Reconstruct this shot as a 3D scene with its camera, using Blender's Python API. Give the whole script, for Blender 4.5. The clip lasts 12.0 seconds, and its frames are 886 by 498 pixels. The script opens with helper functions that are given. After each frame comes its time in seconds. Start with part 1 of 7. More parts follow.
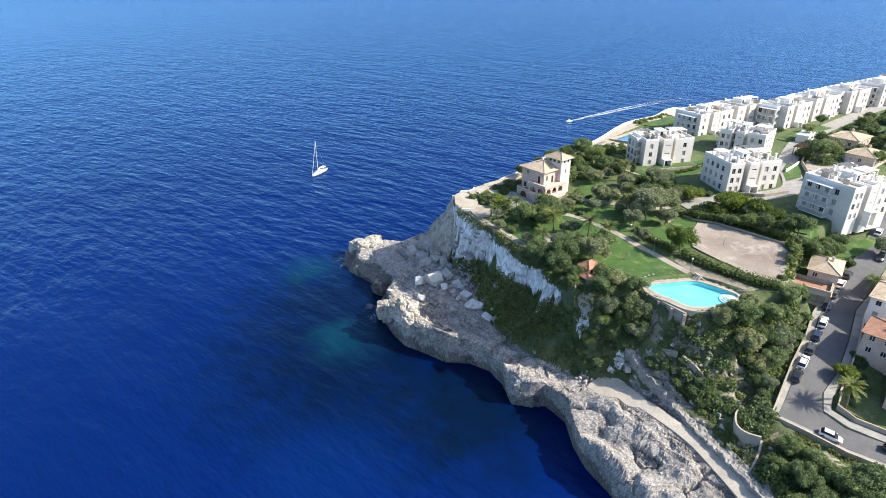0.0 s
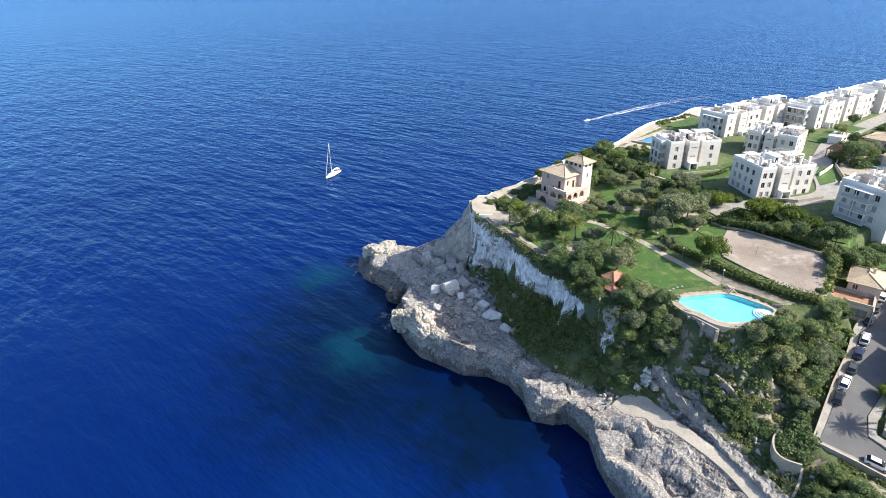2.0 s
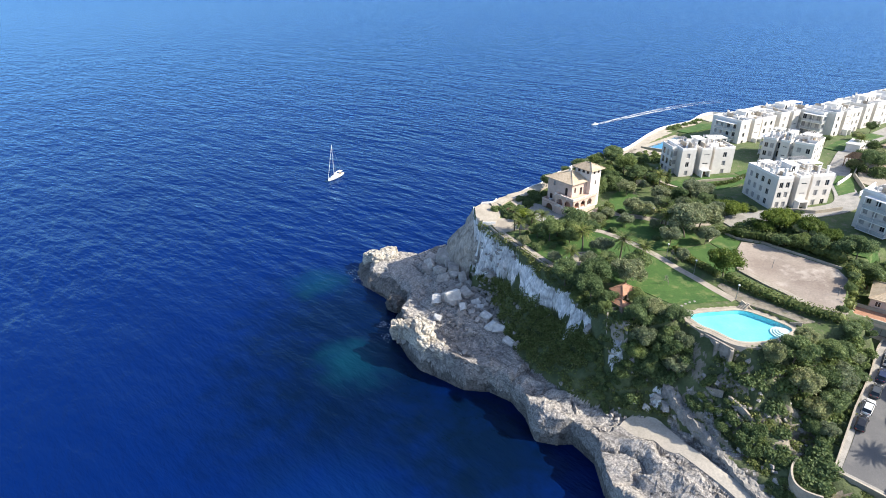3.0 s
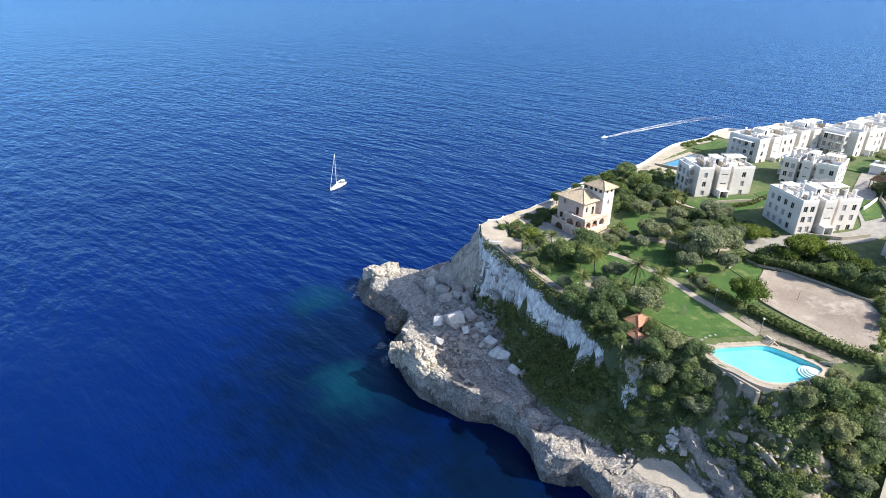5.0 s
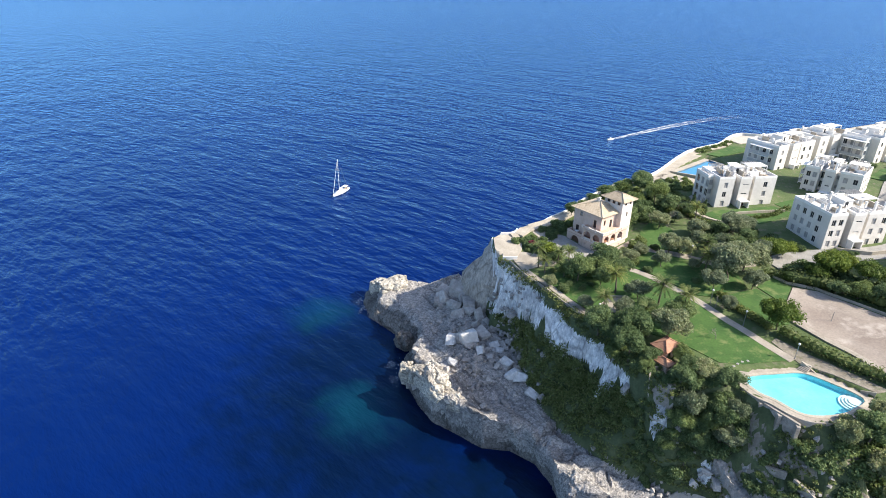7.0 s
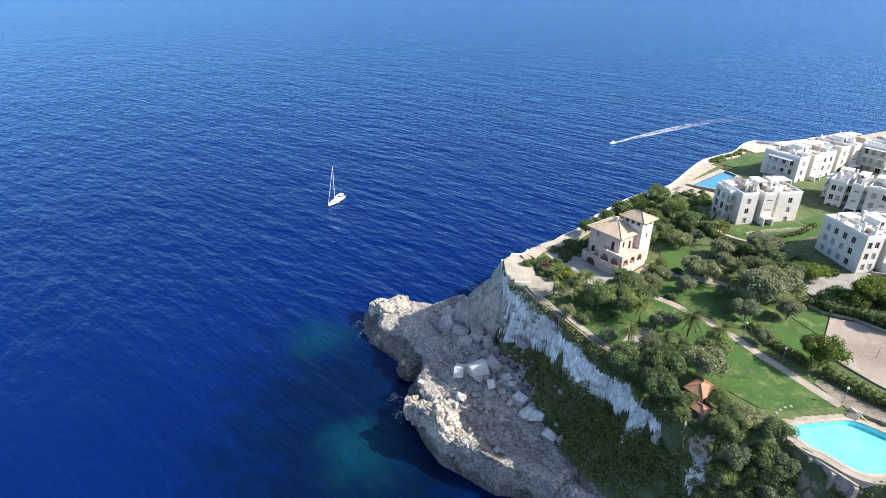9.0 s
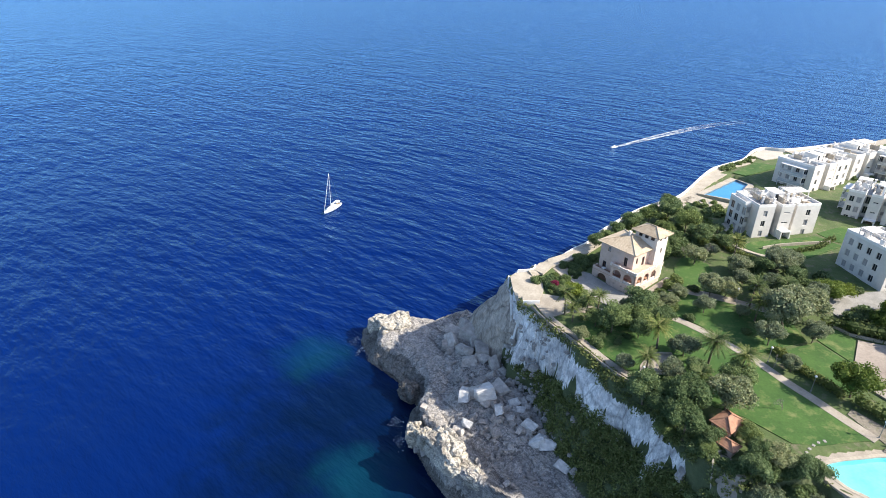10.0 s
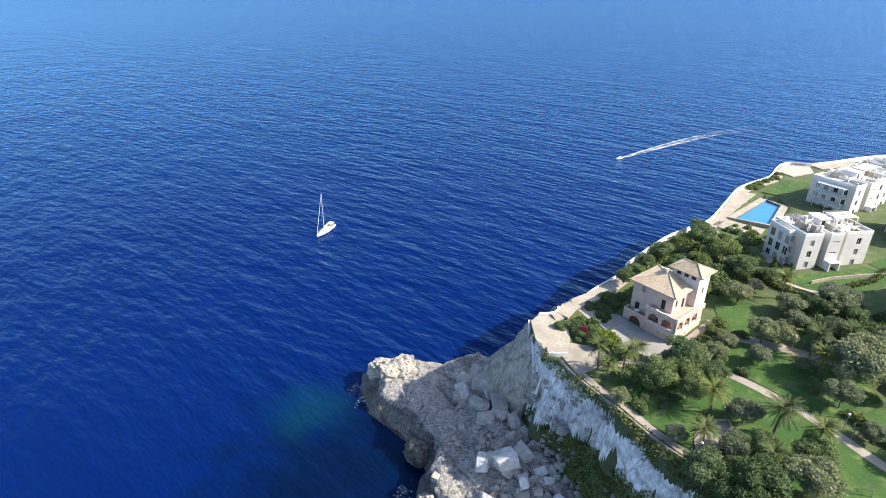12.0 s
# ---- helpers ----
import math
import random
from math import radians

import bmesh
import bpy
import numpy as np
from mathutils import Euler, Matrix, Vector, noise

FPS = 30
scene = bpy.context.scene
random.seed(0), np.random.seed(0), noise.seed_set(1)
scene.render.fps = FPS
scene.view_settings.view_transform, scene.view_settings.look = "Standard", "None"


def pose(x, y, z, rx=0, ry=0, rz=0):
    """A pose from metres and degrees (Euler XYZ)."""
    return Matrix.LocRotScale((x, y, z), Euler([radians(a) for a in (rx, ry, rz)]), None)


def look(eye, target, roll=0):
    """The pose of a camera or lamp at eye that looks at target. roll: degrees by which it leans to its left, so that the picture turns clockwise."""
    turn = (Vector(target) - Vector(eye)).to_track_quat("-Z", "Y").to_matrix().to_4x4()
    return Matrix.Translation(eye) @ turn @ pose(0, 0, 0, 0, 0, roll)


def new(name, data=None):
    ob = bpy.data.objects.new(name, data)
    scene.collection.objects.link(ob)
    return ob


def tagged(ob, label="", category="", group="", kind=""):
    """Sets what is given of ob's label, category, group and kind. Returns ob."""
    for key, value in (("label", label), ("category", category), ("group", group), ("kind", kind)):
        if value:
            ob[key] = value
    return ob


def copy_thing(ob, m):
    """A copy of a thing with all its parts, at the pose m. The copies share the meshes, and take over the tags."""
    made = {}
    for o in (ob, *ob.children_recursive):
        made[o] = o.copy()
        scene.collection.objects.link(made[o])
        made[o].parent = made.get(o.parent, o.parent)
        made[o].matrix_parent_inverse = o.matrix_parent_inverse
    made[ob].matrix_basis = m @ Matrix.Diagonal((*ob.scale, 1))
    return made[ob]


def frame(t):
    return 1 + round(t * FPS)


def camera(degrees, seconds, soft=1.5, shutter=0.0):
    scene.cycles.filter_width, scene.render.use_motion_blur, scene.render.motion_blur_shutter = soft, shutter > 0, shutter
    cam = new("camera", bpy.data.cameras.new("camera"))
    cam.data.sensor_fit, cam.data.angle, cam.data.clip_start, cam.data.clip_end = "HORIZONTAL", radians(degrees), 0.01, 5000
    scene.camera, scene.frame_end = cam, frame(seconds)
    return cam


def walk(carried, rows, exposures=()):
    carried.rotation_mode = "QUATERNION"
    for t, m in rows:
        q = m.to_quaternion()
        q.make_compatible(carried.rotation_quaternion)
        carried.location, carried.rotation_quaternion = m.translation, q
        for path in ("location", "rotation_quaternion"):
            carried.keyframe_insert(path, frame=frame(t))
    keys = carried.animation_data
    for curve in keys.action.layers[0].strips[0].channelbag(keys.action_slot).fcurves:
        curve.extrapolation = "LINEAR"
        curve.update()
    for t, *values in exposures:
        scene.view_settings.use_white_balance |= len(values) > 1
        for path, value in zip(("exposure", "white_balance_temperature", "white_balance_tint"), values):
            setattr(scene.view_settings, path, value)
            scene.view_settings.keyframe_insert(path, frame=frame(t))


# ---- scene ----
cam = camera(77.0, 12.0, 0.95)
PATH = [
    (0, (4.805, -25.771, 99.076), (4.65, -23.983, 98.193), -0.5),
    (0.5, (4.562, -24.502, 99.191), (4.394, -22.714, 98.311), -0.7),
    (1, (4.186, -22.962, 99.309), (4.007, -21.176, 98.426), -0.9),
    (1.5, (3.687, -21.224, 99.339), (3.497, -19.442, 98.451), -1.0),
    (2, (3.265, -19.269, 99.273), (3.062, -17.489, 98.383), -1.1),
    (2.5, (3.334, -16.497, 98.933), (3.121, -14.719, 98.043), -1.1),
    (3, (3.665, -12.97, 98.439), (3.442, -11.19, 97.554), -0.7),
    (5, (2.522, -3.948, 97.984), (2.285, -2.159, 97.121), 0.4),
    (5.5, (1.488, -2.506, 98.281), (1.253, -0.718, 97.417), 0.4),
    (6, (0.236, -0.949, 98.82), (0.003, 0.839, 97.954), 0.4),
    (6.5, (-1.029, 1.125, 99.317), (-1.263, 2.911, 98.448), 0.3),
    (7, (-2.383, 3.643, 99.713), (-2.613, 5.428, 98.841), 0.3),
    (9, (-7.794, 16.399, 101.293), (-7.997, 18.182, 100.409), 0.5),
    (9.5, (-9.347, 20.41, 101.429), (-9.541, 22.193, 100.545), 0.6),
    (10, (-10.994, 24.85, 101.474), (-11.179, 26.635, 100.591), 0.7),
    (10.5, (-12.607, 29.392, 101.369), (-12.782, 31.18, 100.49), 0.6),
    (11, (-14.137, 34.149, 101.302), (-14.305, 35.94, 100.428), 0.6),
    (11.5, (-15.545, 38.842, 101.272), (-15.708, 40.634, 100.401), 0.5),
    (12, (-17.088, 43.954, 101.272), (-17.248, 45.749, 100.404), 0.3),
]
walk(cam, [(t, look(eye, target, roll)) for t, eye, target, roll in PATH])

# ---- daylight ----
SUN_AZ = (0.992, -0.13)          # towards the sun, in plan
SUN_EL = radians(38.5)
wd = bpy.data.worlds.new("sky")
scene.world = wd
wd.use_nodes = True
wn = wd.node_tree.nodes
sky = wn.new("ShaderNodeTexSky")
sky.sky_type, sky.sun_disc = "NISHITA", False
sky.sun_elevation = SUN_EL
sky.sun_rotation = math.atan2(SUN_AZ[0], SUN_AZ[1])
sky.air_density, sky.dust_density, sky.ozone_density = 1.0, 2.0, 4.0
wd.node_tree.links.new(sky.outputs[0], wn["Background"].inputs[0])
wn["Background"].inputs[1].default_value = 0.14
sun = new("sun", bpy.data.lights.new("sun", "SUN"))
sun.data.energy, sun.data.angle, sun.data.color = 4.6, radians(0.55), (1.0, 0.92, 0.79)
sun.matrix_world = look((SUN_AZ[0] * 300, SUN_AZ[1] * 300, math.tan(SUN_EL) * 300), (0, 0, 0))
scene.view_settings.exposure = 0.85

# ---- materials ----


def ramp(nt, fac, stops):
    n = nt.nodes.new("ShaderNodeValToRGB")
    el = n.color_ramp.elements
    while len(el) < len(stops):
        el.new(0.5)
    for e, (p, c) in zip(el, stops):
        e.position, e.color = p, (*c, 1)
    nt.links.new(fac, n.inputs[0])
    return n.outputs[0]


def mix(nt, fac, a, b, mode="MIX"):
    n = nt.nodes.new("ShaderNodeMix")
    n.data_type, n.blend_type = "RGBA", mode
    for sock, v in ((n.inputs[0], fac), (n.inputs[6], a), (n.inputs[7], b)):
        if isinstance(v, (int, float)):
            sock.default_value = v
        elif isinstance(v, tuple):
            sock.default_value = (*v, 1)
        else:
            nt.links.new(v, sock)
    return n.outputs[2]


def tex(nt, kind, scale, detail=4.0, rough=0.55, stretch=None, coord="Object"):
    co = nt.nodes.new("ShaderNodeTexCoord").outputs[coord]
    if stretch:
        m = nt.nodes.new("ShaderNodeMapping")
        m.vector_type = "TEXTURE"
        m.inputs["Scale"].default_value = [1 / v for v in stretch[:3]]
        if len(stretch) > 3:
            m.inputs["Rotation"].default_value = (0, 0, radians(stretch[3]))
        nt.links.new(co, m.inputs[0])
        co = m.outputs[0]
    n = nt.nodes.new("ShaderNodeTexVoronoi" if kind == "voronoi" else "ShaderNodeTexNoise")
    n.inputs["Scale"].default_value = scale
    if kind == "noise":
        n.inputs["Detail"].default_value, n.inputs["Roughness"].default_value = detail, rough
    nt.links.new(co, n.inputs["Vector"])
    return n.outputs[0]


def bump(nt, height, strength, distance):
    b = nt.nodes.new("ShaderNodeBump")
    b.inputs["Strength"].default_value, b.inputs["Distance"].default_value = strength, distance
    nt.links.new(height, b.inputs["Height"])
    return b


def base_mat(name, rough=0.8, metal=0.0):
    m = bpy.data.materials.new(name)
    m.use_nodes = True
    p = m.node_tree.nodes["Principled BSDF"]
    p.inputs["Roughness"].default_value, p.inputs["Metallic"].default_value = rough, metal
    return m, m.node_tree, p


def surface(name, dark, light, scale=0.6, fine=6.0, rough=0.85, relief=0.3, depth=0.05, stain=None, vary=0.0, metal=0.0, grain=(0.72, 1.1)):
    """A surface with broad and fine variation of its colour, and relief."""
    m, nt, p = base_mat(name, rough, metal)
    a, b = tex(nt, "noise", scale, 5), tex(nt, "noise", fine, 6, 0.65)
    col = ramp(nt, a, [(0.3, dark), (0.7, light)])
    g = ramp(nt, b, [(0.3, (grain[0],) * 3), (0.7, (grain[1],) * 3)])
    col = mix(nt, 0.8, col, g, "MULTIPLY")
    if stain:
        s = ramp(nt, tex(nt, "noise", scale * 2.3, 7, 0.7), [(0.52, (0, 0, 0)), (0.68, (1, 1, 1))])
        col = mix(nt, s, col, stain)
    if vary:
        info = nt.nodes.new("ShaderNodeObjectInfo").outputs["Random"]
        r = ramp(nt, info, [(0.0, (1 - vary,) * 3), (1.0, (1 + vary * 0.6,) * 3)])
        col = mix(nt, 1.0, col, r, "MULTIPLY")
    nt.links.new(col, p.inputs["Base Color"])
    if relief:
        nt.links.new(bump(nt, b, relief, depth).outputs[0], p.inputs["Normal"])
    return m


def foliage(name, dark, light, dry=None):
    m, nt, p = base_mat(name, 0.6)
    isl = nt.nodes.new("ShaderNodeNewGeometry").outputs["Random Per Island"]
    col = ramp(nt, isl, [(0.0, dark), (0.75, light), (1.0, dry or light)])
    info = nt.nodes.new("ShaderNodeObjectInfo").outputs["Random"]
    tint = ramp(nt, info, [(0.0, (0.7, 0.75, 0.7)), (0.5, (1, 1, 1)), (1.0, (1.3, 1.2, 0.95))])
    col = mix(nt, 1.0, col, tint, "MULTIPLY")
    nt.links.new(col, p.inputs["Base Color"])
    p.inputs["Specular IOR Level"].default_value = 0.25
    tr = nt.nodes.new("ShaderNodeBsdfTranslucent")
    nt.links.new(col, tr.inputs["Color"])
    both = nt.nodes.new("ShaderNodeMixShader")
    both.inputs[0].default_value = 0.35
    nt.links.new(p.outputs[0], both.inputs[1])
    nt.links.new(tr.outputs[0], both.inputs[2])
    nt.links.new(both.outputs[0], nt.nodes["Material Output"].inputs["Surface"])
    return m




def rock(name, dark, light, warm, crack=0.5, scale=1.0, streak=None, soft=0.0):
    """Weathered limestone: broad patches, sharp grain, pits, two nets of cracks with their shade put into the colour.
    """
    m, nt, p = base_mat(name, 0.92)
    broad = tex(nt, "noise", 0.14 * scale, 6, 0.65, streak)
    grain = tex(nt, "noise", 1.5 * scale, 9, 0.74, streak)
    fine = tex(nt, "noise", 3.2 * scale, 6, 0.75, streak)
    col = ramp(nt, broad, [(0.32, dark), (0.5, light), (0.68, warm)])
    col = mix(nt, 0.9, col, ramp(nt, grain, [(0.38, (0.3 + soft,) * 3), (0.47, (0.85 + soft * 0.2,) * 3), (0.60, (1.38, 1.36, 1.33))]), "MULTIPLY")
    col = mix(nt, 0.7, col, ramp(nt, fine, [(0.42, (0.32 + soft,) * 3), (0.52, (1.15, 1.15, 1.15))]), "MULTIPLY")
    warp = nt.nodes.new("ShaderNodeTexCoord").outputs["Object"]
    height_out = grain
    nets = []
    for size, mixin, crack_shade, wide in ((0.30, 0.9, crack, 0.035), (1.15, 0.5, crack + 0.15, 0.05)):
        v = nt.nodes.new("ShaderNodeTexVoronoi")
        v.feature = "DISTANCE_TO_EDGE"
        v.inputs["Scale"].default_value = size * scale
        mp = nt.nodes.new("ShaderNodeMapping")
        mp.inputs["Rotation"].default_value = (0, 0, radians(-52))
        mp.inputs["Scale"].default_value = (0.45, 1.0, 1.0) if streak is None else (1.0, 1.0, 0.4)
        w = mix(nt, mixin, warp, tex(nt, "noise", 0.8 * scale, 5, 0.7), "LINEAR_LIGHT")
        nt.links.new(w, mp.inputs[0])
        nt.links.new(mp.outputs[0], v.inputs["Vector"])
        # shade inside the cracks, laid into the colour as dark lines
        line = ramp(nt, v.outputs[0], [(0.0, (crack_shade,) * 3), (wide, (1, 1, 1))])
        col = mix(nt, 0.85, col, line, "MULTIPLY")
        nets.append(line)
    strata = None
    if streak is None:
        # beds of rock that run along the shelf
        mp = nt.nodes.new("ShaderNodeMapping")
        mp.vector_type = "TEXTURE"
        mp.inputs["Rotation"].default_value = (0, 0, radians(-51.5))
        mp.inputs["Scale"].default_value = (9.0, 1.0, 2.0)
        nt.links.new(warp, mp.inputs[0])
        nz = nt.nodes.new("ShaderNodeTexNoise")
        nz.inputs["Scale"].default_value, nz.inputs["Detail"].default_value, nz.inputs["Roughness"].default_value = 0.42 * scale, 6, 0.6
        nz.inputs["Distortion"].default_value = 0.4
        nt.links.new(mp.outputs[0], nz.inputs["Vector"])
        strata = ramp(nt, nz.outputs[0], [(0.38, (0.5, 0.49, 0.49)), (0.455, (1, 1, 1)), (0.56, (0.9, 0.9, 0.9)), (0.62, (1.12, 1.11, 1.1))])
        col = mix(nt, 0.85, col, strata, "MULTIPLY")
    nt.links.new(col, p.inputs["Base Color"])
    b1 = bump(nt, height_out, 0.8, 0.6)
    b2 = bump(nt, fine, 0.8, 0.18)
    b3 = bump(nt, nets[0], 0.7, 0.35)
    nt.links.new(b1.outputs[0], b2.inputs["Normal"])
    nt.links.new(b2.outputs[0], b3.inputs["Normal"])
    last = b3
    if strata is not None:
        last = bump(nt, strata, 0.6, 0.5)
        nt.links.new(b3.outputs[0], last.inputs["Normal"])
    nt.links.new(last.outputs[0], p.inputs["Normal"])
    return m


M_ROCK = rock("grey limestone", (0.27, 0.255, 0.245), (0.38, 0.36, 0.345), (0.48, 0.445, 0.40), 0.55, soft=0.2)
# lighter copy of the limestone: sunlight on knobs and domes put into the colour
M_SUNKNOB = rock("sunlit cream limestone", (0.46, 0.42, 0.36), (0.60, 0.55, 0.47), (0.68, 0.63, 0.54), 0.5, soft=0.25)
# darker limestone: wet rock, and shade of the sea face painted in
M_WETSHADE = rock("limestone dark with wet and shade", (0.12, 0.115, 0.11), (0.19, 0.18, 0.17), (0.25, 0.235, 0.21), 0.5, soft=0.2)
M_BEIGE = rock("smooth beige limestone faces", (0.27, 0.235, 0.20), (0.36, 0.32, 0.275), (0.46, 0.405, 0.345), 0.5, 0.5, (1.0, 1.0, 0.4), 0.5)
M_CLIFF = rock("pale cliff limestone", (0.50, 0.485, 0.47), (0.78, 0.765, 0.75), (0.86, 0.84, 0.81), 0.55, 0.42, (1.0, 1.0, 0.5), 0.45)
M_BOULDER = surface("pale broken limestone", (0.381, 0.347, 0.319), (0.627, 0.582, 0.538), 0.35, 2.2, 0.92, 1.0, 0.25, (0.302, 0.280, 0.258), vary=0.2, grain=(0.5, 1.2))
M_DRY = surface("dry stony earth", (0.17, 0.145, 0.11), (0.33, 0.29, 0.235), 0.5, 2.5, 0.95, 0.9, 0.2, (0.12, 0.13, 0.06))
M_EARTH = surface("rough grass and low scrub", (0.06, 0.10, 0.028), (0.11, 0.145, 0.05), 0.25, 2.5, 0.95, 0.6, 0.2, (0.17, 0.145, 0.10))
M_SCRUB = surface("shaded scrub ground", (0.055, 0.078, 0.030), (0.112, 0.134, 0.060), 0.3, 2.0, 0.95, 0.8, 0.3)
M_LAWN = surface("mown lawn", (0.030, 0.086, 0.014), (0.066, 0.138, 0.026), 0.16, 2.0, 0.95, 0.6, 0.06, (0.15, 0.18, 0.06))
M_SAND = surface("pale sandy ground", (0.40, 0.36, 0.30), (0.55, 0.495, 0.42), 0.25, 2.5, 0.95, 0.3, 0.05)
M_COURT = surface("sandy sports court", (0.25, 0.20, 0.165), (0.43, 0.37, 0.31), 0.075, 2.0, 0.95, 0.2, 0.02, (0.46, 0.40, 0.345))
M_PATH = surface("pale garden path", (0.30, 0.26, 0.21), (0.43, 0.38, 0.315), 0.4, 3.0, 0.95, 0.3, 0.03)
M_ASPHALT = surface("worn asphalt", (0.10, 0.10, 0.105), (0.15, 0.148, 0.15), 0.15, 5.0, 0.9, 0.2, 0.01, (0.15, 0.145, 0.14))
M_PAVE = surface("concrete pavement", (0.26, 0.25, 0.23), (0.38, 0.36, 0.33), 0.5, 4.0, 0.9, 0.2, 0.01)
M_TERRACE = surface("cream stone paving", (0.36, 0.315, 0.25), (0.48, 0.425, 0.345), 0.4, 2.0, 0.85, 0.2, 0.01)
M_STONEWALL = surface("rubble stone wall", (0.25, 0.22, 0.18), (0.44, 0.39, 0.33), 0.7, 2.5, 0.9, 0.8, 0.1, (0.2, 0.17, 0.14))
M_MASONRY = surface("pale rubble masonry", (0.22, 0.21, 0.20), (0.35, 0.335, 0.315), 0.5, 2.6, 0.92, 0.9, 0.12, grain=(0.5, 1.2))
M_WHITE = surface("white render", (0.74, 0.72, 0.69), (0.84, 0.82, 0.79), 0.25, 1.5, 0.8, 0.1, 0.01, (0.70, 0.67, 0.63), grain=(0.9, 1.04))
M_STUCCO = surface("off-white stucco", (0.62, 0.585, 0.54), (0.74, 0.70, 0.65), 0.2, 1.2, 0.85, 0.12, 0.01, (0.61, 0.575, 0.53), grain=(0.9, 1.04))
M_CREAM = surface("pale pink render", (0.56, 0.42, 0.35), (0.65, 0.515, 0.44), 0.3, 1.5, 0.85, 0.15, 0.01, (0.50, 0.375, 0.29), grain=(0.9, 1.04))
M_FLOOR = surface("beige pink terrace tiles", (0.50, 0.37, 0.285), (0.62, 0.475, 0.375), 0.5, 2.5, 0.8, 0.15, 0.005)
M_TILE = surface("sandy roof tiles", (0.46, 0.36, 0.25), (0.60, 0.49, 0.35), 0.35, 3.0, 0.85, 0.4, 0.03, (0.36, 0.27, 0.18), vary=0.15)
M_TERRACOTTA = surface("terracotta roof tiles", (0.34, 0.165, 0.10), (0.46, 0.26, 0.17), 0.5, 3.0, 0.85, 0.4, 0.03, (0.28, 0.15, 0.10), vary=0.15)
M_GLASSDARK = surface("dark window glass", (0.02, 0.025, 0.03), (0.035, 0.04, 0.05), 0.5, 3.0, 0.12, 0)
M_SHUTTER = surface("grey shutters", (0.30, 0.29, 0.28), (0.42, 0.41, 0.40), 0.5, 8.0, 0.7, 0.3, 0.01)
M_BROWN = surface("brown painted wood", (0.10, 0.05, 0.03), (0.16, 0.085, 0.05), 0.6, 8.0, 0.6, 0.2, 0.005)
M_TRUNK = surface("grey brown bark", (0.10, 0.08, 0.06), (0.20, 0.16, 0.12), 1.5, 8.0, 0.95, 0.8, 0.03)
M_METAL = surface("grey painted metal", (0.25, 0.26, 0.27), (0.35, 0.36, 0.37), 1.0, 8.0, 0.45, 0.1, 0.002, metal=0.6)
M_TREE = foliage("tree foliage", (0.092, 0.146, 0.058), (0.192, 0.252, 0.108))
M_OLIVE = foliage("grey green foliage", (0.150, 0.192, 0.108), (0.262, 0.303, 0.180), (0.278, 0.278, 0.182))
M_BRIGHT = foliage("yellow green foliage", (0.072, 0.120, 0.020), (0.168, 0.224, 0.044))
M_PALM = foliage("palm fronds", (0.064, 0.104, 0.024), (0.152, 0.192, 0.064), (0.224, 0.216, 0.104))
M_HEDGE = foliage("clipped hedge leaves", (0.080, 0.120, 0.032), (0.160, 0.192, 0.064))


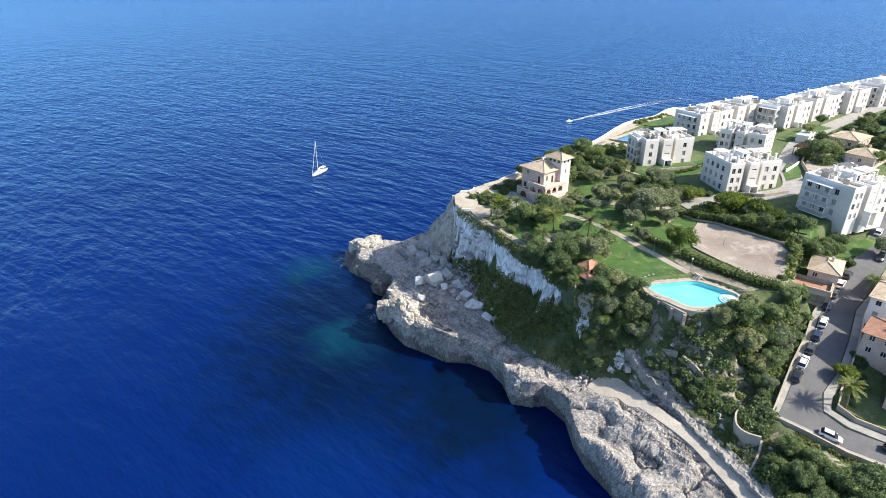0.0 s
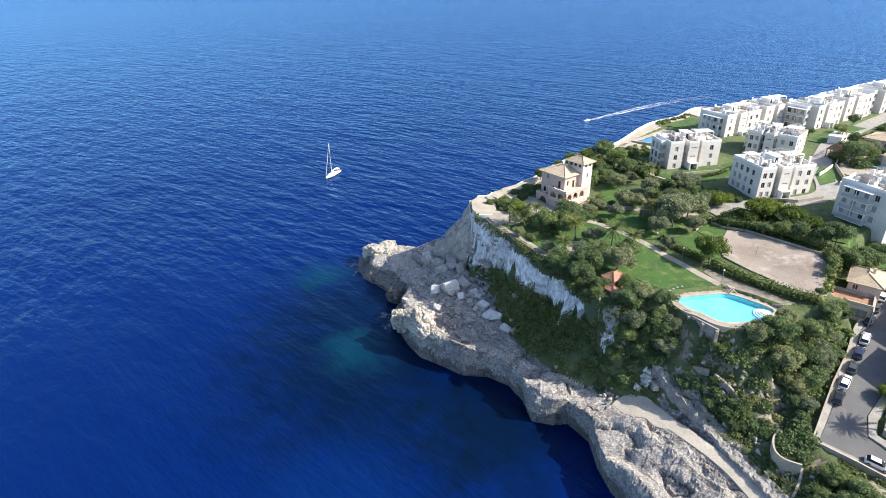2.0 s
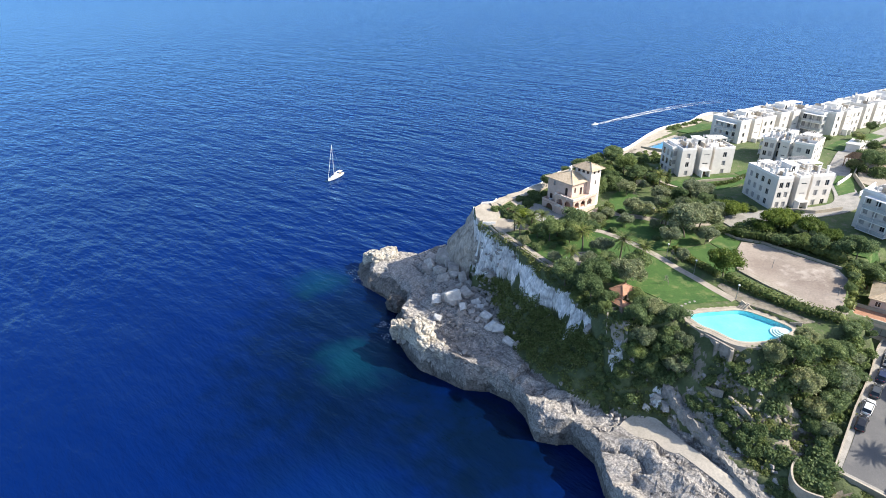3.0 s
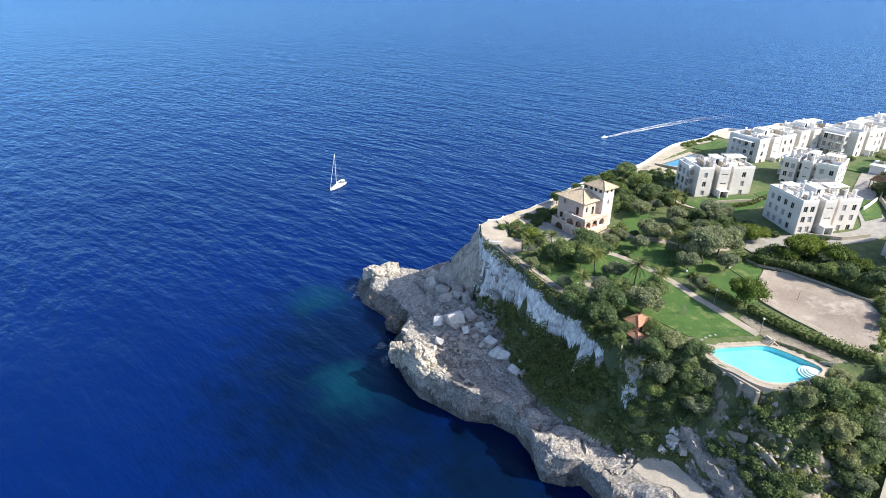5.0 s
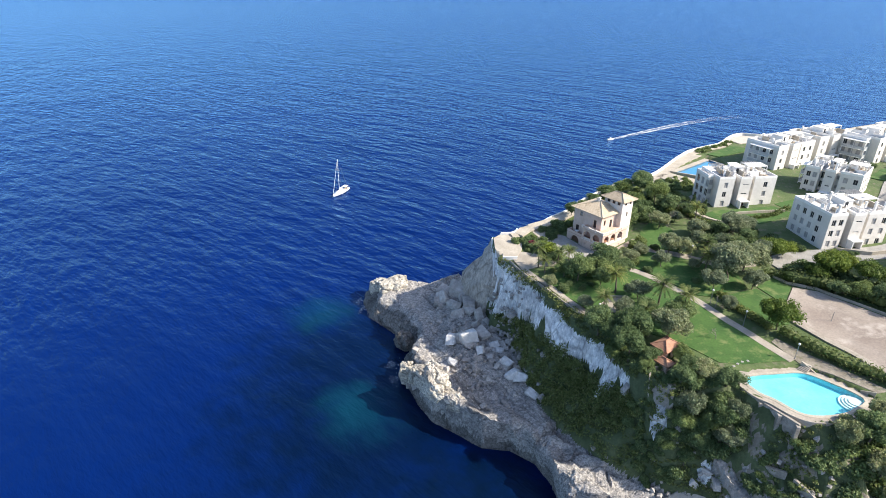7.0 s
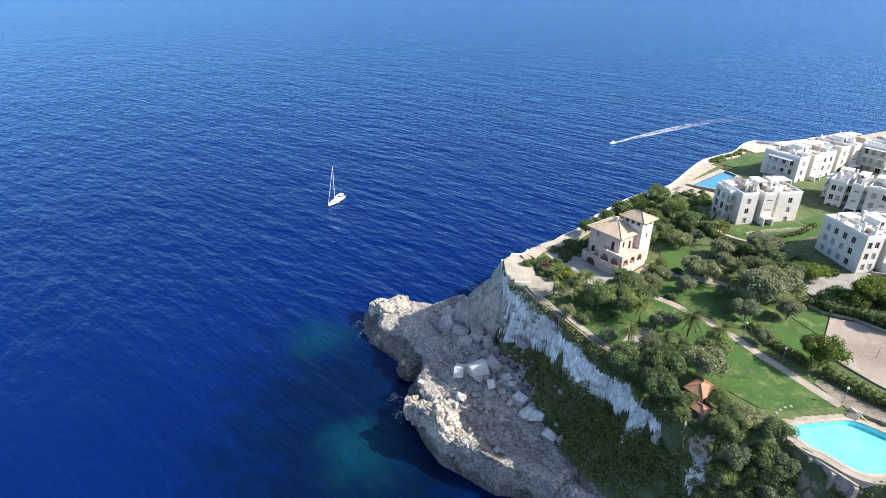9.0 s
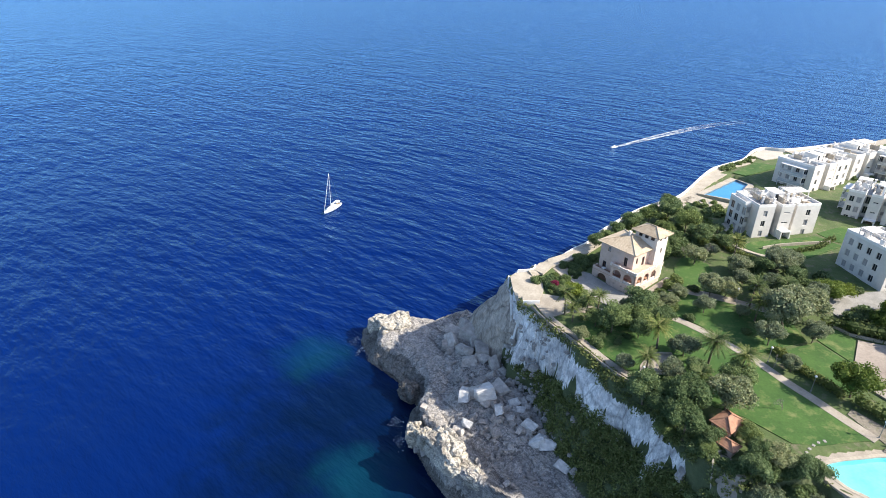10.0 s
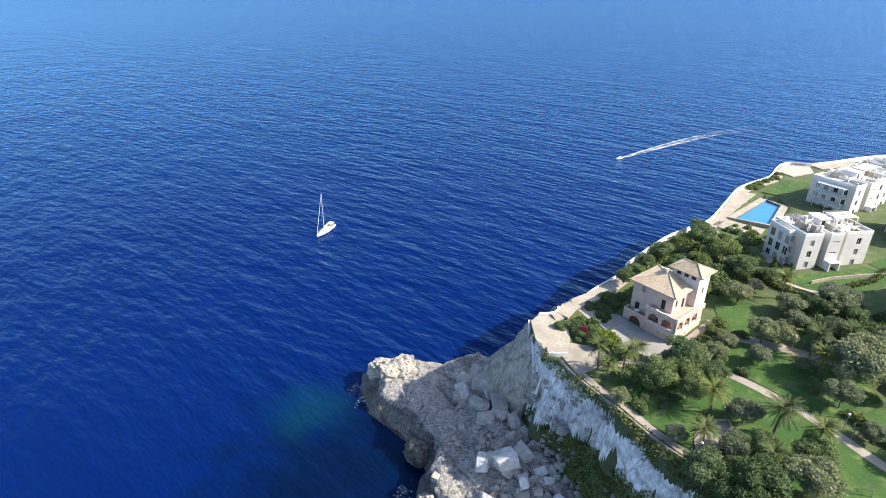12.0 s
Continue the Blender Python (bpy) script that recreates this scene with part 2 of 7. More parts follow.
def sea_material():
    m, nt, p = base_mat("deep blue sea", 0.2)
    nt.nodes.remove(p)
    body = nt.nodes.new("ShaderNodeBsdfDiffuse")
    shine = nt.nodes.new("ShaderNodeBsdfGlossy")
    shine.inputs["Color"].default_value, shine.inputs["Roughness"].default_value = (0.43, 0.73, 1.0, 1), 0.26
    fres = nt.nodes.new("ShaderNodeFresnel")
    fres.inputs[0].default_value = 1.33
    co = nt.nodes.new("ShaderNodeTexCoord").outputs["Object"]
    broad = tex(nt, "noise", 0.006, 3, 0.5)
    col = ramp(nt, broad, [(0.3, (0.0004, 0.0106, 0.088)), (0.7, (0.0004, 0.0128, 0.104))])
    # turquoise shoals, lighter spots and dark navy spots by the rocks, with broken edges
    wob = tex(nt, "noise", 0.12, 5, 0.6)
    calm = None
    for x, y, r, k, spot_col in ((-85, 85, 95, 0.45, (0.0004, 0.0100, 0.078)), (-34, 104, 52, 0.88, (0.0005, 0.0052, 0.019)), (2, 82, 30, 0.85, (0.0005, 0.0050, 0.014)), (-46, 136, 42, 0.8, (0.0005, 0.006, 0.026)),
                            (-37, 110, 14, 0.42, (0.003, 0.052, 0.085)), (-43, 114, 9, 0.26, (0.003, 0.056, 0.088)), (-62, 154, 14, 0.45, (0.003, 0.050, 0.080)), (-30, 60, 22, 0.6, (0.0008, 0.017, 0.105))):
        d = nt.nodes.new("ShaderNodeVectorMath")
        d.operation = "DISTANCE"
        nt.links.new(co, d.inputs[0])
        d.inputs[1].default_value = (x, y, 0)
        a = nt.nodes.new("ShaderNodeMath")
        a.operation = "MULTIPLY_ADD"
        nt.links.new(wob, a.inputs[0])
        a.inputs[1].default_value = r * 1.0
        nt.links.new(d.outputs["Value"], a.inputs[2])
        f = nt.nodes.new("ShaderNodeMapRange")
        f.interpolation_type = "SMOOTHSTEP"
        f.inputs[1].default_value, f.inputs[2].default_value = r * 1.6, r * 0.6
        f.inputs[3].default_value, f.inputs[4].default_value = 0.0, k
        nt.links.new(a.outputs[0], f.inputs[0])
        col = mix(nt, f.outputs[0], col, spot_col)
        if calm is None:
            calm = f.outputs[0]
        else:
            top = nt.nodes.new("ShaderNodeMath")
            top.operation = "MAXIMUM"
            nt.links.new(calm, top.inputs[0])
            nt.links.new(f.outputs[0], top.inputs[1])
            calm = top.outputs[0]
    nt.links.new(col, body.inputs["Color"])
    roll = tex(nt, "noise", 0.045, 3, 0.5, (1.0, 2.6, 1.0, -34))
    swell = tex(nt, "noise", 0.115, 2, 0.5, (1.0, 2.4, 1.0, -30))
    chop = tex(nt, "noise", 0.5, 3, 0.55, (1.0, 1.4, 1.0, -28))
    far = tex(nt, "noise", 0.014, 7, 0.62, (1.0, 2.6, 1.0, -36))
    b9 = bump(nt, far, 0.6, 5.0)
    b0 = bump(nt, roll, 0.6, 3.2)
    nt.links.new(b9.outputs[0], b0.inputs["Normal"])
    b1 = bump(nt, swell, 0.75, 1.5)
    b2 = bump(nt, chop, 0.45, 0.25)
    nt.links.new(b0.outputs[0], b1.inputs["Normal"])
    nt.links.new(b1.outputs[0], b2.inputs["Normal"])
    # the lee of the rocks lies calmer than the open water
    for b, s in ((b0, 0.6), (b1, 0.75), (b2, 0.1)):
        lee = nt.nodes.new("ShaderNodeMapRange")
        lee.inputs[2].default_value, lee.inputs[3].default_value, lee.inputs[4].default_value = 0.32, s, s * 0.1
        nt.links.new(calm, lee.inputs[0])
        nt.links.new(lee.outputs[0], b.inputs["Strength"])
    for n in (body, shine, fres):
        nt.links.new(b2.outputs[0], n.inputs["Normal"])
    both = nt.nodes.new("ShaderNodeMixShader")
    nt.links.new(fres.outputs[0], both.inputs[0])
    nt.links.new(body.outputs[0], both.inputs[1])
    nt.links.new(shine.outputs[0], both.inputs[2])
    nt.links.new(both.outputs[0], nt.nodes["Material Output"].inputs["Surface"])
    return m


M_SEA = sea_material()


def pool_material():
    m, nt, p = base_mat("clear pool water", 0.03)
    nt.nodes.remove(p)
    see = nt.nodes.new("ShaderNodeBsdfTransparent")
    see.inputs[0].default_value = (0.72, 0.95, 1.0, 1)
    shine = nt.nodes.new("ShaderNodeBsdfGlossy")
    shine.inputs["Roughness"].default_value = 0.05
    fres = nt.nodes.new("ShaderNodeFresnel")
    fres.inputs[0].default_value = 1.33
    nt.links.new(bump(nt, tex(nt, "noise", 1.5, 3), 0.15, 0.05).outputs[0], shine.inputs["Normal"])
    both = nt.nodes.new("ShaderNodeMixShader")
    nt.links.new(fres.outputs[0], both.inputs[0])
    nt.links.new(see.outputs[0], both.inputs[1])
    nt.links.new(shine.outputs[0], both.inputs[2])
    nt.links.new(both.outputs[0], nt.nodes["Material Output"].inputs["Surface"])
    return m


M_POOL = pool_material()
M_POOLTILE = surface("pale turquoise pool tiles", (0.24, 0.70, 0.79), (0.34, 0.78, 0.85), 0.2, 2.0, 0.4, 0)
M_POOLBLUE = surface("blue pool tiles", (0.10, 0.33, 0.60), (0.14, 0.41, 0.69), 0.2, 2.0, 0.4, 0)

# ---- helpers of this scene ----


def part(name, bm, material, parent=None, label="", smooth=False):
    me = bpy.data.meshes.new(name)
    bm.to_mesh(me)
    bm.free()
    for mat in material if isinstance(material, (list, tuple)) else (material,):
        me.materials.append(mat)
    if smooth:
        me.polygons.foreach_set("use_smooth", [True] * len(me.polygons))
    ob = new(name, me)
    if parent is not None:
        ob.parent = parent
    if label:
        ob["label"] = label
    return ob


def base(name, m, label, category, group="", kind=""):
    """An empty at the foot of a thing."""
    ob = new(name)
    ob.matrix_world = m
    return tagged(ob, label, category, group, kind)


def add_box(bm, x0, x1, y0, y1, z0, z1, bevel=0.0):
    r = bmesh.ops.create_cube(bm, size=1.0)
    for v in r["verts"]:
        v.co = Vector((x0 + (v.co.x + 0.5) * (x1 - x0), y0 + (v.co.y + 0.5) * (y1 - y0), z0 + (v.co.z + 0.5) * (z1 - z0)))
    if bevel:
        es = list({e for v in r["verts"] for e in v.link_edges})
        bmesh.ops.bevel(bm, geom=es, offset=bevel, segments=1, affect="EDGES")
    return r["verts"]


def box(x0, x1, y0, y1, z0, z1, bevel=0.0):
    bm = bmesh.new()
    add_box(bm, x0, x1, y0, y1, z0, z1, bevel)
    return bm


def add_tube(bm, a, b, ra, rb, sides=6):
    a, b = Vector(a), Vector(b)
    q = (b - a).to_track_quat("Z", "Y")
    rings = []
    for c, r in ((a, ra), (b, rb)):
        rings.append([bm.verts.new(c + q @ Vector((math.cos(2 * math.pi * k / sides) * r, math.sin(2 * math.pi * k / sides) * r, 0))) for k in range(sides)])
    for k in range(sides):
        bm.faces.new((rings[0][k], rings[0][(k + 1) % sides], rings[1][(k + 1) % sides], rings[1][k]))
    bm.faces.new(rings[1])
    bm.faces.new(rings[0][::-1])


# ---- the lie of the land ----
COAST_FRONT = [(-51, 168), (-50.5, 163), (-46.3, 153.4), (-40, 148.6), (-33.8, 143.7), (-29.8, 138), (-30.4, 128.8), (-27.9, 122.2), (-23, 114.7),
               (-18.7, 109.1), (-13.2, 106.2), (-5.5, 102), (1, 102), (6.6, 99), (10.4, 93.3), (12.4, 86), (17.4, 85.3), (21, 86), (25.4, 80.6),
               (26.4, 72.4), (28.6, 66), (31.5, 61.3), (35, 55), (42, 44), (55, 28), (75, 8), (110, -20), (335, -60), (335, 395)]
SEA_WALL = [(250, 331), (190, 307), (165, 293), (141, 277.5), (130, 273.5), (117, 267), (105, 262), (97.6, 263), (93, 260), (89, 255), (82, 244.2), (74, 237.5), (66, 230), (56.5, 215.5),
            (48, 203.5), (41, 198.5), (33, 192.5), (25.5, 184.5), (19, 177)]


def outward(line, dist):
    """The line moved towards the open sea."""
    out = []
    for k, (x, y) in enumerate(line):
        (ax, ay), (bx, by) = line[max(k - 1, 0)], line[min(k + 1, len(line) - 1)]
        n = math.hypot(bx - ax, by - ay)
        out.append((x + (by - ay) / n * dist, y - (bx - ax) / n * dist))
    return out


COAST_BACK = outward(SEA_WALL, 7.5) + [(11, 180), (6, 175), (0, 170), (-6, 168), (-14, 169), (-22, 171), (-33, 174), (-45, 174)]
FOOT_FRONT = [(-10, 160), (-9, 150), (-6, 138), (1, 126), (3.6, 116), (8.6, 107), (14.6, 99.5), (20, 93.6), (25.6, 90.4), (31, 87.4), (36, 86),
              (42, 81.5), (47, 76), (51.5, 69), (55.5, 60), (58, 54), (64, 44), (80, 28), (110, 5), (330, -40), (330, 390)]
FOOT_BACK = outward(SEA_WALL, 4.0) + [(15, 177), (10, 172), (4, 167), (-2, 164)]
RIM_FRONT = [(-7, 153), (-6, 146), (-3, 139.5), (1.5, 134), (5, 129.5), (9.9, 122.7), (15.7, 115.3), (21.8, 110), (24.6, 103), (27, 97), (31, 94.5),
             (37, 95.5), (43.5, 95.5), (47.5, 91), (54, 87), (60, 88.5), (66, 91), (74, 94.5), (83.5, 99.5), (80.3, 89.3), (74.1, 81.3), (68.9, 74.0), (64.8, 68.3),
             (71.0, 64.7), (76.5, 60.6), (82.0, 57.7), (101.8, 45.3), (130, 20), (320, -20), (320, 380)]
RIM_BACK = outward(SEA_WALL, 0.8) + [(18, 174), (13, 169), (7, 164), (2, 160), (-1, 157.5)]
COAST, FOOT, RIM = (np.array(a + b, float) for a, b in ((COAST_FRONT, COAST_BACK), (FOOT_FRONT, FOOT_BACK), (RIM_FRONT, RIM_BACK)))


def inside(x, y, poly):
    r = np.zeros(x.shape, bool)
    for (ax, ay), (bx, by) in zip(poly, np.roll(poly, -1, 0)):
        if ay != by:
            r ^= ((ay > y) != (by > y)) & (x < (bx - ax) * (y - ay) / (by - ay) + ax)
    return r


def nearest(x, y, poly, closed=True):
    """The distance to a line, and the nearest point on it."""
    d, nx, ny = np.full(x.shape, 1e9), np.zeros(x.shape), np.zeros(x.shape)
    ends = np.roll(poly, -1, 0) if closed else poly[1:]
    for (ax, ay), (bx, by) in zip(poly, ends):
        l2 = (bx - ax) ** 2 + (by - ay) ** 2
        u = (((x - ax) * (bx - ax) + (y - ay) * (by - ay)) / max(l2, 1e-9)).clip(0, 1)
        px, py = ax + u * (bx - ax), ay + u * (by - ay)
        e = np.hypot(x - px, y - py)
        near = e < d
        d, nx, ny = np.where(near, e, d), np.where(near, px, nx), np.where(near, py, ny)
    return d, nx, ny


def road_height(y):
    return np.interp(y, [40, 57, 65, 74, 84, 98, 112, 125, 142, 160, 177, 300], [10.5, 12.8, 14.3, 16.6, 20, 23.6, 26, 28.5, 32, 34.5, 36.5, 43])


BASIN = np.array([(43.8, 98), (48, 101), (57, 103), (61, 101.5), (67, 95.2), (62.5, 90.3), (54.9, 87.6), (51, 88), (48, 91.5), (45, 94)], float)
SEA_BASIN = np.array([(54.6, 206.0), (72.6, 225.6), (76.8, 218), (64.8, 199.8)], float)
ROADSIDE = np.array([(85.0, 96.5), (80.5, 89.3), (74.1, 81.3), (68.9, 74.0), (64.8, 68.3), (71.0, 64.7), (76.5, 60.6), (82.0, 57.7), (101.8, 45.3), (130, 20), (330, -40), (330, 200), (140, 172), (120, 150), (104, 128), (96, 122), (89.8, 115.5), (86.4, 109.5), (82.6, 105.4), (81.2, 102.4), (83.8, 98)], float)


def plateau(x, y):
    z = 29 + 0.07 * (y - 95) + 0.03 * (x - 45) + 0.06 * np.clip(x - 70, 0, 40) * np.clip((178 - y) / 45, 0, 1)
    z = z - 1.3 * np.exp(-(((x - 20) / 14) ** 2 + ((y - 152) / 12) ** 2))
    z = np.minimum(z, 38.0)
    d, _, _ = nearest(x, y, ROADSIDE)
    w = np.where(inside(x, y, ROADSIDE), 1.0, np.clip(1 - d / np.interp(y, [93, 98], [5.5, 1.7]), 0, 1))
    w = w * w * (3 - 2 * w)
    return z * (1 - w) + road_height(y) * w


def value_noise(x, y):
    """Smooth noise of about one bump a unit, from 0 to 1."""
    ix, iy = np.floor(x), np.floor(y)
    u, v = x - ix, y - iy
    u, v = u * u * (3 - 2 * u), v * v * (3 - 2 * v)

    def corner(a, b):
        h = np.sin(a * 127.1 + b * 311.7) * 43758.5453
        return h - np.floor(h)

    return (corner(ix, iy) * (1 - u) + corner(ix + 1, iy) * u) * (1 - v) + (corner(ix, iy + 1) * (1 - u) + corner(ix + 1, iy + 1) * u) * v


def shelf(x, y):
    d, _, _ = nearest(x, y, COAST)
    # gullies and spurs in the sea face
    d = np.maximum(d + 2.6 * (value_noise(x * 0.28, y * 0.28) - 0.62) * np.exp(-d / 6) + 0.5 * (value_noise(x * 0.7 + 7, y * 0.7) - 0.5) * np.exp(-d / 4), 0)
    edge = np.interp(x, [-50, -40, -30, -22, 0, 15, 60], [4.6, 6.0, 6.2, 6.4, 6.6, 7.0, 7.0])
    # a raised lip of rock along the water
    lip = np.interp(x, [-28, -22, -6, 3, 8], [0.0, 2.6, 2.3, 1.2, 0.0]) * np.exp(-((d - 2.8) / 2.0) ** 2)
    lip = lip - np.interp(x, [-24, -18, -2, 6], [0.0, 1.7, 1.5, 0.0]) * np.exp(-((d - 8.5) / 2.6) ** 2)
    d = d / np.interp(x, [-34, -24, -19], [2.3, 1.8, 1.0])
    return edge * np.interp(d, [0, 0.7, 1.3, 1.8, 2.6], [0.0, 0.32, 0.5, 0.82, 1.0]) + np.minimum(0.22 * d, 4.0) + lip


def samples(line, step=2.5):
    out = []
    for (ax, ay), (bx, by) in zip(line, line[1:]):
        n = max(1, int(math.hypot(bx - ax, by - ay) / step))
        out += [(ax + (bx - ax) * k / n, ay + (by - ay) * k / n) for k in range(n)]
    return np.array(out)


RIM_DOTS = samples(RIM_FRONT[:27])
RIM_DOTS_Z = plateau(RIM_DOTS[:, 0], RIM_DOTS[:, 1])


def rim_height(x, y):
    """The plateau's height along its edge, the nearer stretches weighing more."""
    top, low = np.zeros(x.shape), np.zeros(x.shape)
    for (px, py), pz in zip(RIM_DOTS, RIM_DOTS_Z):
        w = ((x - px) ** 2 + (y - py) ** 2 + 0.3) ** -2.0
        top, low = top + w * pz, low + w
    far = (x > 105) | (y > 158)
    return np.where(far, plateau(x, y), top / low)


def height(x, y):
    x, y = np.asarray(x, float), np.asarray(y, float)
    z = np.where(inside(x, y, COAST), shelf(x, y), -1 - 0.6 * nearest(x, y, COAST)[0])
    inf, inr = inside(x, y, FOOT), inside(x, y, RIM)
    df, fx, fy = nearest(x, y, FOOT)
    dr, rx, ry = nearest(x, y, RIM)
    s = df / (df + dr + 1e-6)
    zf, zr = shelf(fx, fy), rim_height(x, y)
    sheer = np.interp(rx, [22, 30], [1.0, 0.0]) * (ry > 90)
    soft = s * 0.9 + 0.1 * s * s
    steep = np.interp(s, [0, 0.62, 0.80, 1.0], [0, 0.38, 0.80, 1.0])
    zm = zf + (zr - zf) * (soft * (1 - sheer) + steep * sheer)
    z = np.where(inf, zm, z)
    z = np.where(inr, plateau(x, y), z)
    hollow = inside(x, y, BASIN)
    z = np.where(hollow, np.minimum(z, 27.0), z)
    return np.where(inside(x, y, SEA_BASIN), np.minimum(z, 36.0), z)


def height1(x, y):
    return float(height(np.array([x]), np.array([y]))[0])


def fractal(x, y, z, scale, octaves=4):
    return noise.fractal(Vector((x * scale, y * scale, z * scale)), 1.0, 2.0, octaves)


SAND_LINE = np.array([(31, 82.6), (38, 80), (44, 73.5), (49.3, 66), (53, 57.5), (56.5, 49), (62, 40)], float)

SAND_PATCH = np.array([(30.3, 84.1), (33.6, 86.6), (38.0, 85.0), (40.5, 81.6), (42.6, 77.0), (40.4, 75.6), (38.1, 76.8), (36.4, 79.6), (33.4, 80.9), (31.4, 82.2)], float)


# where the bare white cliff begins above the scrub, as a share of the slope
CLIFF_X, CLIFF_LOW = [-4, 2, 8, 14, 19, 24], [0.34, 0.58, 0.68, 0.70, 0.64, 0.72]


def build_land():
    xs = np.concatenate([np.arange(-58, 62, 0.36), np.arange(62, 130, 1.2), np.arange(130, 326, 6)])
    ys = np.concatenate([np.arange(-40, 40, 5), np.arange(40, 176, 0.36), np.arange(176, 384, 4)])
    gx, gy = np.meshgrid(xs, ys)
    gz = height(gx, gy)
    inr, inc, inf = inside(gx, gy, RIM), inside(gx, gy, COAST), inside(gx, gy, FOOT)
    dc, sea_x, sea_y = nearest(gx, gy, COAST)
    n = gx.size
    # the sea face stands steep and leans out over the water
    lean = np.where(inc & (gx < 61) & (gy > 41) & (gy < 175), np.minimum(dc, 2.6) * np.interp(gx, [-26, -18, -6, 4], [0.0, 0.6, 0.9, 1.15]) * np.exp(-np.maximum(dc - 2.6, 0) / 2.5), 0) / np.maximum(dc, 0.01)
    sand = nearest(gx, gy, SAND_LINE, False)[0]
    sand = np.minimum(sand, np.where(inside(gx, gy, SAND_PATCH), 0, nearest(gx, gy, SAND_PATCH)[0] + 1.2))
    calm = np.where(inf, 0.75, 1.0) * np.clip((sand - 0.8) / 2.6, 0.06, 1)
    calm = (calm * np.clip(dc / 2.5, 0.14, 1)).ravel()
    co = np.stack([gx.ravel(), gy.ravel(), gz.ravel()], 1)
    flat = co.copy()
    co[:, 0] += (lean * (sea_x - gx)).ravel()
    co[:, 1] += (lean * (sea_y - gy)).ravel()
    flags = np.stack([inr.ravel(), inc.ravel(), inf.ravel()], 1)
    for i in range(n):
        x, y, z = flat[i]
        if x > 130 or y > 200 or y < 30:
            continue
        up, land, mid = flags[i]
        if up:
            co[i, 2] += 0.10 * fractal(x, y, 0, 0.2, 3)
        elif land and mid and x < 27 and y > 92 and z > 9:
            # the sheer cliff: broad upright faces, cracks and a few ledges
            co[i, 0] += 1.7 * fractal(x, y, z * 0.25, 0.16, 2) + 0.45 * abs(fractal(x, y, z * 0.4, 0.6, 2))
            co[i, 1] += 1.7 * fractal(x + 30, y, z * 0.25, 0.16, 2) + 0.45 * abs(fractal(x, y + 20, z * 0.4, 0.6, 2))
            co[i, 2] += 0.3 * fractal(x, y, z, 0.5, 3)
        elif land:
            k = calm[i]
            # strata run along the shelf; weathered blocks and cracks break them
            along, across = 0.62 * x - 0.78 * y, 0.78 * x + 0.62 * y
            ridge = 1 - abs(fractal(along * 0.3, across, z * 0.6, 0.12, 4))
            crag = abs(fractal(along * 0.55, across, z, 0.5, 4))
            pit = abs(fractal(x + 9, y, z, 1.3, 2))
            ledge = 1.3 * fractal(along * 0.22 + 5, across, 0, 0.16, 3) + across * 0.12
            tread = ledge - math.floor(ledge / 0.6) * 0.6
            rise = 0.6 * min(1.0, tread / 0.07) - tread
            worn = 0.55 if y > 104 else 0.8
            co[i, 2] += k * worn * float(np.dot((1.5, 0.75, 0.45, 0.9) if y > 104 else (2.8, 0.5, 0.3, 0.5), (ridge - 0.72, crag - 0.22, 0.2 - pit, rise)))
            if y <= 104:
                # broad humps and the gullies between them
                hump = fractal(along * 0.6 + 3, across, 0, 0.17, 3)
                co[i, 2] += k * (1.7 * hump - 1.3 * max(0.0, 0.14 - abs(hump + 0.1)) / 0.14)
            co[i, 0] += k * 0.8 * fractal(x + 40, y, z, 0.3, 4)
            co[i, 1] += k * 0.8 * fractal(x, y + 70, z, 0.3, 4)
        else:
            co[i, 2] -= 0.5
    w = len(xs)
    idx = np.arange(n).reshape(gx.shape)
    faces = np.stack([idx[:-1, :-1], idx[:-1, 1:], idx[1:, 1:], idx[1:, :-1]], -1).reshape(-1, 4)
    me = bpy.data.meshes.new("ground")
    me.from_pydata(co.tolist(), [], faces.tolist())
    for m in (M_ROCK, M_CLIFF, M_SCRUB, M_EARTH, M_DRY, M_WETSHADE):
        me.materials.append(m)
    c = flat[faces].mean(1)
    nrm = np.cross(co[faces[:, 1]] - co[faces[:, 0]], co[faces[:, 3]] - co[faces[:, 0]])
    nz = nrm[:, 2] / np.linalg.norm(nrm, axis=1)
    fr, ff = inside(c[:, 0], c[:, 1], RIM), inside(c[:, 0], c[:, 1], FOOT)
    slot = np.zeros(len(faces), int)
    mid = ff & ~fr
    slot[mid] = 2
    df, dr = nearest(c[:, 0], c[:, 1], FOOT)[0], nearest(c[:, 0], c[:, 1], RIM)[0]
    s = df / (df + dr)
    fray = np.array([fractal(a, b, e, 0.35, 3) for a, b, e in c * (mid[:, None])])
    top = np.interp(c[:, 0], [-2, 6, 14, 24], [1.0, 0.92, 0.86, 0.83])
    low = np.interp(c[:, 0], CLIFF_X, CLIFF_LOW)
    slot[mid & (s + 0.15 * fray > low) & (s + 0.05 * fray < top) & (c[:, 0] < 24) & (c[:, 1] > 98)] = 1
    for ox, oy, r in ((29.4, 93.0, 1.2), (37.9, 87.6, 0.9)):
        slot[mid & (np.hypot(c[:, 0] - ox, c[:, 1] - oy) + 0.9 * fray < r)] = 1
    # bare broken ground on the slope below the pool and the street
    slot[mid & (c[:, 0] > 39) & (fray > 0.04) & (s < 0.85)] = 4
    slot[mid & (c[:, 0] > 39) & (fray > 0.34) & (s < 0.5)] = 0
    slot[mid & (c[:, 1] > 148)] = 0
    slot[fr] = 3
    # the sea face's shade put into its colour, with its wet algae-dark foot
    sea_face = ~ff & (c[:, 2] < 9) & (c[:, 1] > 40) & (c[:, 1] < 176) & (c[:, 0] < 62)
